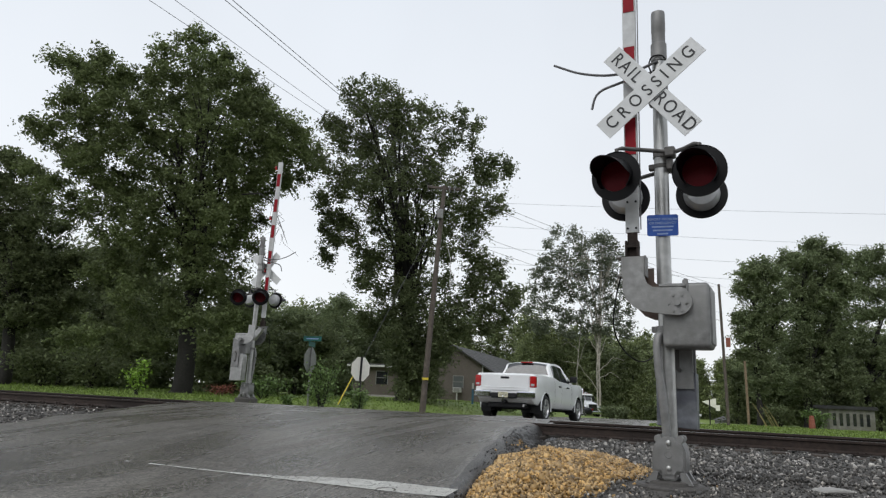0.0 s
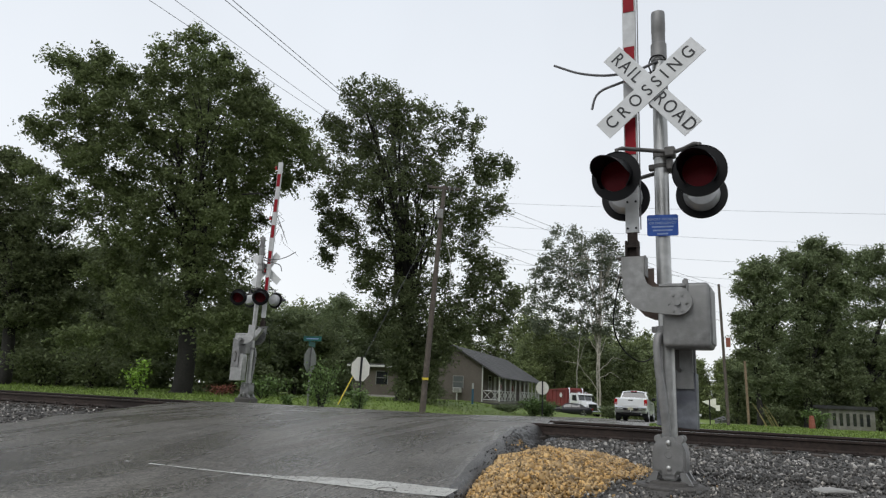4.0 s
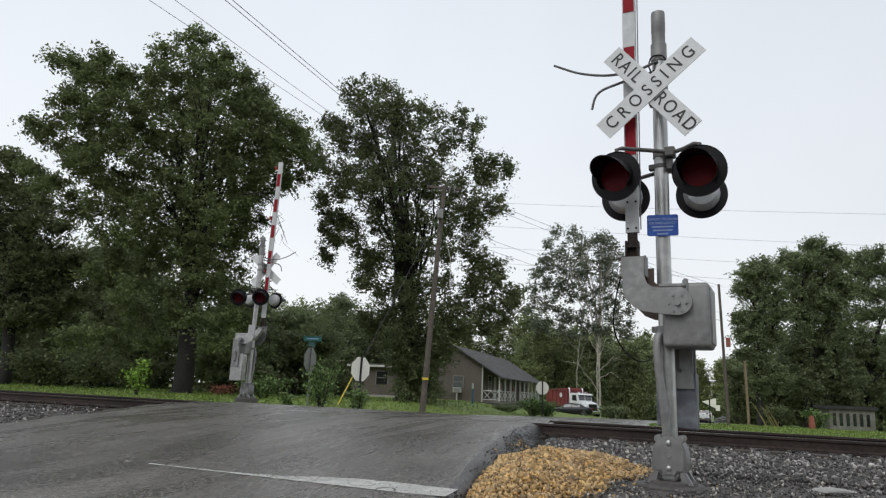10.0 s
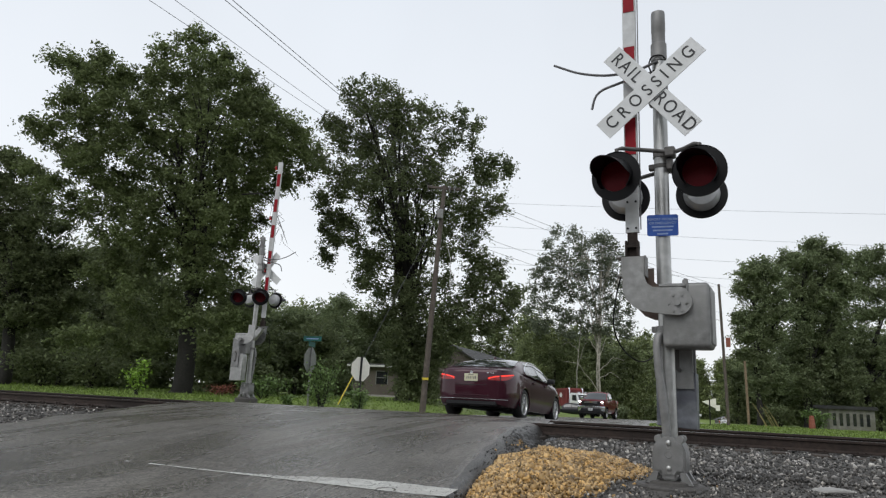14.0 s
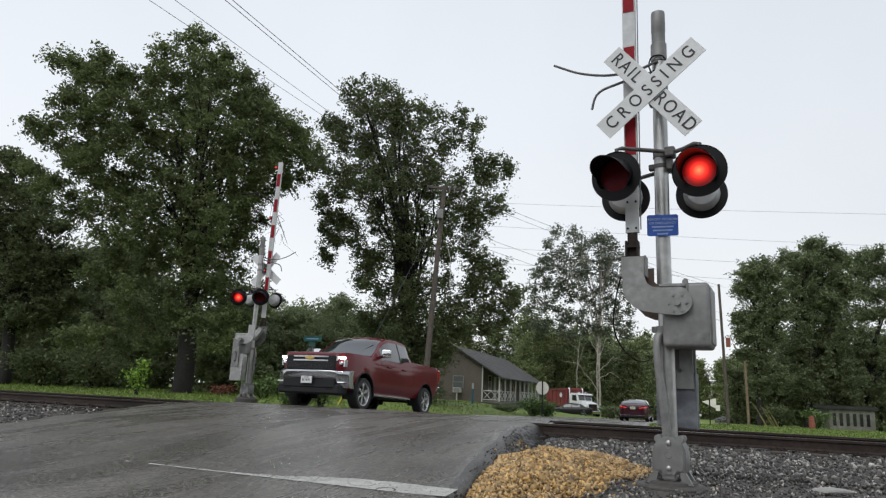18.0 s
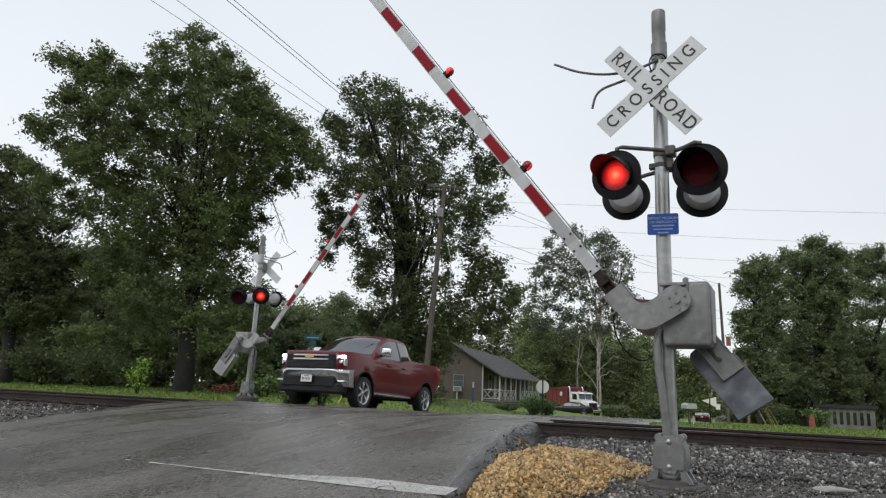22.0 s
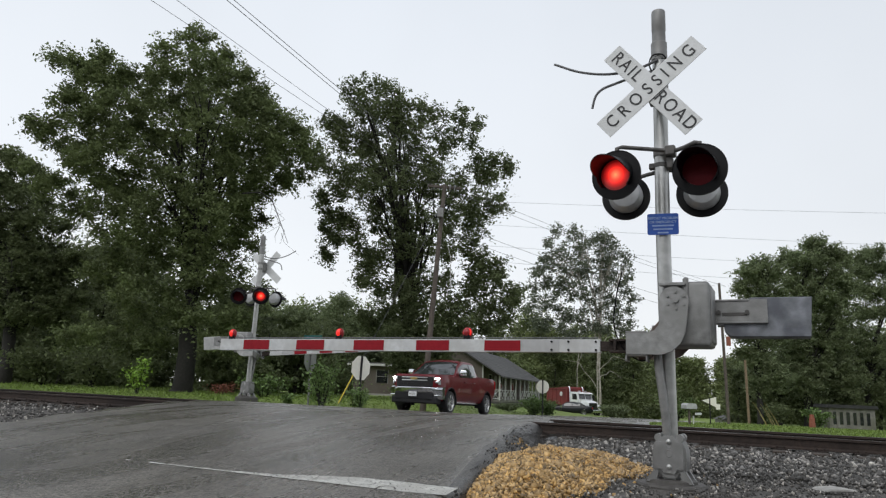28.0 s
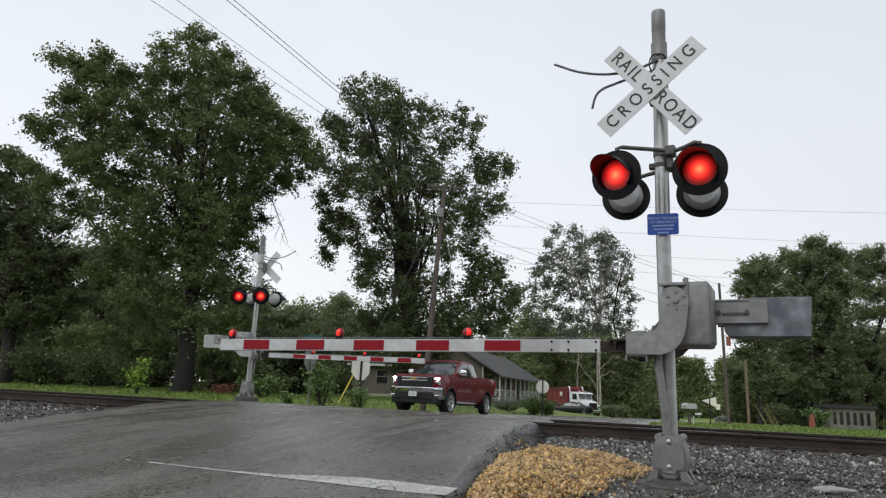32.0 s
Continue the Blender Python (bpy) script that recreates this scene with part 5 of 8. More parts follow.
        part("loose_cable", bm, CONDUIT, sig, "stiff grey loose cable", True)
    bm = bmesh.new()
    tube(bm, flow([(0.06, 0.08, 4.02), (0.09, 0.07, 4.12), (0.05, 0.09, 4.20), (-0.05, 0.09, 4.19), (-0.09, 0.05, 4.10), (-0.04, 0.09, 4.02), (0.05, 0.09, 4.05)]), 0.008, seg=6)
    part("cable_tie", bm, BLACK, sig)
    # gate arm: an L-shaped crank, a tongue, the striped boom and its lights, the counterweights
    bm = bmesh.new()
    crank = [(0.022 + 0.132 * math.cos(radians(a)), 0.014 + 0.132 * math.sin(radians(a))) for a in range(0, 181, 12)]
    crank += [(-0.095, -0.13), (-0.07, -0.285), (-0.03, -0.377), (0.046, -0.449), (0.136, -0.481), (0.46, -0.48), (0.46, -0.279), (0.263, -0.279), (0.201, -0.258), (0.16, -0.206), (0.150, -0.12)]
    slab(bm, crank, -0.012, 0.012)
    arm = part("gate_arm", bm, MACHINE, sig, "cranked silver arm with a red and white striped boom", m=GATE_UP)
    bm = bmesh.new()
    slab(bm, crank, -0.012, 0.012)
    part("rear_crank", bm, RUSTY if notice_here else GALV, arm, m=pose(0, -0.60, 0))
    for k in range(6):
        a = radians(30 + 60 * k)
        bm = bmesh.new()
        rod(bm, (0.002 + 0.082 * math.cos(a), 0.01, 0.017 + 0.078 * math.sin(a)), (0.002 + 0.082 * math.cos(a), 0.026, 0.017 + 0.078 * math.sin(a)), 0.0135, seg=6)
        part("crank_bolt", bm, GALV_DULL, arm)
    bm = bmesh.new()
    rod(bm, (0.002, 0.01, 0.017), (0.002, 0.04, 0.017), 0.027, seg=12)
    part("shaft_nut", bm, GALV_DULL, arm)
    bm = bmesh.new()
    box(bm, 0.27, 0.47, -0.14, 0.0, -0.495, -0.482, 0.003)
    box(bm, 0.27, 0.47, -0.14, 0.0, -0.278, -0.264, 0.003)
    box(bm, 0.27, 0.285, -0.15, 0.0, -0.545, -0.482, 0.003)
    box(bm, 0.455, 0.47, -0.15, 0.0, -0.545, -0.482, 0.003)
    box(bm, 0.43, 0.458, -0.14, 0.0, -0.48, -0.28, 0.003)
    part("crank_flange", bm, GALV_DULL, arm)
    bm = bmesh.new()
    slab(bm, ((0.0, -0.14), (0.05, -0.30), (0.36, -0.53), (0.42, -0.42), (0.12, -0.08)), -0.30, -0.16)
    part("arm_brace", bm, RUSTY if notice_here else GALV, arm, "rust-stained inner brace" if notice_here else "pale inner brace")
    bm = bmesh.new()
    box(bm, 0.43, 0.76, -0.115, -0.08, -0.446, -0.352, 0.004)
    box(bm, 0.45, 0.63, -0.13, -0.03, -0.462, -0.442, 0.002)
    box(bm, 0.45, 0.63, -0.13, -0.03, -0.354, -0.336, 0.002)
    box(bm, 0.56, 0.585, -0.135, -0.025, -0.462, -0.336, 0.002)
    part("arm_tongue", bm, RUST, arm, "rusty steel tongue")
    z0, start, step = -0.398, 1.521, 0.3983
    for k, (x0, x1) in enumerate([(0.72, 1.12), (1.12, start), *[(start + step * i, start + step * (i + 1)) for i in range(9)], (start + 9 * step, 5.48)]):
        bm = bmesh.new()
        h = 0.062 + 0.008 * x0 / 5.5
        box(bm, x0, x1, -0.125, -0.07, z0 - h, z0 + h, 0.002)
        red = k >= 2 and k % 2 == 0 and k < 12
        part("boom_section", bm, GREY_ARM if k == 1 else WHITE_ARM, arm, "white arm section" if not red else "white arm section with a red stripe")
        if red:
            bm = bmesh.new()
            box(bm, x0 + 0.004, x1 - 0.004, -0.068, -0.064, z0 - h + 0.012, z0 + h - 0.012)
            part("red_stripe", bm, RED_ARM, arm)
            bm = bmesh.new()
            box(bm, x0 + 0.004, x1 - 0.004, -0.131, -0.127, z0 - h + 0.012, z0 + h - 0.012)
            part("red_stripe", bm, RED_ARM, arm)
    for x in (0.76, 1.03, 1.20):
        for dz in (-0.04, 0.04):
            bm = bmesh.new()
            rod(bm, (x, -0.072, z0 + dz), (x, -0.058, z0 + dz), 0.011, seg=8)
            part("arm_bolt", bm, BLACK, arm)
    bm = bmesh.new()
    tube(bm, [(0.75, -0.10, z0 + 0.08), (2.5, -0.10, z0 + 0.083), (4.0, -0.10, z0 + 0.086), (5.35, -0.10, z0 + 0.085)], 0.006, seg=5)
    part("light_cable", bm, CONDUIT, arm)
    lenses = []
    for x in (2.125, 3.731, 5.319):
        bm = bmesh.new()
        box(bm, -0.035, 0.035, -0.03, 0.03, 0.0, 0.05, 0.004)
        place = pose(x, -0.098, z0 + 0.066)
        part("arm_light_foot", bm, BLACK, arm, m=place)
        bm = bmesh.new()
        lathe(bm, [(0.046 * math.sin(radians(a)), -0.05 * math.cos(radians(a))) for a in range(0, 181, 20)], 20)
        bmesh.ops.remove_doubles(bm, verts=bm.verts, dist=0.0005)
        for f in bm.faces:
            c = f.calc_center_median()
            f.material_index = 0 if abs(c.y) > abs(c.x) else 1
        lenses.append(part("arm_light", bm, [ARM_GLOW, ARM_DARK], arm, "small round red arm light", True, place @ pose(0, 0, 0.072, 0, 0, 90)))
        bm = bmesh.new()
        lathe(bm, ((0.049, -0.007), (0.056, -0.007), (0.056, 0.007), (0.049, 0.007)), 20, Matrix.Translation((0, 0, 0.072)) @ Matrix.Rotation(radians(90), 4, "X"))
        part("light_rim", bm, ARM_DARK, arm, m=place)
    for y in (-0.72, -0.46):
        bm = bmesh.new()
        slab(bm, ((0.06, 0.10), (-0.30, 0.085), (-0.755, 0.085), (-0.755, -0.145), (-0.35, -0.13), (0.0, -0.09)), y - 0.010, y + 0.010)
        bar = part("counterweight_bar", bm, GALV_DULL, arm, "grey counterweight bar with a slot", m=None)
        side = 1 if y > -0.6 else -1
        bm = bmesh.new()
        box(bm, -0.58, -0.36, y + side * 0.011 - 0.003, y + side * 0.011 + 0.003, -0.075, -0.04, 0.002)
        part("slot", bm, BRACKET, bar)
        for z in (-0.135, 0.075):
            bm = bmesh.new()
            box(bm, -0.755 if z < 0 else -0.60, -0.30, y - 0.02, y + 0.02, z - 0.010, z + 0.010, 0.004)
            part("bar_flange", bm, GALV_DULL, bar)
        for x in (-0.33, -0.58):
            bm = bmesh.new()
            rod(bm, (x, y + side * 0.012, -0.04), (x, y + side * 0.04, -0.04), 0.022, seg=6)
            part("slot_bolt", bm, BRACKET, bar)
    for k, (y0, y1) in enumerate(((-0.70, -0.62), (-0.615, -0.565), (-0.56, -0.48))):
        bm = bmesh.new()
        slab(bm, ((-0.365, -0.14), (-0.375, -0.22), (-0.42, -0.262), (-0.48, -0.267), (-1.105, -0.267), (-1.13, 0.10), (-0.60, 0.105), (-0.58, -0.10)), y0, y1)
        bmesh.ops.bevel(bm, geom=bm.edges[:], offset=0.006, segments=1, affect="EDGES")
        part("counterweight", bm, WEIGHT if notice_here else GALV, arm, "streaked blue-grey counterweight plate" if notice_here else "pale grey counterweight plate")
    # drooping flash cable
    bm = bmesh.new()
    tube(bm, flow([(0.36, 0.2, 1.95), (0.42, 0.2, 1.7), (0.44, 0.2, 1.42), (0.36, 0.18, 1.22), (0.22, 0.14, 1.11), (0.10, 0.1, 1.16), (0.05, 0.08, 1.34)]), 0.007, seg=6)
    part("drooping_cable", bm, BLACK, sig, "thin black drooping cable", True)
    return sig, arm, units, lenses


GATE_SHAFT = Vector((-0.136, 0.23, 1.6415))
GATE_PLANE = Matrix.Translation(GATE_SHAFT) @ Matrix.Rotation(radians(0.51), 4, "Z") @ Matrix.Rotation(radians(1.41), 4, "X")
FAR_PLANE = Matrix.Translation((-0.22, 0.23, 1.62))
GATE_UP = GATE_PLANE @ Matrix.Rotation(radians(-90), 4, "Y")
SIGNAL_TURN = Matrix(((-0.8965, -0.443, 0, 0), (0.443, -0.8965, 0, 0), (0, 0, 1, 0), (0, 0, 0, 1)))
near_signal, near_arm, near_units, near_lenses = gate_signal(Matrix.Translation((2.145, 6.64, -0.29)) @ SIGNAL_TURN, "silver railroad crossing signal with gate arm on a round concrete footing", ((0.363, 0.42, 2.857), (-0.396, 0.42, 2.835), (0.393, -0.20, 2.801), (-0.351, -0.20, 2.778)))
far_signal, far_arm, far_units, far_lenses = gate_signal(Matrix.Translation((-5.42, 20.4, 0.02)) @ SIGNAL_TURN @ Matrix.Rotation(math.pi + radians(8), 4, "Z"), "silver crossing signal with gate arm across the road", ((0.363, 0.42, 2.88), (-0.47, 0.42, 2.90), (0.24, -0.20, 2.90), (-0.50, -0.20, 2.89)), 0.5, False, 204)


# ---- vehicles ----
def grid_mesh(rows, name="panel"):
    bm = bmesh.new()
    g = [[bm.verts.new(p) for p in r] for r in rows]
    for a, b in zip(g, g[1:]):
        for k in range(len(a) - 1):
            bm.faces.new((a[k], a[k + 1], b[k + 1], b[k]))
    return bm, g


def curve(points, x):
    """A smooth line through (x, value) pairs."""
    xs, vs = [p[0] for p in points], [p[1] for p in points]
    if x <= xs[0]:
        return vs[0]
    if x >= xs[-1]:
        return vs[-1]
    i = max(j for j in range(len(xs)) if xs[j] <= x)
    h = xs[i + 1] - xs[i]

    def slope(j):
        if j == 0 or j == len(xs) - 1:
            return 0 if len(xs) < 3 else (vs[min(j + 1, len(xs) - 1)] - vs[max(j - 1, 0)]) / (xs[min(j + 1, len(xs) - 1)] - xs[max(j - 1, 0)])
        a, b = (vs[j] - vs[j - 1]) / (xs[j] - xs[j - 1]), (vs[j + 1] - vs[j]) / (xs[j + 1] - xs[j])
        return 0 if a * b <= 0 else 2 * a * b / (a + b)
    t = (x - xs[i]) / h
    m0, m1 = slope(i) * h, slope(i + 1) * h
    return (2 * t ** 3 - 3 * t ** 2 + 1) * vs[i] + (t ** 3 - 2 * t ** 2 + t) * m0 + (-2 * t ** 3 + 3 * t ** 2) * vs[i + 1] + (t ** 3 - t ** 2) * m1


def body_shell(top, low, half, wheels, arch, shoulder=0.90, step=0.045, tuck=0.10, crown=0.03):
    """The lower body: a lofted shell with the wheel arches cut out of its sides."""
    x0, x1 = top[0][0], top[-1][0]
    xs = sorted(set([round(float(x), 4) for x in np.linspace(x0, x1, int((x1 - x0) / step))] + [x0 + k for k in (0.004, 0.010, 0.018, 0.03, 0.045, 0.07, 0.10)]))
    rows = []
    for x in xs:
        zt, zb, w = curve(top, x), curve(low, x), curve(half, x)
        side = []
        for k in range(13):
            f = k / 12
            z = zb + (zt - zb) * f
            bulge = 1 - tuck * (1 - min(1, f / 0.35)) ** 2 - (1 - shoulder) * max(0, (f - 0.62) / 0.38) ** 2.2
            side.append((w * bulge, z))
        line = [(0.0, zb), (side[0][0] * 0.6, zb)] + side + [(side[-1][0] * 0.93, zt + crown * 0.45), (side[-1][0] * 0.5, zt + crown * 0.9), (0, zt + crown)]
        full = [(y, z) for y, z in line] + [(-y, z) for y, z in line[-2::-1]]
        rows.append([(x, y, z) for y, z in full])
    bm, g = grid_mesh(rows)
    for wx, wz in wheels:
        for v in bm.verts:
            if abs(v.co.y) > curve(half, wx) * 0.55:
                d = math.hypot(v.co.x - wx, v.co.z - wz)
                if abs(d - arch) < step * 0.62 and d > 0.01:
                    v.co.x, v.co.z = wx + (v.co.x - wx) * arch / d, wz + (v.co.z - wz) * arch / d
        gone = [f for f in bm.faces if math.hypot(f.calc_center_median().x - wx, f.calc_center_median().z - wz) < arch - 0.004 and abs(f.calc_center_median().y) > curve(half, wx) * 0.5]
        bmesh.ops.delete(bm, geom=gone, context="FACES")
    bm.faces.new([v for v in g[0] if v.is_valid and v.link_faces]) if all(v.is_valid for v in g[0]) else None
    bm.faces.new([v for v in g[-1]][::-1]) if all(v.is_valid for v in g[-1]) else None
    bmesh.ops.remove_doubles(bm, verts=bm.verts, dist=0.0004)
    bmesh.ops.recalc_face_normals(bm, faces=bm.faces)
    return bm


def wheel(parent, x, y, z, r, wide, spokes, rim_mat, twin=True, slim=0.040):
    """A wheel that spins about its y axis: tyre, rim and spokes."""
    sgn = 1 if y > 0 else -1
    side = Matrix.Rotation(radians(-90 * sgn), 4, "X")
    h = wide / 2
    bm = bmesh.new()
    lathe(bm, ((r * 0.68, -h * 0.8), (r * 0.74, -h), (r * 0.93, -h), (r, -h * 0.72), (r, h * 0.72), (r * 0.93, h), (r * 0.74, h), (r * 0.68, h * 0.85)), 36, side)
    w = part("wheel", bm, RUBBER, parent, "black tyre on a silver rim", True, pose(x, y, z))
    bm = bmesh.new()
    lathe(bm, ((r * 0.705, h * 0.95), (r * 0.66, h * 0.90), (r * 0.63, h * 0.55), (r * 0.60, -h * 0.7)), 36, side)
    part("rim", bm, rim_mat, w, "silver rim", True)
    bm = bmesh.new()
    lathe(bm, ((0.0, h * 0.05), (r * 0.62, h * 0.05)), 24, side)
    part("brake_disc", bm, PLASTIC, w)
    bm = bmesh.new()
    lathe(bm, ((0.0, h * 0.78), (r * 0.10, h * 0.76), (r * 0.13, h * 0.62), (r * 0.13, h * 0.2)), 16, side)
    part("hub", bm, rim_mat, w, smooth=True)
    for k in range(spokes):
        bm = bmesh.new()
        a = math.tau * k / spokes
        for off in ((-0.07, 0.07) if twin else (0.0,)):
            box(bm, r * 0.10, r * 0.66, -r * slim, r * slim, h * 0.50, h * 0.72, 0.004, side @ Matrix.Rotation(a + off, 4, "Z"))
        part("spoke", bm, rim_mat, w)
    return w


def side_seam(parent, x, top, low, half, f0, f1, shoulder, tuck=0.10):
    """A thin dark door seam that follows the body's side."""
    for s in (1, -1):
        pts = []
        for k in range(9):
            f = f0 + (f1 - f0) * k / 8
            w = curve(half, x) * (1 - tuck * (1 - min(1, f / 0.35)) ** 2 - (1 - shoulder) * max(0, (f - 0.62) / 0.38) ** 2.2)
            pts.append((x, s * (w - 0.0015), curve(low, x) + (curve(top, x) - curve(low, x)) * f))
        bm = bmesh.new()
        tube(bm, pts, 0.0042, seg=4)
        part("door_seam", bm, PLASTIC, parent)


def arch_lip(parent, wx, wz, y, arch, mat, thick=0.02):
    bm = bmesh.new()
    pts = [(wx + arch * math.cos(radians(a)), y, wz + arch * math.sin(radians(a))) for a in range(-12, 193, 10)]
    tube(bm, pts, thick, seg=6)
    part("arch_lip", bm, mat, parent, smooth=True)
    bm = bmesh.new()
    s = 1 if y > 0 else -1
    rows = [[(wx + arch * 0.985 * math.cos(radians(a)), yy, wz + arch * 0.985 * math.sin(radians(a))) for yy in (y - s * 0.015, y - s * 0.35)] for a in range(-20, 201, 20)]
    bm, _ = grid_mesh(rows)
    part("wheel_well", bm, PLASTIC, parent)


def cabin(parent, roof, belt, half_belt, half_roof, paint, windows, screens, step=0.05, pillars=()):
    """The upper body with its roof, and its panes set 4 mm proud. windows: x ranges of the side panes; screens: x ranges of rear and front panes."""
    x0, x1 = roof[0][0], roof[-1][0]
    xs = sorted(set(list(np.round(np.linspace(x0, x1, int((x1 - x0) / step)), 4)) + [x for w in windows for x in w[:2]]))

    def section(x, grow=0.0):
        zr, zb = curve(roof, x), curve(belt, x)
        f = min(1.0, max(0.02, (zr - zb) / 0.42))
        wb, wr = curve(half_belt, x), curve(half_roof, x)
        wr = wb + (wr - wb) * f
        pts = []
        for k in range(7):
            u = k / 6
            pts.append((wb + (wr - wb) * (u ** 1.25) + grow, zb + (zr - zb) * 0.93 * u))
        for u in (0.10, 0.3, 0.65, 1.0):
            pts.append((max(0, wr * (1 - u) - 0.02 * (u < 0.2)) + 0, zr - (zr - zb) * 0.07 * (1 - u) ** 2.2 + 0.02 * u * f + grow))
        return pts
    rows = []
    for x in xs:
        s = section(x)
        rows.append([(x, y, z) for y, z in s] + [(x, -y, z) for y, z in s[-2::-1]])
    bm, _ = grid_mesh(rows)
    bmesh.ops.recalc_face_normals(bm, faces=bm.faces)
    part("cabin", bm, paint, parent, smooth=True)
    for sgn in (1, -1):
        for wa, wb_, u0, u1 in tuple(windows) + tuple(pillars):
            pr = []
            for x in [v for v in xs if wa - 1e-6 <= v <= wb_ + 1e-6]:
                s = section(x, 0.006)
                zb, zr = s[0][1], s[6][1]
                col = []
                for k in range(6):
                    u = u0 + (u1 - u0) * k / 5
                    i = min(5, int(u * 6))
                    t = u * 6 - i
                    col.append((x, sgn * (s[i][0] + (s[i + 1][0] - s[i][0]) * t), s[i][1] + (s[i + 1][1] - s[i][1]) * t))
                pr.append(col)
            bm, _ = grid_mesh(pr)
            if (wa, wb_, u0, u1) in pillars:
                part("door_pillar", bm, PLASTIC, parent, "black door pillar")
            else:
                part("side_window", bm, GLASS_DARK, parent, "dark side window", True)
    for xa, xb, inset in screens:
        pr = []
        for x in np.linspace(xa, xb, 10):
            s = section(x, 0.0)
            zt = s[-1][1]
            edge = s[6]
            w = edge[0] - inset
            pr.append([(x, w * v, edge[1] + (zt - edge[1]) * (1 - abs(v) ** 2.5) + 0.012) for v in np.linspace(-1, 1, 11)])
        bm, _ = grid_mesh(pr)
        bmesh.ops.recalc_face_normals(bm, faces=bm.faces)
        part("windscreen" if xb > 0.4 else "rear_window", bm, GLASS_DARK, parent, "dark curved screen", True)


def simple(parent, name, mat, *boxes, label="", bevel=0.01, m=None):
    bm = bmesh.new()
    for b in boxes:
        box(bm, *b, bevel)
    return part(name, bm, mat, parent, label, m=m)


def mirrors(parent, x, y, z, mat, wide=0.2, high=0.13):
    for s in (1, -1):
        bm = bmesh.new()
        box(bm, -0.06, 0.06, -wide / 2, wide / 2, -high / 2, high / 2, 0.03, pose(x, s * (y + wide / 2), z, 0, 0, s * 12), 2)
        mm = part("wing_mirror", bm, mat, parent, smooth=True)
        bm = bmesh.new()
        box(bm, x - 0.02, x + 0.03, min(s * (y - 0.08), s * (y + 0.03)), max(s * (y - 0.08), s * (y + 0.03)), z - high / 2 - 0.01, z - high / 2 + 0.04)
        part("mirror_foot", bm, PLASTIC, mm)


def plate(parent, x, z, face, mat=None):
    """A number plate with plain bars. face: 1 looks forward, -1 back."""
    p = simple(parent, "number_plate", mat or PLATE, (x - 0.006, x + 0.006, -0.155, 0.155, z - 0.08, z + 0.08), label="pale number plate", bevel=0.002)
    for k in range(6):
        y = -0.105 + 0.042 * k - 0.004 * (k % 2)
        simple(p, "plate_bar", PLATE_INK, (x + face * 0.006 - 0.002, x + face * 0.006 + 0.002, y - 0.013, y + 0.013 - 0.006 * (k % 3), z - 0.035, z + 0.028 - 0.008 * (k % 2)), bevel=0)
    simple(p, "plate_bar", PLATE_INK, (x + face * 0.006 - 0.002, x + face * 0.006 + 0.002, -0.06, 0.06, z + 0.045, z + 0.062), bevel=0)


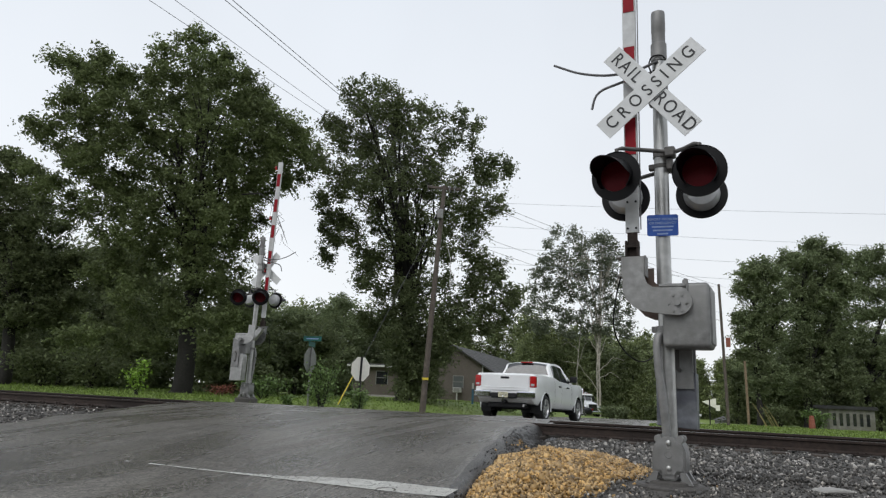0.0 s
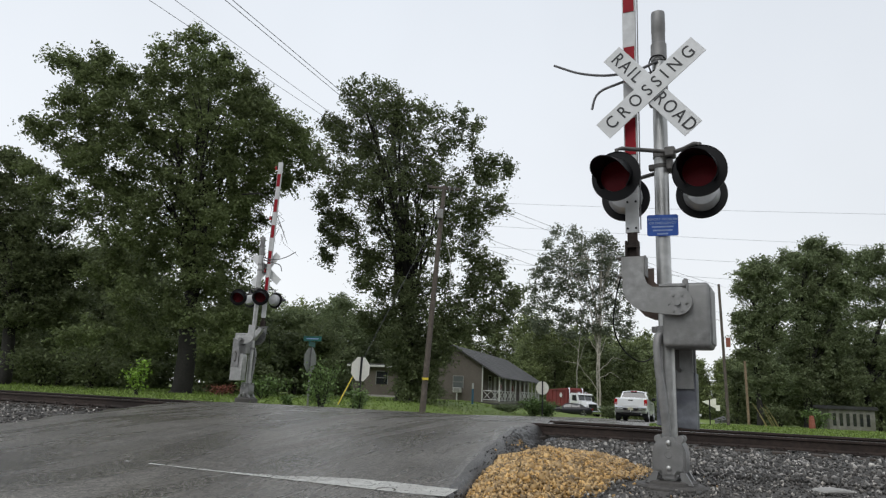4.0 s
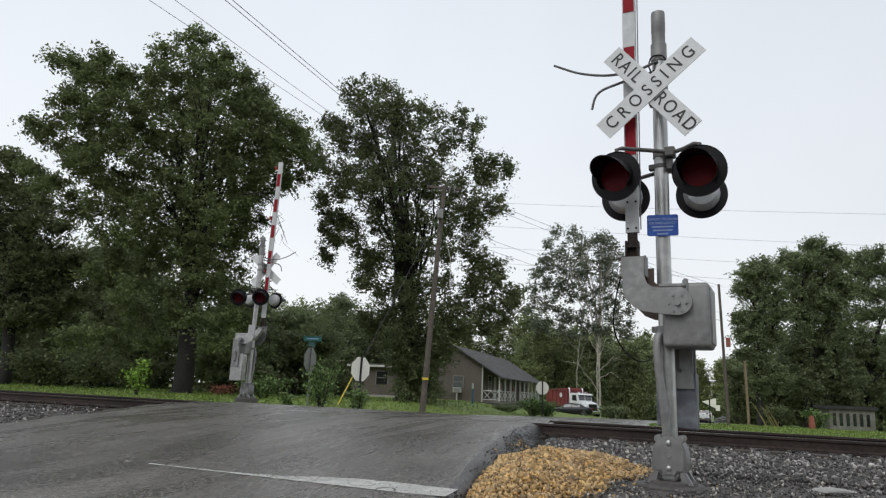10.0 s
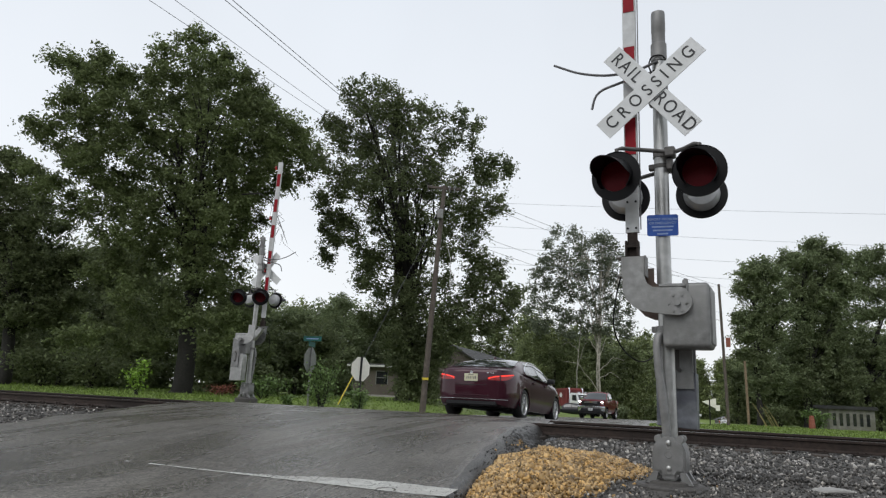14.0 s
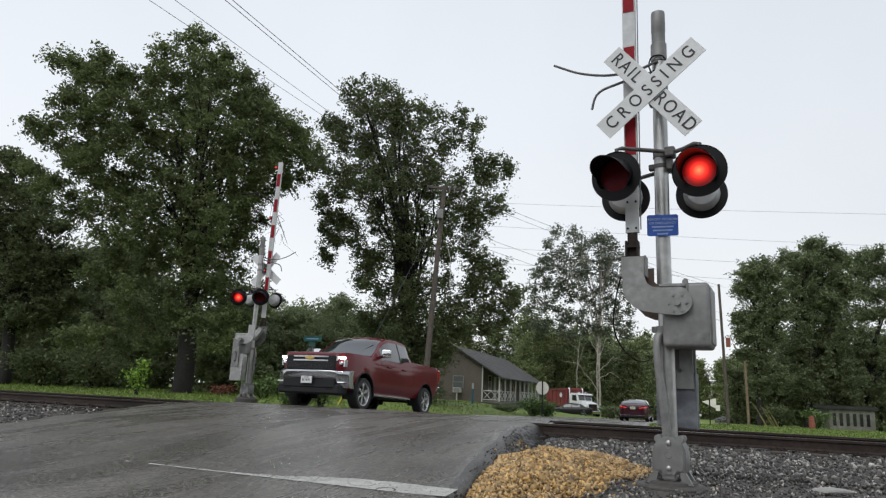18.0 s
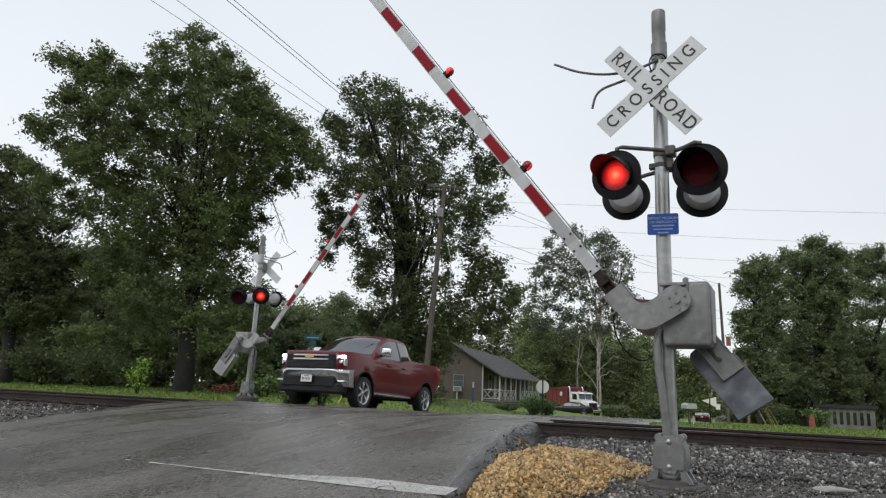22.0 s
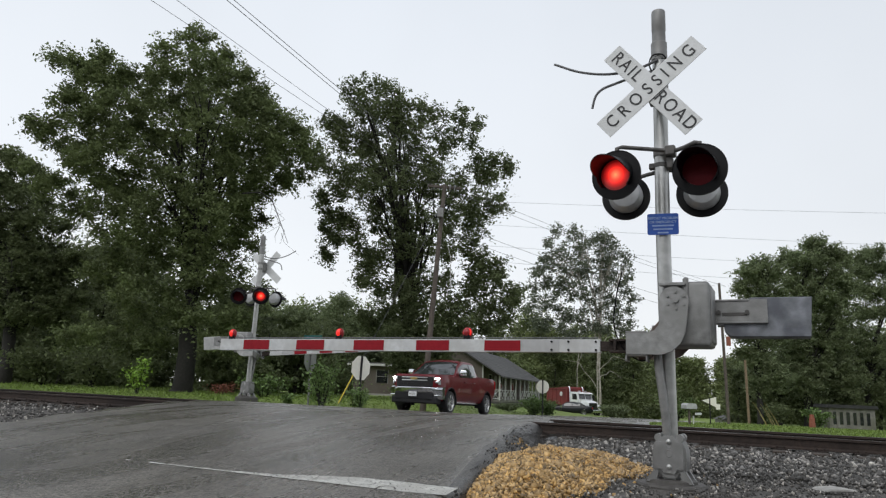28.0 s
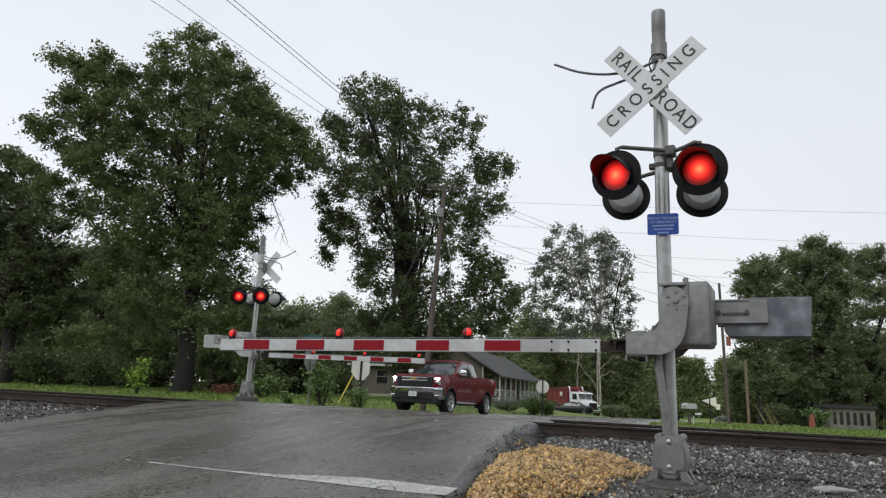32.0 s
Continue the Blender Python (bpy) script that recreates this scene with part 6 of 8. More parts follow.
def sedan():
    car = tagged(empty("sedan"), "dark maroon four-door sedan with lit tail lamps on the wet road", "car")
    top = ((-2.44, 0.78), (-2.425, 0.94), (-2.36, 0.995), (-1.9, 1.025), (-1.2, 0.995), (0.0, 0.965), (0.9, 0.95), (1.3, 0.93), (1.9, 0.85), (2.22, 0.74), (2.36, 0.58), (2.39, 0.50))
    low = ((-2.44, 0.43), (-2.42, 0.35), (-2.36, 0.275), (-2.25, 0.235), (-1.9, 0.215), (1.8, 0.20), (2.3, 0.22), (2.39, 0.32))
    half = ((-2.44, 0.36), (-2.425, 0.50), (-2.39, 0.63), (-2.31, 0.755), (-2.18, 0.84), (-1.95, 0.897), (-1.4, 0.925), (0, 0.915), (1.4, 0.92), (1.75, 0.895), (1.98, 0.83), (2.18, 0.70), (2.32, 0.49), (2.39, 0.25))
    wheels = ((-1.3875, 0.33), (1.3875, 0.33))
    part("body", body_shell(top, low, half, wheels, 0.375), MAROON, car, "glossy dark maroon body", True)
    roof = ((-1.98, 1.04), (-1.6, 1.175), (-1.1, 1.315), (-0.55, 1.395), (-0.1, 1.408), (0.35, 1.362), (0.8, 1.175), (1.22, 0.955))
    belt = ((-1.98, 1.015), (-1.2, 0.99), (0, 0.955), (1.22, 0.935))
    cabin(car, roof, belt, ((-1.98, 0.80), (-1.2, 0.865), (0, 0.875), (1.22, 0.84)), ((-1.98, 0.70), (-0.8, 0.60), (0, 0.62), (1.22, 0.72)), MAROON,
          ((-1.14, -0.92, 0.12, 0.62), (-0.90, -0.12, 0.06, 0.90), (-0.06, 0.82, 0.06, 0.88)), ((-1.82, -0.92, 0.05), (0.42, 1.14, 0.05)), pillars=((-0.92, -0.90, 0.10, 0.75), (-0.12, -0.06, 0.06, 0.89)))
    for s in (1, -1):
        bm = bmesh.new()
        tube(bm, [(-1.27, s * 0.846, 1.07), (-1.25, s * 0.855, 1.04), (-1.2, s * 0.868, 1.02), (-1.1, s * 0.876, 1.005), (-0.6, s * 0.884, 0.985), (0.2, s * 0.884, 0.965), (0.88, s * 0.868, 0.955)], 0.011, seg=6)
        line = ((-1.27, 0.846, 1.065), (-1.15, 0.802, 1.16), (-0.9, 0.746, 1.262), (-0.55, 0.706, 1.338), (-0.1, 0.70, 1.35), (0.3, 0.72, 1.303), (0.6, 0.768, 1.192), (0.88, 0.868, 0.955))
        tube(bm, [(x, s * curve([(p[0], p[1]) for p in line], x), curve([(p[0], p[2]) for p in line], x)) for x in np.linspace(-1.27, 0.88, 32)], 0.010, seg=6)
        part("window_trim", bm, CHROME, car, "chrome window surround", True)
        for x in (-0.72, 0.30):
            bm = bmesh.new()
            box(bm, x - 0.11, x + 0.11, s * 0.925 - 0.018, s * 0.925 + 0.018, 0.83, 0.865, 0.014, seg=2)
            part("door_handle", bm, MAROON, car, smooth=True)
            simple(car, "handle_cup", PLASTIC, (x - 0.08, x + 0.05, s * 0.916 - 0.008, s * 0.916 + 0.008, 0.815, 0.872), bevel=0.007)
        def skin(x, z, off):
            zt, zb = curve(top, x), curve(low, x)
            f = (z - zb) / (zt - zb)
            return x, s * (curve(half, x) * (1 - 0.10 * (1 - min(1, f / 0.35)) ** 2 - 0.10 * max(0, (f - 0.62) / 0.38) ** 2.2) + off), z
        for name, mat, xs, upper, lower, off, text in (
                ("tail_lamp", TAIL_DIM, (-2.372, -2.35, -2.32, -2.28, -2.22, -2.15, -2.08, -2.01), ((-2.38, 0.885), (-2.2, 0.915), (-2.0, 0.93)), ((-2.38, 0.765), (-2.27, 0.795), (-2.1, 0.88), (-2.0, 0.927)), 0.004, "red wraparound tail lamp"),
                ("lit_strip", TAIL_LIT, (-2.370, -2.35, -2.32, -2.28, -2.22, -2.15, -2.08, -2.04), ((-2.38, 0.88), (-2.2, 0.91), (-2.03, 0.924)), ((-2.38, 0.85), (-2.2, 0.885), (-2.03, 0.918)), 0.008, "bright red light strip"),
                ("tail_lamp", TAIL_DIM, (-2.436, -2.43, -2.42, -2.405, -2.385), ((-2.44, 0.80), (-2.425, 0.855), (-2.38, 0.88)), ((-2.44, 0.77), (-2.38, 0.77)), 0.004, "red inner tail lamp"),
                ("lit_strip", TAIL_LIT, (-2.435, -2.43, -2.42, -2.405, -2.387), ((-2.44, 0.80), (-2.425, 0.852), (-2.38, 0.877)), ((-2.44, 0.77), (-2.425, 0.825), (-2.38, 0.853)), 0.009, "bright red light strip")):
            bm, _ = grid_mesh([[skin(x, curve(lower, x) + (curve(upper, x) - curve(lower, x)) * k / 4, off) for k in range(5)] for x in xs])
            part(name, bm, mat, car, text, True)
        bm = bmesh.new()
        tube(bm, [skin(x, 0.365 + 0.02 * (x + 2.42), 0.004) for x in (-2.42, -2.41, -2.40, -2.38, -2.34, -2.29, -2.24)], 0.007, seg=6)
        part("bumper_trim", bm, CHROME, car)
        bm, _ = grid_mesh([[skin(x, a + (b - a) * k / 3, 0.004) for k in range(4)] for x, a, b in ((1.82, 0.74, 0.755), (1.92, 0.70, 0.765), (2.02, 0.665, 0.755), (2.12, 0.645, 0.73), (2.2, 0.635, 0.69), (2.26, 0.63, 0.65))])
        part("headlamp", bm, CLEAR, car, smooth=True)
        for wx, wz in wheels:
            arch_lip(car, wx, wz, s * (curve(half, wx) - 0.012), 0.372, MAROON, 0.016)
    for x in (-0.90, -0.08, 0.93):
        side_seam(car, x, top, low, half, 0.12, 0.98, 0.90)
    bm = bmesh.new()
    rod(bm, (-2.05, 0.15, 0.25), (-2.05, 0.50, 0.25), 0.055, seg=18)
    part("silencer", bm, PLASTIC, car, smooth=True)
    simple(car, "diffuser", PLASTIC, (-2.412, -2.25, -0.58, 0.58, 0.225, 0.345), label="black rear diffuser", bevel=0.03)
    bm = bmesh.new()
    tube(bm, [(-2.447 + 0.06 * abs(y) ** 2.5, y, 0.365) for y in np.linspace(-0.5, 0.5, 13)], 0.007, seg=6)
    part("bumper_trim", bm, CHROME, car, smooth=True)
    simple(car, "bumper_strip", MAROON, (-2.452, -2.42, -0.40, 0.40, 0.43, 0.45), bevel=0.008)
    for k in range(3):
        simple(car, "model_bar", CHROME, (-2.432 + 0.006 * k, -2.40, -0.40 - 0.06 * k, -0.36 - 0.06 * k, 0.908, 0.932), bevel=0.004)
    bm = bmesh.new()
    tube(bm, [(-2.443, y, 0.66 + 0.06 * abs(y) ** 2 + 0.3 * max(0, abs(y) - 0.5) ** 1.2) for y in np.linspace(-0.36, 0.36, 9)], 0.005, seg=5)
    part("boot_gap", bm, PLASTIC, car)
    bm = bmesh.new()
    tube(bm, [(-2.385 + 0.16 * abs(y) ** 2.5, y, 0.998 - 0.02 * abs(y) ** 2) for y in np.linspace(-0.70, 0.70, 15)], 0.014, seg=8)
    part("boot_lip", bm, MAROON, car, smooth=True)
    plate(car, -2.448, 0.82, -1)
    bm = bmesh.new()
    lathe(bm, ((0.024, -0.004), (0.024, 0.006), (0.034, 0.008), (0.036, 0.0), (0.030, -0.006)), 18, Matrix.Translation((-2.436, 0, 0.935)) @ Matrix.Rotation(radians(-90), 4, "Y"))
    box(bm, -2.442, -2.43, -0.005, 0.005, 0.915, 0.955)
    part("badge", bm, CHROME, car, "round chrome badge")
    bm = bmesh.new()
    slab(bm, ((-0.96, 1.345), (-0.78, 1.375), (-0.90, 1.42), (-0.94, 1.423)), -0.014, 0.014)
    part("roof_fin", bm, MAROON, car)
    simple(car, "grille", PLASTIC, (2.30, 2.40, -0.45, 0.45, 0.36, 0.58), bevel=0.02)
    simple(car, "underbody", PLASTIC, (-1.9, 2.2, -0.68, 0.68, 0.19, 0.3), bevel=0.02)
    mirrors(car, 0.72, 0.86, 1.0, PLASTIC, 0.18, 0.12)
    ws = [wheel(car, x, s * 0.80, 0.33, 0.33, 0.22, 10, ALLOY, True, 0.020) for x in (-1.3875, 1.3875) for s in (1, -1)]
    return car, ws, 0.33


def pickup(paint, label, rear_view, lamps, tall=1.0):
    """A four-door pickup truck."""
    car = tagged(empty("pickup_truck"), label, "pickup truck")
    top = ((-2.86, 1.05), (-2.84, 1.36), (-2.78, 1.385), (-0.95, 1.375), (0.0, 1.29), (1.20, 1.27), (1.35, 1.275), (2.1, 1.285), (2.55, 1.275), (2.70, 1.262), (2.78, 1.235), (2.82, 1.10), (2.84, 0.80))
    low = ((-2.86, 0.62), (-2.6, 0.50), (-1.0, 0.42), (1.2, 0.40), (2.4, 0.42), (2.84, 0.46))
    half = ((-2.86, 0.955), (-2.7, 0.985), (-1.87, 1.005), (0, 0.985), (1.87, 1.01), (2.35, 0.985), (2.55, 0.94), (2.68, 0.87), (2.78, 0.77), (2.84, 0.66))
    wheels = ((-1.86, 0.40), (1.86, 0.40))
    part("body", body_shell(top, low, half, wheels, 0.49, 0.945, crown=0.015), paint, car, "body", True)
    roof = ((-1.03, 1.36), (-0.99, 1.50), (-0.86, 1.80), (-0.62, 1.895), (-0.1, 1.925), (0.30, 1.90), (0.62, 1.80), (1.0, 1.55), (1.42, 1.275))
    belt = ((-1.03, 1.30), (0, 1.265), (1.42, 1.255))
    cabin(car, roof, belt, ((-1.03, 0.90), (0, 0.945), (1.42, 0.90)), ((-1.03, 0.74), (0, 0.72), (1.42, 0.80)), paint,
          ((-0.80, -0.20, 0.05, 0.88), (-0.12, 0.92, 0.05, 0.86)), ((-1.0, -0.80, 0.07), (0.60, 1.34, 0.05)), pillars=((-0.20, -0.12, 0.05, 0.87),))
    for s in (1, -1):
        for x in (-0.36, 0.55):
            bm = bmesh.new()
            box(bm, x - 0.12, x + 0.12, s * 0.995 - 0.02, s * 0.995 + 0.02, 1.10, 1.145, 0.014, seg=2)
            part("door_handle", bm, PLASTIC if rear_view else paint, car, smooth=True)
        simple(car, "side_step", CHROME if not rear_view else PLASTIC, (-0.95, 1.25, s * 0.90 - 0.07, s * 0.90 + 0.07, 0.37, 0.41), bevel=0.015)
        z0, z1 = 0.98, 1.32
        simple(car, "tail_lamp", TAIL_RED, (-2.885, -2.74, s * 0.80 if s > 0 else -0.985, 0.985 if s > 0 else -0.80, z0, z1), label="tall red tail lamp", bevel=0.02)
        simple(car, "reversing_lens", CLEAR, (-2.892, -2.87, s * 0.84 if s > 0 else -0.95, 0.95 if s > 0 else -0.84, 1.02, 1.09), bevel=0.006)
        simple(car, "rear_bumper", CHROME, (-2.99, -2.82, s * 0.42 if s > 0 else -0.97, 0.97 if s > 0 else -0.42, 0.66, 0.85), label="chrome bumper end", bevel=0.03)
        bm = bmesh.new()
        slab(bm, ((2.40, 0.93), (2.755, 0.90), (2.755, 1.12), (2.71, 1.195), (2.32, 1.20)), -0.11, 0.11, Matrix.Translation((0.0, s * 0.83, 0)) @ Matrix.Rotation(radians(-12 * s), 4, "Z"))
        part("headlamp", bm, PLASTIC, car, "dark headlamp housing")
        simple(car, "projector_lamp", HEAD_LIT if lamps else CLEAR, (2.66, 2.785, s * 0.83 - 0.075, s * 0.83 + 0.07, 1.115, 1.172), bevel=0.02, label="small lit projector lamp" if lamps else "")
        simple(car, "daytime_lamp", CLEAR, (2.62, 2.745, s * 0.89 - 0.022, s * 0.89 + 0.022, 0.945, 1.10), bevel=0.008)
        simple(car, "lamp_chrome", CLEAR, (2.66, 2.775, s * 0.79 - 0.06, s * 0.79 + 0.06, 0.99, 1.06), bevel=0.01)
        simple(car, "tow_hook_slot", BLACK, (2.83, 2.862, s * 0.60 - 0.10, s * 0.60 + 0.10, 0.40, 0.48), bevel=0.01)
        for wx, wz in wheels:
            arch_lip(car, wx, wz, s * (curve(half, wx) - 0.008), 0.487, paint if rear_view else PLASTIC, 0.02)
    for x in (-0.93, -0.14, 1.0):
        side_seam(car, x, top, low, half, 0.12, 0.98, 0.945)
    simple(car, "tailgate", paint, (-2.885, -2.80, -0.79, 0.79, 0.86, 1.365), bevel=0.025)
    simple(car, "tailgate_handle", PLASTIC, (-2.90, -2.87, -0.14, 0.14, 1.225, 1.29), label="black handle", bevel=0.012)
    simple(car, "tailgate_crease", paint, (-2.897, -2.88, -0.70, 0.70, 0.955, 0.985), bevel=0.008)
    simple(car, "bumper_step", PLASTIC, (-3.0, -2.82, -0.42, 0.42, 0.64, 0.80), label="black bumper step", bevel=0.03)
    plate(car, -3.008, 0.74, -1)
    simple(car, "tow_hitch", PLASTIC, (-3.0, -2.7, -0.05, 0.05, 0.50, 0.60), bevel=0.01)
    bm = bmesh.new()
    rod(bm, (-3.02, 0, 0.56), (-3.02, 0, 0.66), 0.025, seg=10)
    lathe(bm, ((0, 0.72), (0.025, 0.71), (0.033, 0.685), (0.025, 0.66), (0, 0.65)), 12, Matrix.Translation((-3.02, 0, 0)))
    part("tow_ball", bm, CHROME, car)
    bm = bmesh.new()
    tube(bm, [(-2.7, -0.62, 0.45), (-2.95, -0.64, 0.44)], 0.04, seg=10)
    part("exhaust_pipe", bm, CHROME, car)
    simple(car, "high_brake_light", TAIL_RED, (-0.95, -0.83, -0.20, 0.20, 1.845, 1.885), bevel=0.012)
    simple(car, "bed_liner", PLASTIC, (-2.74, -1.06, -0.78, 0.78, 1.392, 1.400), label="black bed cover", bevel=0)
    simple(car, "rear_axle", PLASTIC, (-1.95, -1.77, -0.8, 0.8, 0.32, 0.48), bevel=0.03)
    simple(car, "underbody", PLASTIC, (-2.7, 2.6, -0.62, 0.62, 0.36, 0.52), bevel=0.03)
    # front end
    simple(car, "grille", PLASTIC, (2.70, 2.858, -0.70, 0.70, 0.86, 1.19), label="black mesh grille", bevel=0.02)
    for k in range(5):
        simple(car, "grille_slat", GRILLE, (2.85, 2.866, -0.66, 0.66, 0.89 + 0.03 * k, 0.905 + 0.03 * k), bevel=0)
    for z, h in ((1.160, 0.020), (1.07, 0.022)):
        rows = [[(2.89 - 0.13 * abs(y / 0.8) ** 3 - (0.03 if dz else 0), y, z + h * kz) for kz, dz in ((-1, 1), (-0.7, 0), (0.7, 0), (1, 1))] for y in np.linspace(-0.74, 0.74, 21)]
        bm, _ = grid_mesh(rows)
        part("grille_bar", bm, ALLOY, car, "bright grille bar", True)
    for s in (1, -1):
        simple(car, "grille_bar_end", CHROME, (2.74, 2.82, s * 0.72 - 0.03, s * 0.72 + 0.03, 1.065, 1.18), bevel=0.01)
    bm = bmesh.new()
    slab(bm, ((-0.13, 1.10), (-0.05, 1.10), (-0.04, 1.08), (0.04, 1.08), (0.05, 1.10), (0.13, 1.10), (0.12, 1.15), (0.05, 1.15), (0.04, 1.165), (-0.04, 1.165), (-0.05, 1.15), (-0.12, 1.15)), -0.015, 0.015, Matrix.Translation((2.90, 0, 0)) @ Matrix.Rotation(radians(90), 4, "Z"))
    part("grille_badge", bm, GOLD, car, "gold badge shape")
    rows = []
    for y in np.linspace(-1.0, 1.0, 41):
        k = min(1.0, max(0.0, (abs(y) - 0.66) / 0.12))
        foot = 0.655 - 0.185 * k
        rows.append([(2.955 - dx - 0.30 * abs(y) ** 3.2, y, foot + (0.872 - foot) * f) for f, dx in ((0, 0.075), (0.10, 0.045), (0.35, 0.022), (0.62, 0.004), (0.78, 0.0), (0.86, 0.006), (0.93, 0.03), (1.0, 0.10))])
    bm, g = grid_mesh(rows)
    r = bmesh.ops.extrude_face_region(bm, geom=bm.faces[:])
    bmesh.ops.translate(bm, verts=[v for v in r["geom"] if isinstance(v, bmesh.types.BMVert)], vec=(-0.2, 0, 0))
    bmesh.ops.recalc_face_normals(bm, faces=bm.faces)
    part("front_bumper", bm, BUMPER, car, "chrome front bumper", True)
    simple(car, "lower_intake", PLASTIC, (2.70, 2.88, -0.74, 0.74, 0.44, 0.68), label="black lower intake", bevel=0.03)
    for s in (1, -1):
        simple(car, "bumper_blade", CHROME, (2.66, 2.80, s * 0.86 - 0.10, s * 0.86 + 0.10, 0.565, 0.60), label="bright bumper blade", bevel=0.012)
    simple(car, "lower_valance", PLASTIC, (2.45, 2.86, -0.88, 0.88, 0.31, 0.54), label="black lower valance", bevel=0.04)
    plate(car, 2.955, 0.62, 1, WHITE_PLATE)
    for y in (-0.35, 0.30):
        bm = bmesh.new()
        tube(bm, [(1.36, y, 1.30), (1.12, y + 0.12, 1.475), (0.86, y + 0.30, 1.655)], 0.012, seg=5)
        part("wiper", bm, BLACK, car)
    mirrors(car, 0.95, 0.95, 1.43, PLASTIC if rear_view else CHROME, 0.24, 0.2)
    for ob in car.children:
        ob.matrix_basis = Matrix.Diagonal((1, 1, tall, 1)) @ ob.matrix_basis
    ws = [wheel(car, x, s * 0.87, 0.40, 0.40, 0.27, 6 if not rear_view else 5, ALLOY, True) for x in (-1.86, 1.86) for s in (1, -1)]
    return car, ws, 0.40


maroon_sedan = sedan()
red_pickup = pickup(RED_PAINT, "deep red four-door pickup with lit headlamps and chrome grille", False, True, 1.05)
white_pickup = pickup(WHITE_PAINT, "white four-door pickup driving away on the wet road", True, False)


# ---- house and yard ----
def build_house():
    turn = radians(73.87)
    m = Matrix.Translation((3.6, 56.98, -0.30)) @ Matrix.Rotation(turn, 4, "Z")
    house = tagged(empty("house", m), "single-storey tan house with grey shingle roof and white porch", "house")
    L, W, H, rise, deep = 23.3, 5.07, 2.88, 1.51, 1.35
    pitch = rise / (W / 2)
    bm = bmesh.new()
    out = [(0, 0), (0, W), (L, W), (L, 0)]
    a = [bm.verts.new((x, y, 0)) for x, y in out]
    b = [bm.verts.new((x, y, H)) for x, y in out]
    for i in range(4):
        j = (i + 1) % 4
        bm.faces.new((a[j], a[i], b[i], b[j]))
    for x, k in ((0, (0, 1)), (L, (3, 2))):
        bm.faces.new((b[k[0]], b[k[1]], bm.verts.new((x, W / 2, H + rise))))
    bmesh.ops.recalc_face_normals(bm, faces=bm.faces)
    part("wall", bm, SIDING, house, "tan lap siding")
    simple(house, "foundation", CONCRETE, (0.05, L, -deep, W - 0.05, -2.2, -0.02))
    for k in range(int((H + rise) / 0.2)):
        z = k * 0.2
        inset = max(0.0, (z + 0.2 - H) / pitch)
        if W - 2 * inset < 0.3:
            break
        bm = bmesh.new()
        slab(bm, ((-0.006, z), (-0.024, z), (-0.008, z + 0.195), (-0.006, z + 0.195)), 0.02 + inset, W - 0.02 - inset)
        part("siding_board", bm, SIDING, house)
    # the road-side slope runs on over the porch
    for y0 in (-deep - 0.35, W + 0.35):
        bm = bmesh.new()
        drop = H - pitch * 0.35 if y0 > 0 else H + pitch * y0
        pts = [(-0.35, y0, drop), (L + 0.35, y0, drop), (L + 0.35, W / 2, H + rise), (-0.35, W / 2, H + rise)]
        lo = [bm.verts.new(p) for p in pts]
        hi = [bm.verts.new((p[0], p[1], p[2] + 0.10)) for p in pts]
        bm.faces.new(lo[::-1]), bm.faces.new(hi)
        for i in range(4):
            bm.faces.new((lo[i], lo[(i + 1) % 4], hi[(i + 1) % 4], hi[i]))
        bmesh.ops.recalc_face_normals(bm, faces=bm.faces)
        slope = part("roof", bm, SHINGLE, house, "grey shingle roof slope")
        rows = 13 if y0 < 0 else 9
        for k in range(rows):
            f0, f1 = k / rows, (k + 1.04) / rows
            bm = bmesh.new()
            ya, yb = y0 + (W / 2 - y0) * f0, y0 + (W / 2 - y0) * min(1, f1)
            za, zb = drop + (H + rise - drop) * f0 + 0.10, drop + (H + rise - drop) * min(1, f1) + 0.10
            q = [(-0.36, ya, za + 0.025), (L + 0.36, ya, za + 0.025), (L + 0.36, yb, zb + 0.006), (-0.36, yb, zb + 0.006)]
            up = [bm.verts.new(p) for p in q]
            dn = [bm.verts.new((p[0], p[1], p[2] - 0.02)) for p in q]
            bm.faces.new(up), bm.faces.new(dn[::-1])
            for i in range(4):
                bm.faces.new((up[i], dn[i], dn[(i + 1) % 4], up[(i + 1) % 4]))
            bmesh.ops.recalc_face_normals(bm, faces=bm.faces)
            part("shingle_course", bm, SHINGLE, slope)
    bm = bmesh.new()
    tube(bm, [(-0.37, -deep - 0.35, H - pitch * (deep + 0.35) + 0.04), (-0.37, W / 2, H + rise + 0.06), (-0.37, W + 0.35, H - pitch * 0.35 + 0.04)], 0.06, seg=4)
    part("barge_board", bm, SHINGLE, house)
    eave = H - pitch * deep
    simple(house, "porch_beam", WHITE_WOOD, (0.1, L, -deep - 0.05, -deep + 0.05, eave - 0.12, eave), label="white porch beam")
    simple(house, "porch_floor", WEATHERED, (0.1, L, -deep - 0.1, 0, -0.1, 0.08))
    for k in range(10):
        x = 0.25 + k * 2.5
        simple(house, "porch_post", WHITE_WOOD, (x - 0.06, x + 0.06, -deep - 0.06, -deep + 0.06, 0.08, eave - 0.1))
        if k < 9 and k != 3:
            for z in (0.16, 0.86):
                simple(house, "porch_rail", WHITE_WOOD, (x + 0.06, x + 2.44, -deep - 0.025, -deep + 0.025, z, z + 0.05), bevel=0)
            for xa, xb in ((x + 0.06, x + 1.25), (x + 1.25, x + 2.44)):
                for z0, z1 in ((0.2, 0.88), (0.88, 0.2)):
                    bm = bmesh.new()
                    rod(bm, (xa, -deep, z0), (xb, -deep, z1), 0.028, seg=4)
                    part("rail_brace", bm, WHITE_WOOD, house)
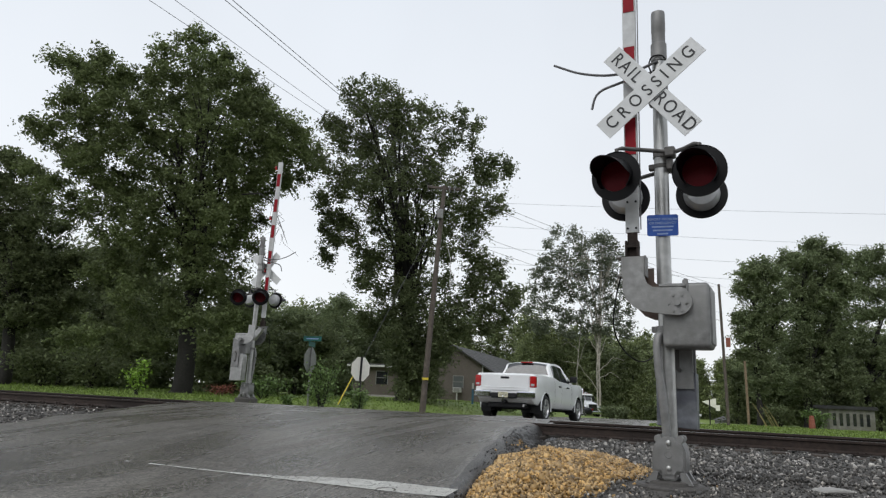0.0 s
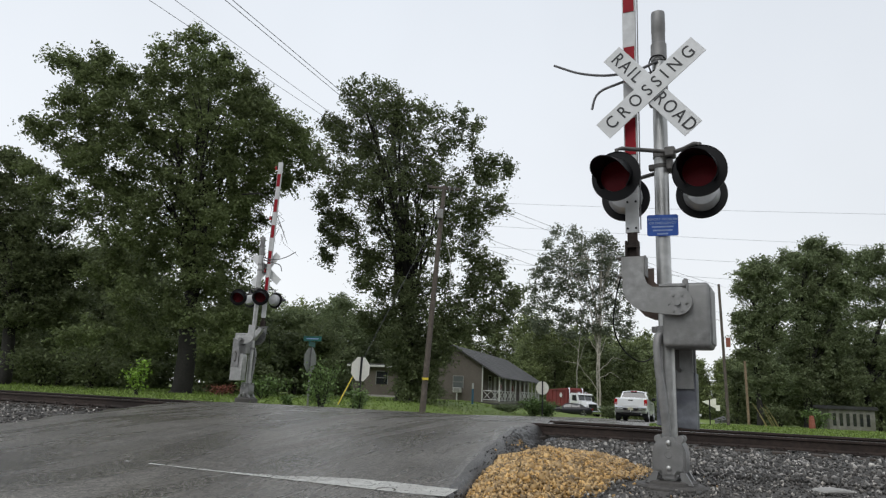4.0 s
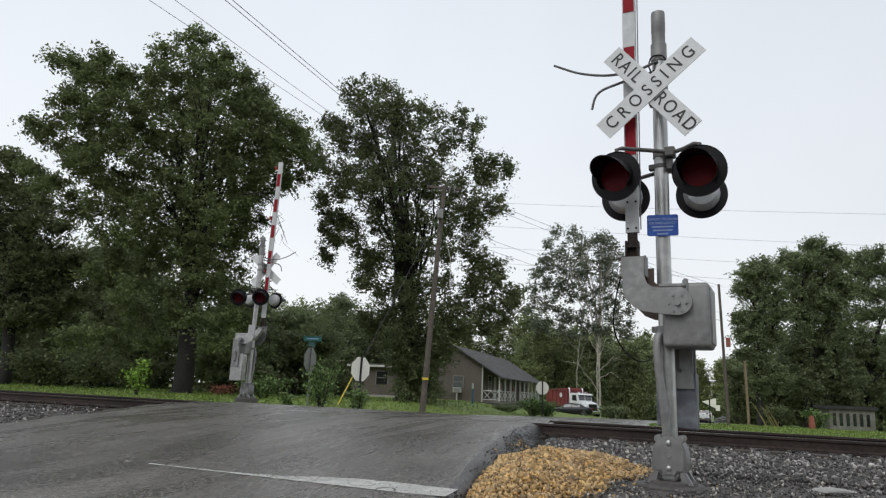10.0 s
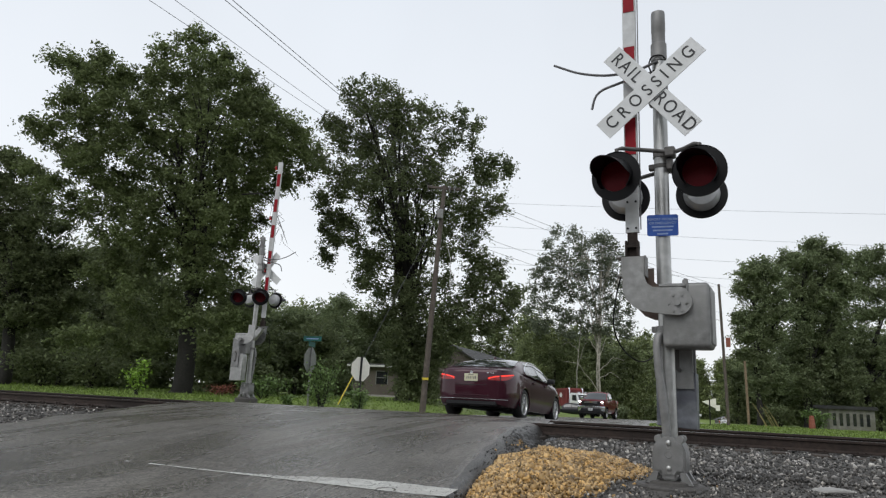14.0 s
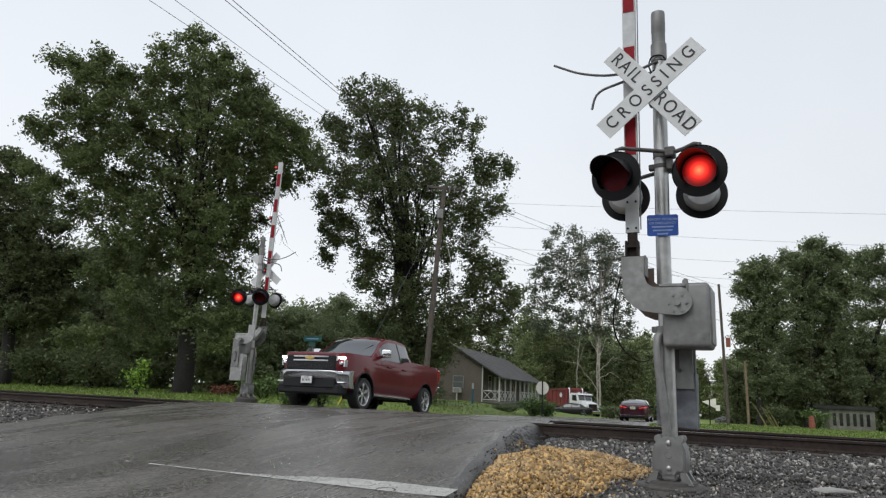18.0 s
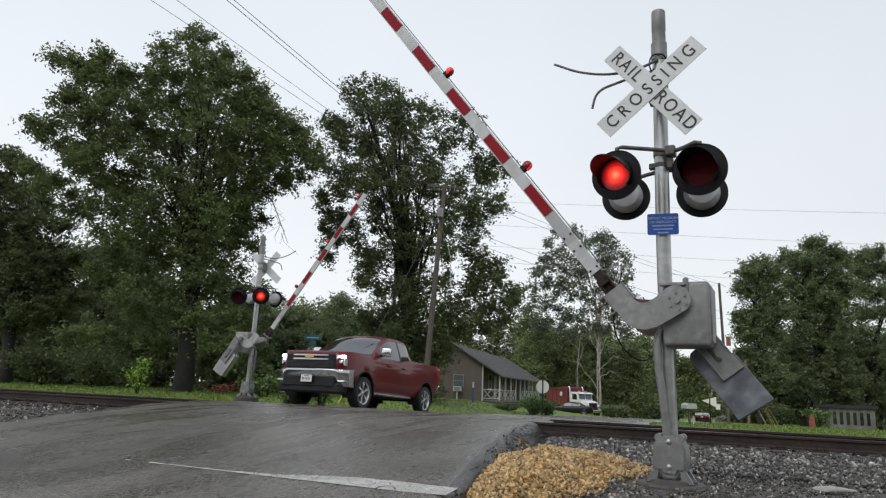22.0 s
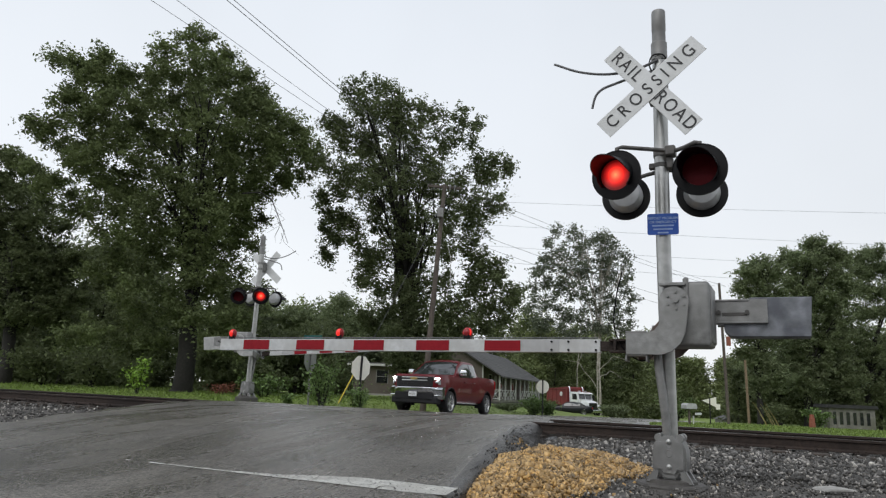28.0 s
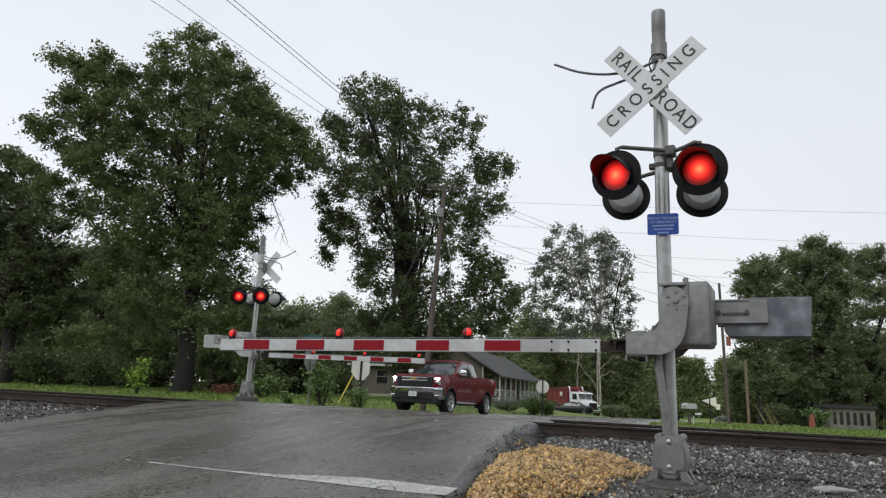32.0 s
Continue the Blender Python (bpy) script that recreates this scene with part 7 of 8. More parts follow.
    # crossed rail at the porch end
    for z in (0.16, 0.86):
        simple(house, "porch_rail", WHITE_WOOD, (0.22, 0.28, -deep + 0.06, -0.03, z, z + 0.07), bevel=0)
    for ya, yb in ((-deep + 0.04, -deep / 2), (-deep / 2, -0.04)):
        for z0, z1 in ((0.2, 0.88), (0.88, 0.2)):
            bm = bmesh.new()
            rod(bm, (0.25, ya, z0), (0.25, yb, z1), 0.03, seg=4)
            part("rail_brace", bm, WHITE_WOOD, house)
    simple(house, "corner_board", WHITE_WOOD, (-0.04, 0.05, -0.05, 0.05, 0, H - 0.05), label="white corner board")
    for x in (2.2, 7, 13, 18):
        w = simple(house, "window", WINDOW, (x, x + 1.1, -0.03, 0.01, 0.9, 2.1), label="dark window")
        simple(w, "window_frame", WHITE_WOOD, (x - 0.08, x, -0.05, -0.03, 0.82, 2.18), (x + 1.1, x + 1.18, -0.05, -0.03, 0.82, 2.18), (x, x + 1.1, -0.05, -0.03, 2.1, 2.18), bevel=0)
    simple(house, "door", WHITE_WOOD, (4.6, 5.5, -0.04, 0.01, 0.1, 2.1), label="pale front door")
    # gable window with its air conditioner
    w = simple(house, "window", GREY_PANE, (-0.045, 0.0, 1.6, 2.4, 1.05, 1.95), label="window with an air conditioner")
    simple(w, "window_frame", CREAM, (-0.06, -0.045, 1.54, 1.6, 1.0, 2.01), (-0.06, -0.045, 2.4, 2.46, 1.0, 2.01), (-0.06, -0.045, 1.6, 2.4, 1.95, 2.01), (-0.06, -0.045, 1.6, 2.4, 1.48, 1.52), bevel=0)
    ac = simple(house, "air_conditioner", WHITE_WOOD, (-0.48, -0.06, 1.68, 2.32, 0.66, 1.05), label="pale window air conditioner", bevel=0.02)
    simple(ac, "outer_grille", CREAM, (-0.49, -0.48, 1.74, 2.26, 0.70, 1.01), bevel=0)
    simple(house, "support_leg", WHITE_WOOD, (-0.40, -0.32, 1.95, 2.05, 0.0, 0.66))
    simple(house, "utility_box", CREAM, (-0.22, -0.03, 3.9, 4.35, 0.0, 0.55), label="pale utility box", bevel=0.02)
    w = simple(house, "window", WINDOW, (-0.04, 0.0, 4.2, 4.65, 0.9, 1.9), label="narrow dark window")
    # wing beyond the yard oak
    simple(house, "wing_wall", SIDING, (1.0, 8.0, W, W + 6.5, 0, 2.6), label="tan side wing")
    simple(house, "wing_foundation", PALE_CONCRETE, (0.96, 7.9, W + 0.1, W + 6.4, -0.3, 0.18), label="pale block foundation")
    simple(house, "wing_roof", SHINGLE, (0.6, 8.4, W - 0.2, W + 7, 2.6, 2.78))
    simple(house, "fascia", WHITE_WOOD, (0.56, 0.6, W + 0.4, W + 7, 2.5, 2.68), label="white fascia board")
    for y in (W + 0.8, W + 3.4):
        w = simple(house, "window", WINDOW, (0.955, 1.0, y, y + 1.0, 1.1, 2.15), label="dark sash window")
        simple(w, "window_frame", CREAM, (0.93, 0.955, y - 0.06, y, 1.05, 2.2), (0.93, 0.955, y + 1.0, y + 1.06, 1.05, 2.2), (0.93, 0.955, y, y + 1.0, 2.15, 2.2), (0.93, 0.955, y, y + 1.0, 1.6, 1.64), bevel=0)


def octagon_sign(base, face, high, lean, label, streets=False):
    """A stop sign seen from behind on a square post."""
    sign = tagged(empty("stop_sign", pose(*base) @ Matrix.Rotation(radians(lean), 4, "Y") @ Matrix.Rotation(radians(face), 4, "Z")), label, "road sign", "signs beside the road")
    bm = bmesh.new()
    box(bm, -0.03, 0.03, -0.02, 0.02, -0.4, high + 0.4, 0.004)
    part("post", bm, PLASTIC if not streets else GALV_DULL, sign, "dark channel post")
    bm = bmesh.new()
    k = [(0.412 * math.cos(radians(22.5 + 45 * i)), high + 0.412 * math.sin(radians(22.5 + 45 * i))) for i in range(8)]
    slab(bm, k, 0.025, 0.03)
    part("sign_plate", bm, SIGN_SHADED if streets else SIGN_BACK, sign, "bare octagonal sign back")
    if streets:
        for i, a in enumerate((10, 95)):
            bm = bmesh.new()
            box(bm, -0.30, 0.30, -0.006, 0.006, 0, 0.15, 0.003)
            part("street_blade", bm, GREEN_SIGN, sign, "green street name blade", m=pose(0, 0, high + 0.42 + 0.17 * i, 0, 0, a))
            bm = bmesh.new()
            box(bm, -0.2, 0.2, 0.006, 0.009, 0.06, 0.09)
            part("name_bar", bm, PALE_BAR, sign, m=pose(0, 0, high + 0.42 + 0.17 * i, 0, 0, a))


def build_roadside():
    octagon_sign((-3.97, 22.0, ground_z(-3.97, 22)), 72, 1.52, 0, "grey octagonal sign back with green street name blades", True)
    octagon_sign((-2.53, 23.0, ground_z(-2.53, 23)), 46, 1.40, 1.2, "pale octagonal sign back on a dark post by saplings")
    g = ground_z(6.37, 43)
    sign = tagged(empty("warning_sign", pose(6.37, 43, g, 0, 0, 8)), "round pale sign back above the hedge", "road sign", "signs beside the road")
    bm = bmesh.new()
    box(bm, -0.035, 0.035, -0.02, 0.02, -0.3, 2.2, 0.004)
    part("post", bm, PLASTIC, sign)
    bm = bmesh.new()
    rod(bm, (0, 0.025, 0.86 - g), (0, 0.032, 0.86 - g), 0.40, seg=32)
    part("sign_plate", bm, SIGN_BACK, sign, "bare round sign back")
    g = ground_z(2.2, 44)
    post = tagged(empty("marker_post", pose(2.2, 44, g)), "slim blue marker post with a white top in grass", "marker post")
    simple(post, "post", BLUE_POST, (-0.06, 0.06, -0.03, 0.03, -0.1, 0.9), bevel=0.01)
    simple(post, "cap", WHITE_SIGN, (-0.062, 0.062, -0.032, 0.032, 0.9, 1.25), bevel=0.01, label="white cap")

    # utility poles
    def pole(base, top, r0, r1, label, mat=None):
        p = tagged(empty("utility_pole", pose(*base)), label, "utility pole", "utility poles")
        bm = bmesh.new()
        tube(bm, [Vector((0, 0, -0.3)), (Vector(top) - Vector(base)) * 0.5, Vector(top) - Vector(base)], r0, r1, 14)
        part("shaft", bm, mat or POLE_WOOD, p, smooth=True)
        return p
    base, top = (-0.61, 30.0, ground_z(-0.6, 30)), (-0.05, 30.0, 9.45)
    p = pole(base, top, 0.135, 0.09, "weathered leaning wooden utility pole with wires")
    o = Vector(top) - Vector(base)
    bm = bmesh.new()
    box(bm, -0.75, 0.75, -0.05, 0.05, -0.06, 0.06, 0.01, Matrix.Translation(o - Vector((0, 0, 0.12))) @ Matrix.Rotation(radians(10), 4, "Z"))
    part("crossarm", bm, POLE_WOOD, p)
    for x in (-0.72, -0.58, 0.24, 0.45):
        bm = bmesh.new()
        lathe(bm, ((0.02, -0.30), (0.02, -0.12), (0.05, -0.11), (0.05, -0.05), (0.03, 0.0), (0.0, 0.01)), 10, Matrix.Translation(o + Vector((x, 0, 0))))
        part("insulator", bm, GALV_DULL, p)
    bm = bmesh.new()
    rod(bm, o + Vector((-0.15, -0.18, -1.55)), o + Vector((-0.15, -0.18, -1.15)), 0.14, seg=14)
    part("transformer_can", bm, GALV_DULL, p, "small grey transformer can")
    simple(p, "marker_tag", YELLOW, (-0.04, 0.22, -0.20, -0.15, 1.38, 1.48), label="yellow tag")
    bm = bmesh.new()
    tube(bm, [o + Vector((0.25, -0.1, -2.8)), o + Vector((0.4, -0.15, -3.4)), o + Vector((0.42, -0.15, -4.6))], 0.012, seg=6)
    part("riser_cable", bm, WHITE_WOOD, p, "pale riser cable")
    # guy wire with its yellow guard
    guy = tagged(empty("guy_wire", pose(-3.63, 26.0, ground_z(-3.63, 26))), "steel guy wire with a yellow plastic guard", "guy wire")
    end = Vector((-0.15, 30, 8.3)) - guy.location
    bm = bmesh.new()
    tube(bm, [(0, 0, -0.1), end], 0.008, seg=5)
    part("wire", bm, WIRE, guy)
    bm = bmesh.new()
    tube(bm, [end.normalized() * 0.1, end.normalized() * 1.75], 0.024, seg=8)
    part("guard", bm, YELLOW, guy, "yellow guard")
    p2 = pole((18.42, 45, ground_z(18.4, 45)), (18.12, 45, 8.0), 0.10, 0.08, "dark utility pole beyond the track")
    simple(p2, "meter_box", ORANGE, (-0.02, 0.24, -0.20, -0.09, 4.9, 5.5), label="rusty orange box")
    pole((22.76, 52, ground_z(22.76, 52)), (22.65, 52, 3.5), 0.10, 0.09, "short pale wooden pole by the slim tree", POLE_TAN)

    def wire(a, b, sag, r, mat, label):
        bm = bmesh.new()
        a, b = Vector(a), Vector(b)
        tube(bm, [a.lerp(b, k / 14) - Vector((0, 0, sag * 4 * (k / 14) * (1 - k / 14))) for k in range(15)], r, seg=5)
        tagged(link("overhead_wire", bm, mat), label, "overhead wire", "overhead wires")
    lab = "thin dark overhead wire against the sky"
    for dx, x2 in ((-0.74, -14.1), (-0.60, -12.9), (0.24, -11.2), (0.45, -11.05)):
        wire((-0.05 + dx, 30, 9.45), (x2, -0.5, 9.3), 0.05, 0.007 if dx < -0.5 else 0.009, WIRE, lab)
    for dx, z in ((-0.3, 9.4), (0.45, 9.4), (0.2, 7.7), (0.2, 7.2)):
        wire((dx, 30, z), (18.12 + dx, 45, z - 1.6), 0.25, 0.009, WIRE, lab)
    for x, y, h in ((-5, 74, 21.1), (60, 66, 19.8)):
        pole((x, y, ground_z(x, y)), (x, y, h), 0.22, 0.13, "tall distant transmission pole carrying faint wires")
    for za, zb in ((20.9, 19.6), (18.5, 16.0), (16.2, 13.6), (14.6, 11.6)):
        wire((-5, 74, za), (60, 66, zb), 0.3, 0.016, WIRE_FAR, "faint distant power line")
    # mailbox, arrow board
    g = ground_z(13.5, 38)
    mb = tagged(empty("mailbox", pose(13.45, 38, g, 0, 0, 15)), "grey mailbox on a wooden post beside the road", "mailbox")
    simple(mb, "post", POLE_WOOD, (-0.05, 0.05, -0.05, 0.05, -0.1, 0.85))
    bm = bmesh.new()
    slab(bm, ((-0.32, 0.82), (0.32, 0.82), (0.32, 1.0), (0.24, 1.1), (-0.24, 1.1), (-0.32, 1.0)), -0.25, 0.25)
    part("box", bm, PALE_CAN, mb)
    simple(mb, "name_plate", WHITE_SIGN, (0.34, 0.75, -0.02, 0.0, 0.5, 0.62))
    simple(mb, "white_stake", WHITE_WOOD, (0.12, 0.2, -0.15, -0.1, -0.1, 0.45))
    g = ground_z(16.1, 42)
    ar = tagged(empty("pennant_sign", pose(16.1, 42, g)), "white pennant-shaped sign back on a post", "road sign", "signs beside the road")
    simple(ar, "post", PLASTIC, (-0.03, 0.03, -0.02, 0.02, -0.1, 1.5))
    bm = bmesh.new()
    slab(bm, ((-0.46, 1.36), (0.40, 1.58), (0.40, 0.98)), 0.022, 0.03)
    part("pennant", bm, SIGN_BACK, ar)
    simple(ar, "side_plate", SIGN_BACK, (0.34, 0.60, -0.03, -0.02, 0.86, 1.18))
    # shed and distant house
    shed = tagged(empty("shed", pose(30.9, 53, ground_z(30.9, 53), 0, 0, -8)), "small weathered grey shed with dark slots under trees", "shed")
    simple(shed, "wall", WEATHERED, (-1.6, 1.6, 0, 2.4, -0.2, 1.5))
    for k in range(6):
        simple(shed, "slot", WINDOW, (-1.35 + k * 0.47, -1.12 + k * 0.47, -0.02, 0.01, 0.3, 1.2), bevel=0)
    bm = bmesh.new()
    slab(bm, ((-1.8, 1.5), (1.8, 1.5), (1.7, 1.75), (-1.7, 1.75)), -0.2, 2.6)
    part("roof", bm, DARK_ROOF, shed)
    far = tagged(empty("distant_house", pose(54.6, 132, ground_z(54.6, 132))), "pale low building far down the road", "house")
    simple(far, "wall", CREAM, (-1.6, 1.6, 0, 4, -0.3, 1.6))
    bm = bmesh.new()
    slab(bm, ((-1.9, 1.6), (1.9, 1.6), (0, 2.4)), -0.3, 4.3)
    part("roof", bm, SHINGLE, far)
    g = ground_z(26.3, 50)
    barrel = tagged(empty("marker_drum", pose(26.3, 50, g)), "faded orange drum in tall weeds", "drum")
    bm = bmesh.new()
    lathe(bm, ((0.0, 0), (0.21, 0), (0.21, 0.33), (0.19, 0.34), (0.19, 0.64), (0.15, 0.66), (0.15, 0.88), (0.0, 0.9)), 16)
    part("drum", bm, ORANGE, barrel)


def dump_truck():
    t = tagged(empty("dump_truck", Matrix.Translation((16.7, 86, road_z(86) + 0.02)) @ Matrix.Rotation(radians(-66), 4, "Z")), "parked white dump truck with a red body", "truck")
    bm = bmesh.new()
    slab(bm, ((0.35, 0.9), (2.05, 0.9), (2.05, 1.85), (1.82, 2.62), (1.70, 2.72), (0.45, 2.75), (0.35, 2.65)), -1.02, 1.02)
    bmesh.ops.bevel(bm, geom=bm.edges[:], offset=0.06, segments=2, affect="EDGES")
    part("cab", bm, WHITE_PAINT, t, smooth=True)
    for s in (1, -1):
        bm = bmesh.new()
        slab(bm, ((2.065, 1.93), (2.085, 1.93), (1.895, 2.56), (1.875, 2.56)), s * 0.46 - 0.41, s * 0.46 + 0.41)
        part("windscreen", bm, GLASS_DARK, t, "dark split windscreen pane")
        bm = bmesh.new()
        slab(bm, ((0.85, 1.85), (1.82, 1.85), (1.62, 2.5), (0.85, 2.5)), s * 1.02 - 0.02, s * 1.02 + 0.02)
        part("side_window", bm, GLASS_DARK, t)
        bm = bmesh.new()
        slab(bm, ((2.15, 0.65), (2.25, 1.05), (2.55, 1.32), (3.15, 1.32), (3.55, 1.05), (3.6, 0.75), (3.45, 0.75), (3.3, 1.02), (3.05, 1.15), (2.65, 1.15), (2.4, 0.95), (2.3, 0.65)), s * 1.0 - 0.22, s * 1.0 + 0.22)
        part("fender", bm, WHITE_PAINT, t)
        simple(t, "headlamp", CLEAR, (3.52, 3.64, s * 0.92 - 0.14, s * 0.92 + 0.14, 1.02, 1.26), bevel=0.04)
        simple(t, "mirror", PLASTIC, (1.80, 1.88, s * 1.32 - 0.09, s * 1.32 + 0.09, 1.85, 2.45), bevel=0.03)
        bm = bmesh.new()
        tube(bm, [(0.2, s * 0.95, 0.9), (0.2, s * 0.95, 3.1), (0.05, s * 0.95, 3.32)], 0.075, seg=10)
        part("exhaust_stack", bm, CHROME, t, "chrome exhaust stack", True)
        bm = bmesh.new()
        rod(bm, (1.2, s * 0.5, 2.82), (1.75, s * 0.5, 2.82), 0.05, 0.09, seg=10)
        part("air_horn", bm, CHROME, t, "chrome air horn", True)
    bm = bmesh.new()
    slab(bm, ((1.86, 2.60), (2.16, 2.50), (2.18, 2.55), (1.88, 2.68)), -1.0, 1.0)
    part("sun_visor", bm, WHITE_PAINT, t, "white sun visor")
    for k in range(5):
        simple(t, "roof_light", ORANGE, (1.62, 1.74, -0.8 + k * 0.4 - 0.06, -0.8 + k * 0.4 + 0.06, 2.72, 2.80), bevel=0.02)
    bm = bmesh.new()
    slab(bm, ((2.0, 0.95), (3.5, 0.95), (3.52, 1.5), (3.40, 1.62), (2.0, 1.92)), -0.72, 0.72)
    bmesh.ops.bevel(bm, geom=bm.edges[:], offset=0.07, segments=2, affect="EDGES")
    part("bonnet", bm, WHITE_PAINT, t, smooth=True)
    simple(t, "grille", PLASTIC, (3.50, 3.57, -0.56, 0.56, 0.80, 1.52), bevel=0.03, label="dark grille")
    for k in range(4):
        simple(t, "grille_bar", CHROME, (3.565, 3.585, -0.5, 0.5, 0.9 + k * 0.16, 0.93 + k * 0.16), bevel=0)
    simple(t, "bumper", CHROME, (3.6, 3.78, -1.2, 1.2, 0.42, 0.74), bevel=0.04)
    bm = bmesh.new()
    slab(bm, ((0.05, 1.1), (0.05, 3.15), (-0.15, 3.3), (-4.3, 3.05), (-4.6, 1.3)), -1.22, 1.22)
    bed = part("dump_body", bm, DUMP_RED, t, "red steel dump body")
    for k in range(5):
        simple(bed, "body_rib", DUMP_RED, (-0.5 - k * 0.9, -0.40 - k * 0.9, -1.27, 1.27, 1.2, 3.0))
    for y in (-1.24, 1.24):
        bm = bmesh.new()
        box(bm, -4.4, 0.05, y - 0.06, y + 0.06, 2.98, 3.08, 0.015)
        part("top_rail", bm, DUMP_RED, bed)
    bm = bmesh.new()
    rod(bm, (-1.15, -1.27, 2.45), (-1.15, -1.29, 2.45), 0.28, seg=20)
    part("round_mark", bm, WHITE_SIGN, bed, "round white mark")
    simple(t, "chassis", PLASTIC, (-4.4, 3.4, -0.5, 0.5, 0.6, 1.05))
    for x in (-3.6, -2.4, 2.9):
        for s in (1, -1):
            wheel(t, x, s * 1.0, 0.52, 0.52, 0.3, 8, ALLOY, False)


def parked_sedan():
    car = tagged(empty("parked_car", Matrix.Translation((15.0, 80, road_z(79) + 0.02)) @ Matrix.Rotation(radians(172), 4, "Z")), "low black sedan standing before the dump truck", "car")
    top = ((-2.4, 0.7), (-2.3, 0.95), (-1.6, 1.0), (0, 0.93), (1.3, 0.9), (2.1, 0.78), (2.35, 0.55))
    low = ((-2.4, 0.4), (-2.0, 0.25), (2.0, 0.22), (2.35, 0.35))
    half = ((-2.4, 0.75), (-1.8, 0.9), (1.8, 0.9), (2.35, 0.62))
    part("body", body_shell(top, low, half, ((-1.38, 0.33), (1.38, 0.33)), 0.37, step=0.07), BLACK_PAINT, car, smooth=True)
    cabin(car, ((-1.8, 1.0), (-0.9, 1.36), (-0.2, 1.42), (0.4, 1.36), (1.2, 0.93)), ((-1.8, 0.98), (1.2, 0.91)), ((-1.8, 0.8), (0, 0.86), (1.2, 0.82)), ((-1.8, 0.65), (0, 0.6), (1.2, 0.7)), BLACK_PAINT, ((-1.0, -0.15, 0.08, 0.88), (-0.08, 0.75, 0.08, 0.86)), ((-1.7, -0.95, 0.05), (0.45, 1.12, 0.05)), 0.1)
    for x in (-1.38, 1.38):
        for s in (1, -1):
            wheel(car, x, s * 0.8, 0.33, 0.33, 0.22, 5, ALLOY, False)
    for s in (1, -1):
        simple(car, "tail_lamp", TAIL_RED, (-2.42, -2.3, s * 0.65 - 0.15, s * 0.65 + 0.15, 0.72, 0.88))
        simple(car, "headlamp", CLEAR, (2.2, 2.33, s * 0.6 - 0.14, s * 0.6 + 0.14, 0.58, 0.7))


for base, tops, seed in (
    ((20.4, 91.0), ((0.8, 15.0), (-4.2, 7.0), (3.6, 7.4), (3.1, 5.0), (-1.5, 10.0), (1.8, 11.0)), 1),
    ((18.3, 93.0), ((0.6, 13.6), (-2.0, 9.0), (1.3, 9.6)), 2)):
    bare_tree((base[0], base[1], ground_z(*base)), tops, "bare whitish dead tree in green growth", seed)
build_house()
build_roadside()
dump_truck()
parked_sedan()


# ---- low plants ----
def plant(name, x, y, wide, high, label, leaf, count, size, seed, kind="bush", stems=7):
    bush(name, (x, y, ground_z(x, y)), wide, high, label, leaf, count, size, seed, kind, stems)


plant("sapling", -10.1, 24.0, 0.9, 1.12, "bright lime-green sapling in the verge", LIME, 420, 0.055, 31, "sapling", 5)
plant("sapling", -3.45, 21.4, 1.0, 1.45, "green sapling with pale flowers by a sign post", SAPLING, 900, 0.05, 32, "sapling", 8)
plant("sapling", -2.45, 22.8, 0.65, 0.95, "low green sapling round a sign post", SAPLING, 420, 0.05, 33, "sapling", 6)
plant("sapling", -2.9, 25.0, 0.7, 0.7, "green weedy sapling behind the signs", WEED, 420, 0.055, 34, "sapling", 6)
for k, (x, y, w, h) in enumerate(((-4.9, 23.5, 0.5, 0.3), (-6.6, 27, 1.8, 0.9), (-4.4, 27, 1.5, 0.7), (-17.5, 36, 3.6, 2.2), (-14.8, 35, 2.2, 1.5), (-8.2, 33, 2.4, 1.4), (-20.5, 37, 3.0, 2.0))):
    plant("bush", x, y, w, h, "dark green bush at the wood edge", WEED if k < 3 else LEAF_DARK, (260, 700, 600)[k] if k < 3 else 2200, 0.06 if k < 3 else 0.09, 40 + k, stems=12)
plant("bush", 17.6, 72.0, 3.0, 1.3, "green roadside bush in front of the sycamore", LEAF_MID, 1500, 0.11, 52, stems=12)
plant("bush", -9.2, 30.0, 1.6, 0.5, "low rust-red weeds in the grass", RED_LEAF, 420, 0.05, 50)
for k, (x, y, w, h) in enumerate(((4.5, 46, 1.7, 0.65), (6.2, 45.5, 1.7, 1.55), (7.15, 46, 1.5, 1.35))):
    plant("hedge_bush", x, y, w, h * 0.72, "leafy hedge bush in front of the porch", LEAF_MID if k == 0 else WEED, 1500, 0.07, 60 + k, "bush", 12)
for k, (x, y, w, h) in enumerate(((24.8, 51.5, 2.4, 1.6), (27.2, 51, 1.8, 1.3), (33.2, 50, 2.4, 1.0), (36, 52, 3, 1.5), (39, 50, 3, 1.6), (21.5, 64, 3.5, 2.0))):
    plant("weed_clump", x, y, w, h, "tall green weeds beyond the track", WEED if k % 2 else LEAF_DARK, 1100, 0.09, 70 + k, "weeds", 12)


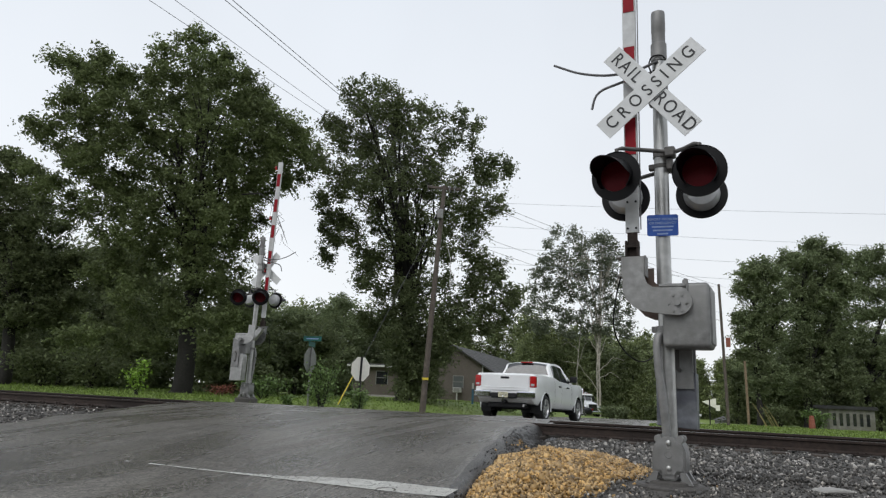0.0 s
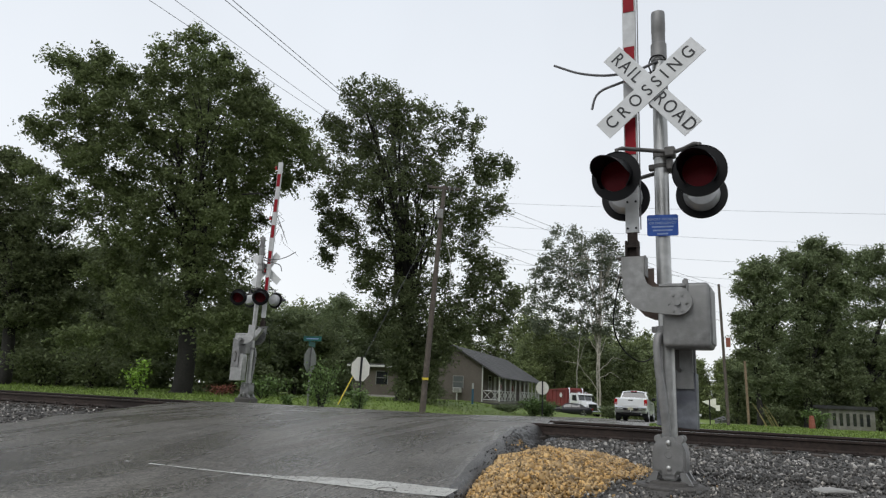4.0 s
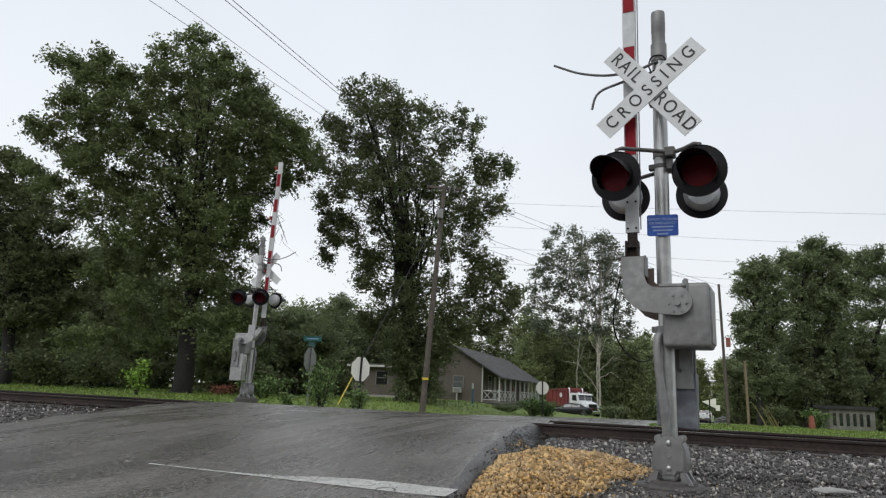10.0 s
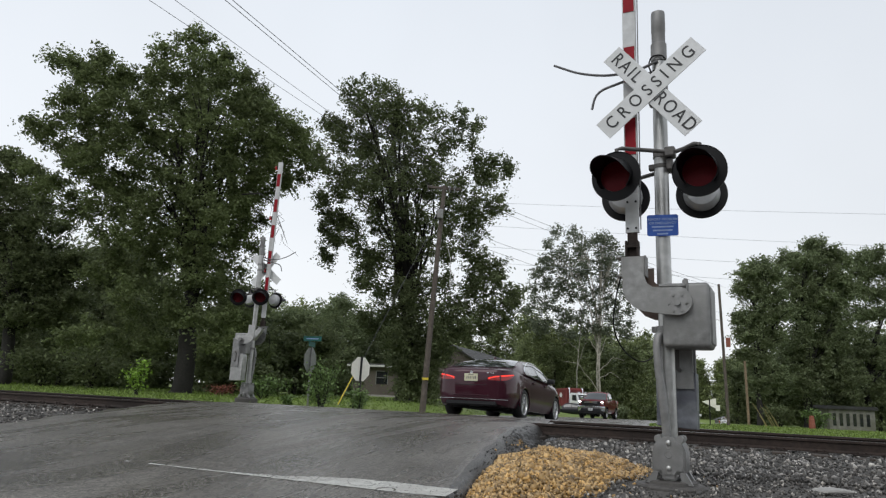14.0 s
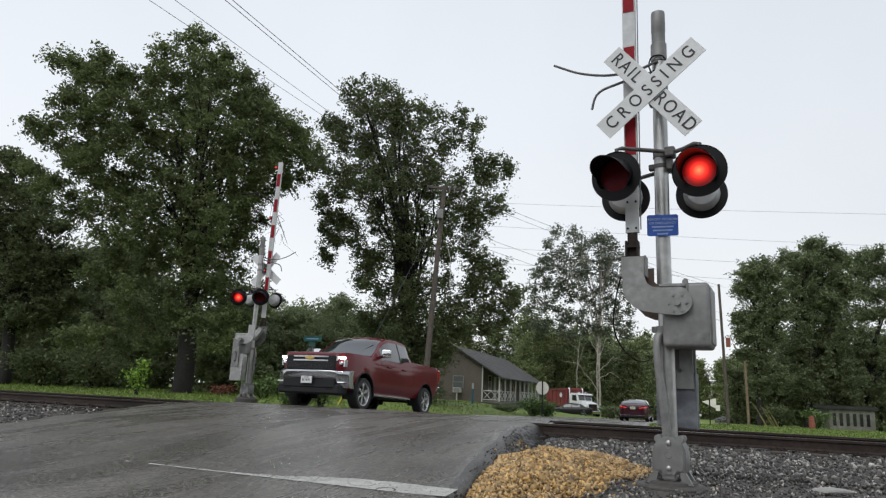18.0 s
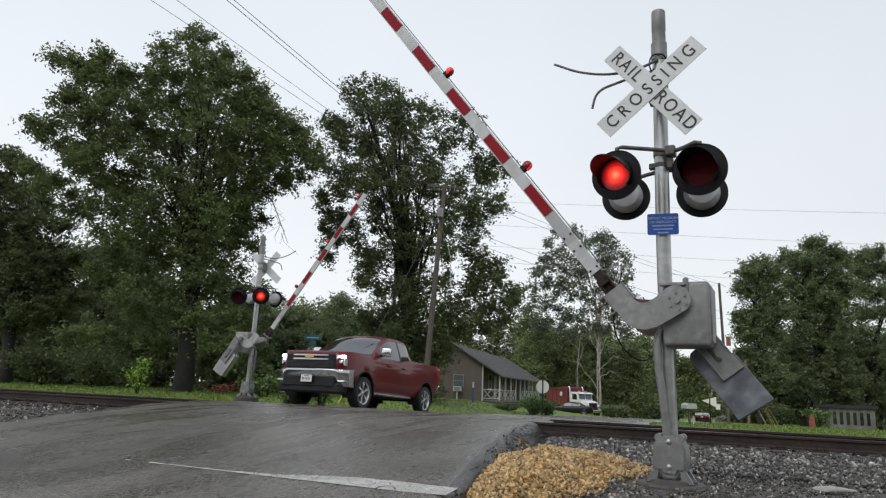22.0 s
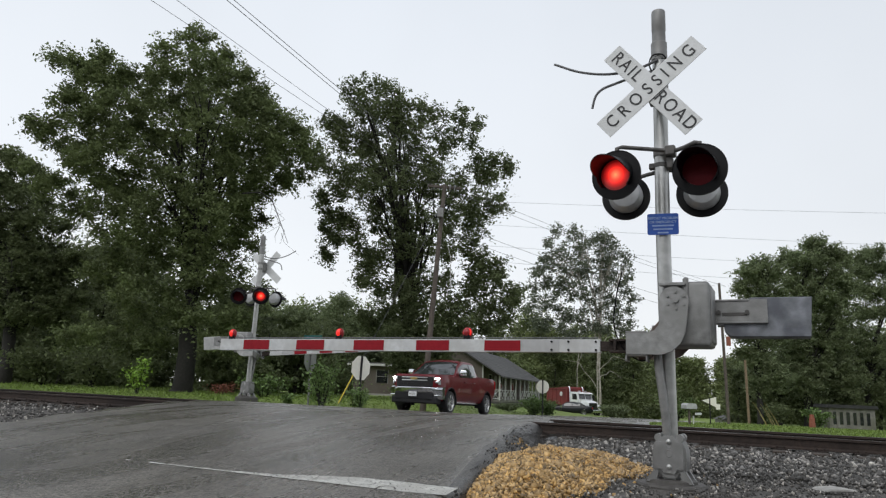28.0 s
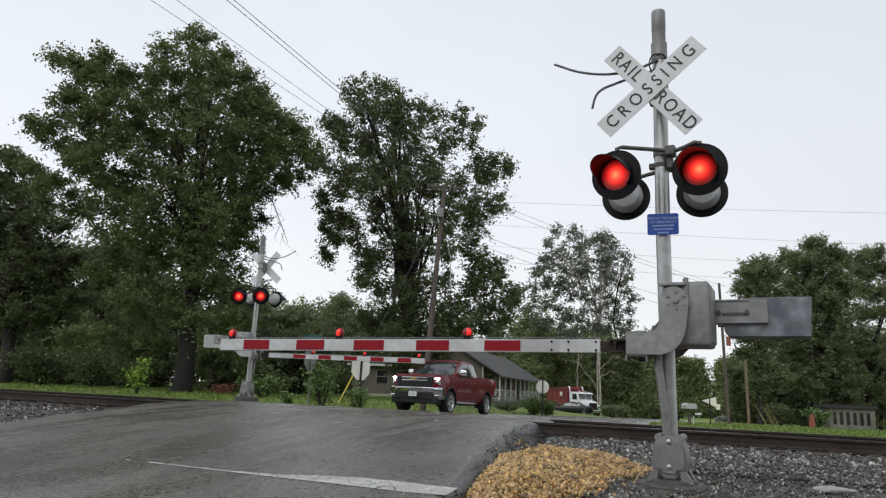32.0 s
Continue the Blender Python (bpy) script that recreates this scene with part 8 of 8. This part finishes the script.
def grass_tufts():
    """Blades of grass on the verges, thinning out with distance."""
    rng = np.random.default_rng(77)
    vs, fs = [], []
    pts = []
    while len(pts) < 52000:
        u = rng.random()
        y = 17.5 + 34 * u ** 1.6
        x = rng.uniform(-0.75 * y, 0.85 * y)
        s, n = along((x, y))
        if n < 15.6 or (s > road_mid(n) - 3.85 and s < road_right(n) + 0.1):
            continue
        pts.append((x, y, ground_z(x, y)))
    p = np.array(pts)
    n = len(p)
    h = rng.uniform(0.025, 0.065, n) * (1 + (rng.random(n) > 0.94) * 1.6)
    a = rng.uniform(0, math.tau, n)
    d = np.stack([np.cos(a), np.sin(a), np.zeros(n)], 1)
    w = (0.016 + 0.0006 * p[:, 1])[:, None]
    tip = p + np.stack([rng.normal(size=n) * 0.05, rng.normal(size=n) * 0.05, h], 1)
    v = np.stack([p - d * w, p + d * w, tip], 1).reshape(-1, 3)
    f = np.arange(3 * n).reshape(-1, 3)
    tagged(new("grass", mesh_arrays("grass", v, f, BLADE)), "rough green grass blades on the verges", "grass", kind="stuff")
    bm = bmesh.new()
    rnd = random.Random(5)
    for _ in range(8):
        x, y = 22.75 + rnd.uniform(-0.55, 0.45), 48 + rnd.uniform(-0.6, 0.6)
        g = ground_z(x, y)
        k = rnd.uniform(0.6, 1.6)
        tube(bm, flow([(x, y, g - 0.05), (x - 0.35 * k, y, g + 0.6 * k), (x - 0.62 * k, y, g + k)], 3), 0.024, 0.014, 4)
    tagged(link("dry_stalks", bm, STRAW), "leaning dry yellow stalks in the grass", "stalks", kind="stuff")


grass_tufts()


def hanging_twigs():
    t = tagged(empty("dead_branch", pose(-7.6, 28.5, 8.2)), "bare dead twigs hanging from the big oak", "branch")
    rnd = random.Random(9)
    bm = bmesh.new()
    tube(bm, [(-1.6, 2.0, 0.6), (-0.4, 0.6, 0.3), (0.3, 0, -0.2), (0.8, 0, -1.3), (1.1, 0, -2.0)], 0.035, 0.008, 6)
    part("twig", bm, BARK, t)
    for k in range(7):
        a = Vector((0.2 + 0.1 * k, 0, -0.1 - 0.25 * k))
        bm = bmesh.new()
        tube(bm, [a, a + Vector((rnd.uniform(-0.3, 0.6), 0, -0.4)), a + Vector((rnd.uniform(-0.4, 0.9), 0, -rnd.uniform(0.6, 1.1)))], 0.014, 0.005, 4)
        part("twig", bm, BARK, t)


hanging_twigs()


# ---- odd pieces beside the track ----
bm = bmesh.new()
slab(bm, ((-0.16, 0), (-0.13, 0.03), (0.05, 0.04), (0.18, 0.025), (0.19, 0.0)), -0.10, 0.10)
bmesh.ops.bevel(bm, geom=bm.edges[:], offset=0.012, segments=1, affect="EDGES")
fragment = link("concrete_fragment", bm, PALE_CONCRETE)
fragment.matrix_world = pose(3.65, 6.65, ground_z(3.65, 6.65) + 0.02, 0, 0, 10)
tagged(fragment, "pale broken concrete piece lying in the gravel", "rubble")

bm = bmesh.new()
slab(bm, ((-0.045, 0.0), (-0.02, 0.012), (0.03, 0.008), (0.05, 0.0)), -0.03, 0.03)
leaf = link("fallen_leaf", bm, RED_LEAF)
p = at(-4.2, 3.6)
leaf.matrix_world = pose(p.x, p.y, road_z(3.6) + 0.004, 0, 0, 25)
tagged(leaf, "small rust-brown fallen leaf on wet asphalt", "leaf")
# ---- motions ----
def lane(n, side):
    """A place on the road, metres right of its middle line; the right lane bears away over the crossing."""
    return at(road_mid(n) + side, n, road_z(n))


def drive(made, keys, heading):
    """Keys a vehicle along its lane. keys: seconds, metres across the track, metres from the road's middle, degrees of turn from the lane. heading: 1 away, -1 towards."""
    car, wheels, r = made
    base = 1.39 if r < 0.36 else 1.86

    def place(t):
        n, side = curve([(k[0], k[1]) for k in keys], t), curve([(k[0], k[2]) for k in keys], t)
        a, b = lane(n - heading * base, side), lane(n + heading * base, side)
        d = b - a
        yaw, pitch = math.atan2(d.y, d.x), math.atan2(d.z, math.hypot(d.x, d.y))
        yaw += radians(curve([(k[0], k[3]) for k in keys], t))
        return Matrix.Translation((a + b) / 2) @ Matrix.Rotation(yaw, 4, "Z") @ Matrix.Rotation(-pitch, 4, "Y"), n
    rows, moved = [], []
    for i in range(0, 961):
        t = i / 30
        m, n = place(t)
        moved.append(n * heading)
        if i % 3 == 0:
            rows.append((t, m))
    walk(car, rows)
    roll = [(i / 30, v / r) for i, v in enumerate(moved)]
    for w in wheels:
        home = Matrix.Translation(w.location)
        out, last = [], None
        for i, (t, a) in enumerate(roll):
            if last is None or i == len(roll) - 1 or abs(a - last) > 0.35 or (i + 1 < len(roll) and abs(roll[i + 1][1] - last) > 1.2) or (i and abs(a - roll[i - 1][1]) > 1e-4 and i % 6 == 0):
                out.append((t, home @ Matrix.Rotation(a, 4, "Y")))
                last = a
        walk(w, out)


def swing(arm, plane, rows):
    walk(arm, [(t, plane @ Matrix.Rotation(radians(-a), 4, "Y")) for t, a in rows])


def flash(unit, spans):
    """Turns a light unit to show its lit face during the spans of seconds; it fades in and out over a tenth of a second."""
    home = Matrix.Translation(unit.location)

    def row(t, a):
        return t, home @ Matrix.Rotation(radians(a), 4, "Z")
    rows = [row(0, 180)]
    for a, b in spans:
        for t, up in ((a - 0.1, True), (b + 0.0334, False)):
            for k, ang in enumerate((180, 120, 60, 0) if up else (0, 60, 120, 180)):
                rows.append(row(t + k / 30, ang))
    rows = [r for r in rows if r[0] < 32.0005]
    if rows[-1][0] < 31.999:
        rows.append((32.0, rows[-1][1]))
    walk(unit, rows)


def light_up(lens, spans):
    """Turns an arm light from its dark sides to its lit sides during the spans of seconds."""
    home = Matrix.Translation(lens.location)
    rows = [(0, 90)]
    for a, b in spans:
        rows += [(a - 0.0667, 90), (a - 0.0333, 45), (a, 0), (b, 0), (b + 0.0333, 45), (b + 0.0667, 90)]
    rows = [r for r in rows if r[0] < 32.0005]
    rows += [(32.0, rows[-1][1])] if rows[-1][0] < 31.999 else []
    walk(lens, [(t, home @ Matrix.Rotation(radians(a), 4, "Z")) for t, a in rows])


def motions():
    drive(white_pickup, ((0, 23.56, 1.42, -4.9), (1, 27.85, 1.88, -3.6), (2, 33.4, 2.1, -1.5), (3, 40.2, 2.2, 0), (5.6, 61, 2.15, 0), (6.2, 66, 2.1, 0), (9.4, 100, 2.1, 0), (10.6, 111, 2.1, 2), (11.8, 118, 2.1, 4), (13, 126, 1.9, 2), (17, 160, 1.9, 0), (22, 206, 1.9, 0), (32, 228, 1.9, 0)), 1)
    drive(maroon_sedan, ((0, -36, 1.9, 0), (9.6, -1.6, 1.9, 0), (10.6, 2.38, 1.95, 0.3), (11.0, 3.9, 1.97, 0.3), (11.5, 5.78, 1.98, 0.0), (12.0, 7.86, 2.02, -1.6), (13.0, 12.0, 2.15, -2.9), (13.5, 14.35, 2.24, -2.8), (14.0, 16.86, 2.33, -2.3), (14.5, 19.5, 2.42, -1.2), (16.5, 32.8, 2.5, 1.0), (17.5, 43.0, 2.2, 0), (18, 49.0, 2.15, 0), (19, 61, 2.1, 0), (22, 106, 1.9, 0), (25, 158, 1.9, 0), (28, 200, 1.9, 0), (32, 226, 1.9, 0)), 1)
    drive(red_pickup, ((0, 238, -1.8, 0), (5, 232, -1.8, 0), (6.2, 213, -1.8, 0), (8.6, 163, -1.8, 0), (9.4, 145, -1.8, 0), (12, 91, -2.25, -1.5), (13, 72, -1.5, -2), (13.5, 64.1, -1.4, -2.5), (14.0, 55.7, -1.42, -2.8), (15.5, 34.5, -2.0, -2.8), (16.5, 23.6, -2.22, -2.6), (17.0, 20.47, -2.18, -2.3), (17.5, 18.48, -2.06, -2.1), (18.0, 17.42, -1.93, -1.8), (18.3, 17.37, -1.91, -1.8), (22.2, 17.37, -1.91, -1.8), (22.5, 17.52, -1.92, -1.8), (23.0, 17.98, -1.97, -1.7), (23.5, 18.85, -2.03, -1.8), (24.0, 20.43, -2.19, -2.3), (24.5, 22.2, -2.37, -2.8), (25.0, 23.7, -2.50, -2.9), (25.5, 24.85, -2.58, -2.9), (26.6, 25.4, -2.57, -2.6), (32, 25.4, -2.57, -2.6)), -1)
    swing(near_arm, GATE_PLANE, ((0, 89.6), (19.3, 89.6), (19.6, 86.5), (20, 79.8), (20.5, 72.2), (21, 65.0), (21.5, 58.5), (22, 52.1), (22.5, 46.2), (23, 40.4), (24, 29.2), (24.5, 24.1), (25, 19.2), (25.5, 14.7), (26.5, 5.8), (27.3, 0.2), (27.9, -0.36), (32, -0.36)))
    swing(far_arm, FAR_PLANE, ((0, 89), (19.3, 89), (19.6, 86.5), (20, 80.5), (21, 66.8), (22, 56.0), (23, 46.6), (24, 37.4), (24.5, 32.1), (25, 27.1), (26, 18.4), (27, 10.4), (27.5, 6.8), (28.1, 3.4), (28.75, 0.2), (29.2, 0), (32, 0)))
    beat = 0.74667
    change = [16.62, 17.13, 17.77] + [18.5 + beat * k for k in range(20)]
    spans = list(zip(change, change[1:]))
    right, left = spans[0::2], spans[1::2]
    right, left = [[(a, min(b, 33.0)) for a, b in side if a < 32.1] for side in (right, left)]
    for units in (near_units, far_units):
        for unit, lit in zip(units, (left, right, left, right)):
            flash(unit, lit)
    for lenses in (near_lenses, far_lenses):
        for lens, lit in zip(lenses, (right, left, [(16.7, 33.0)])):
            light_up(lens, lit)


motions()
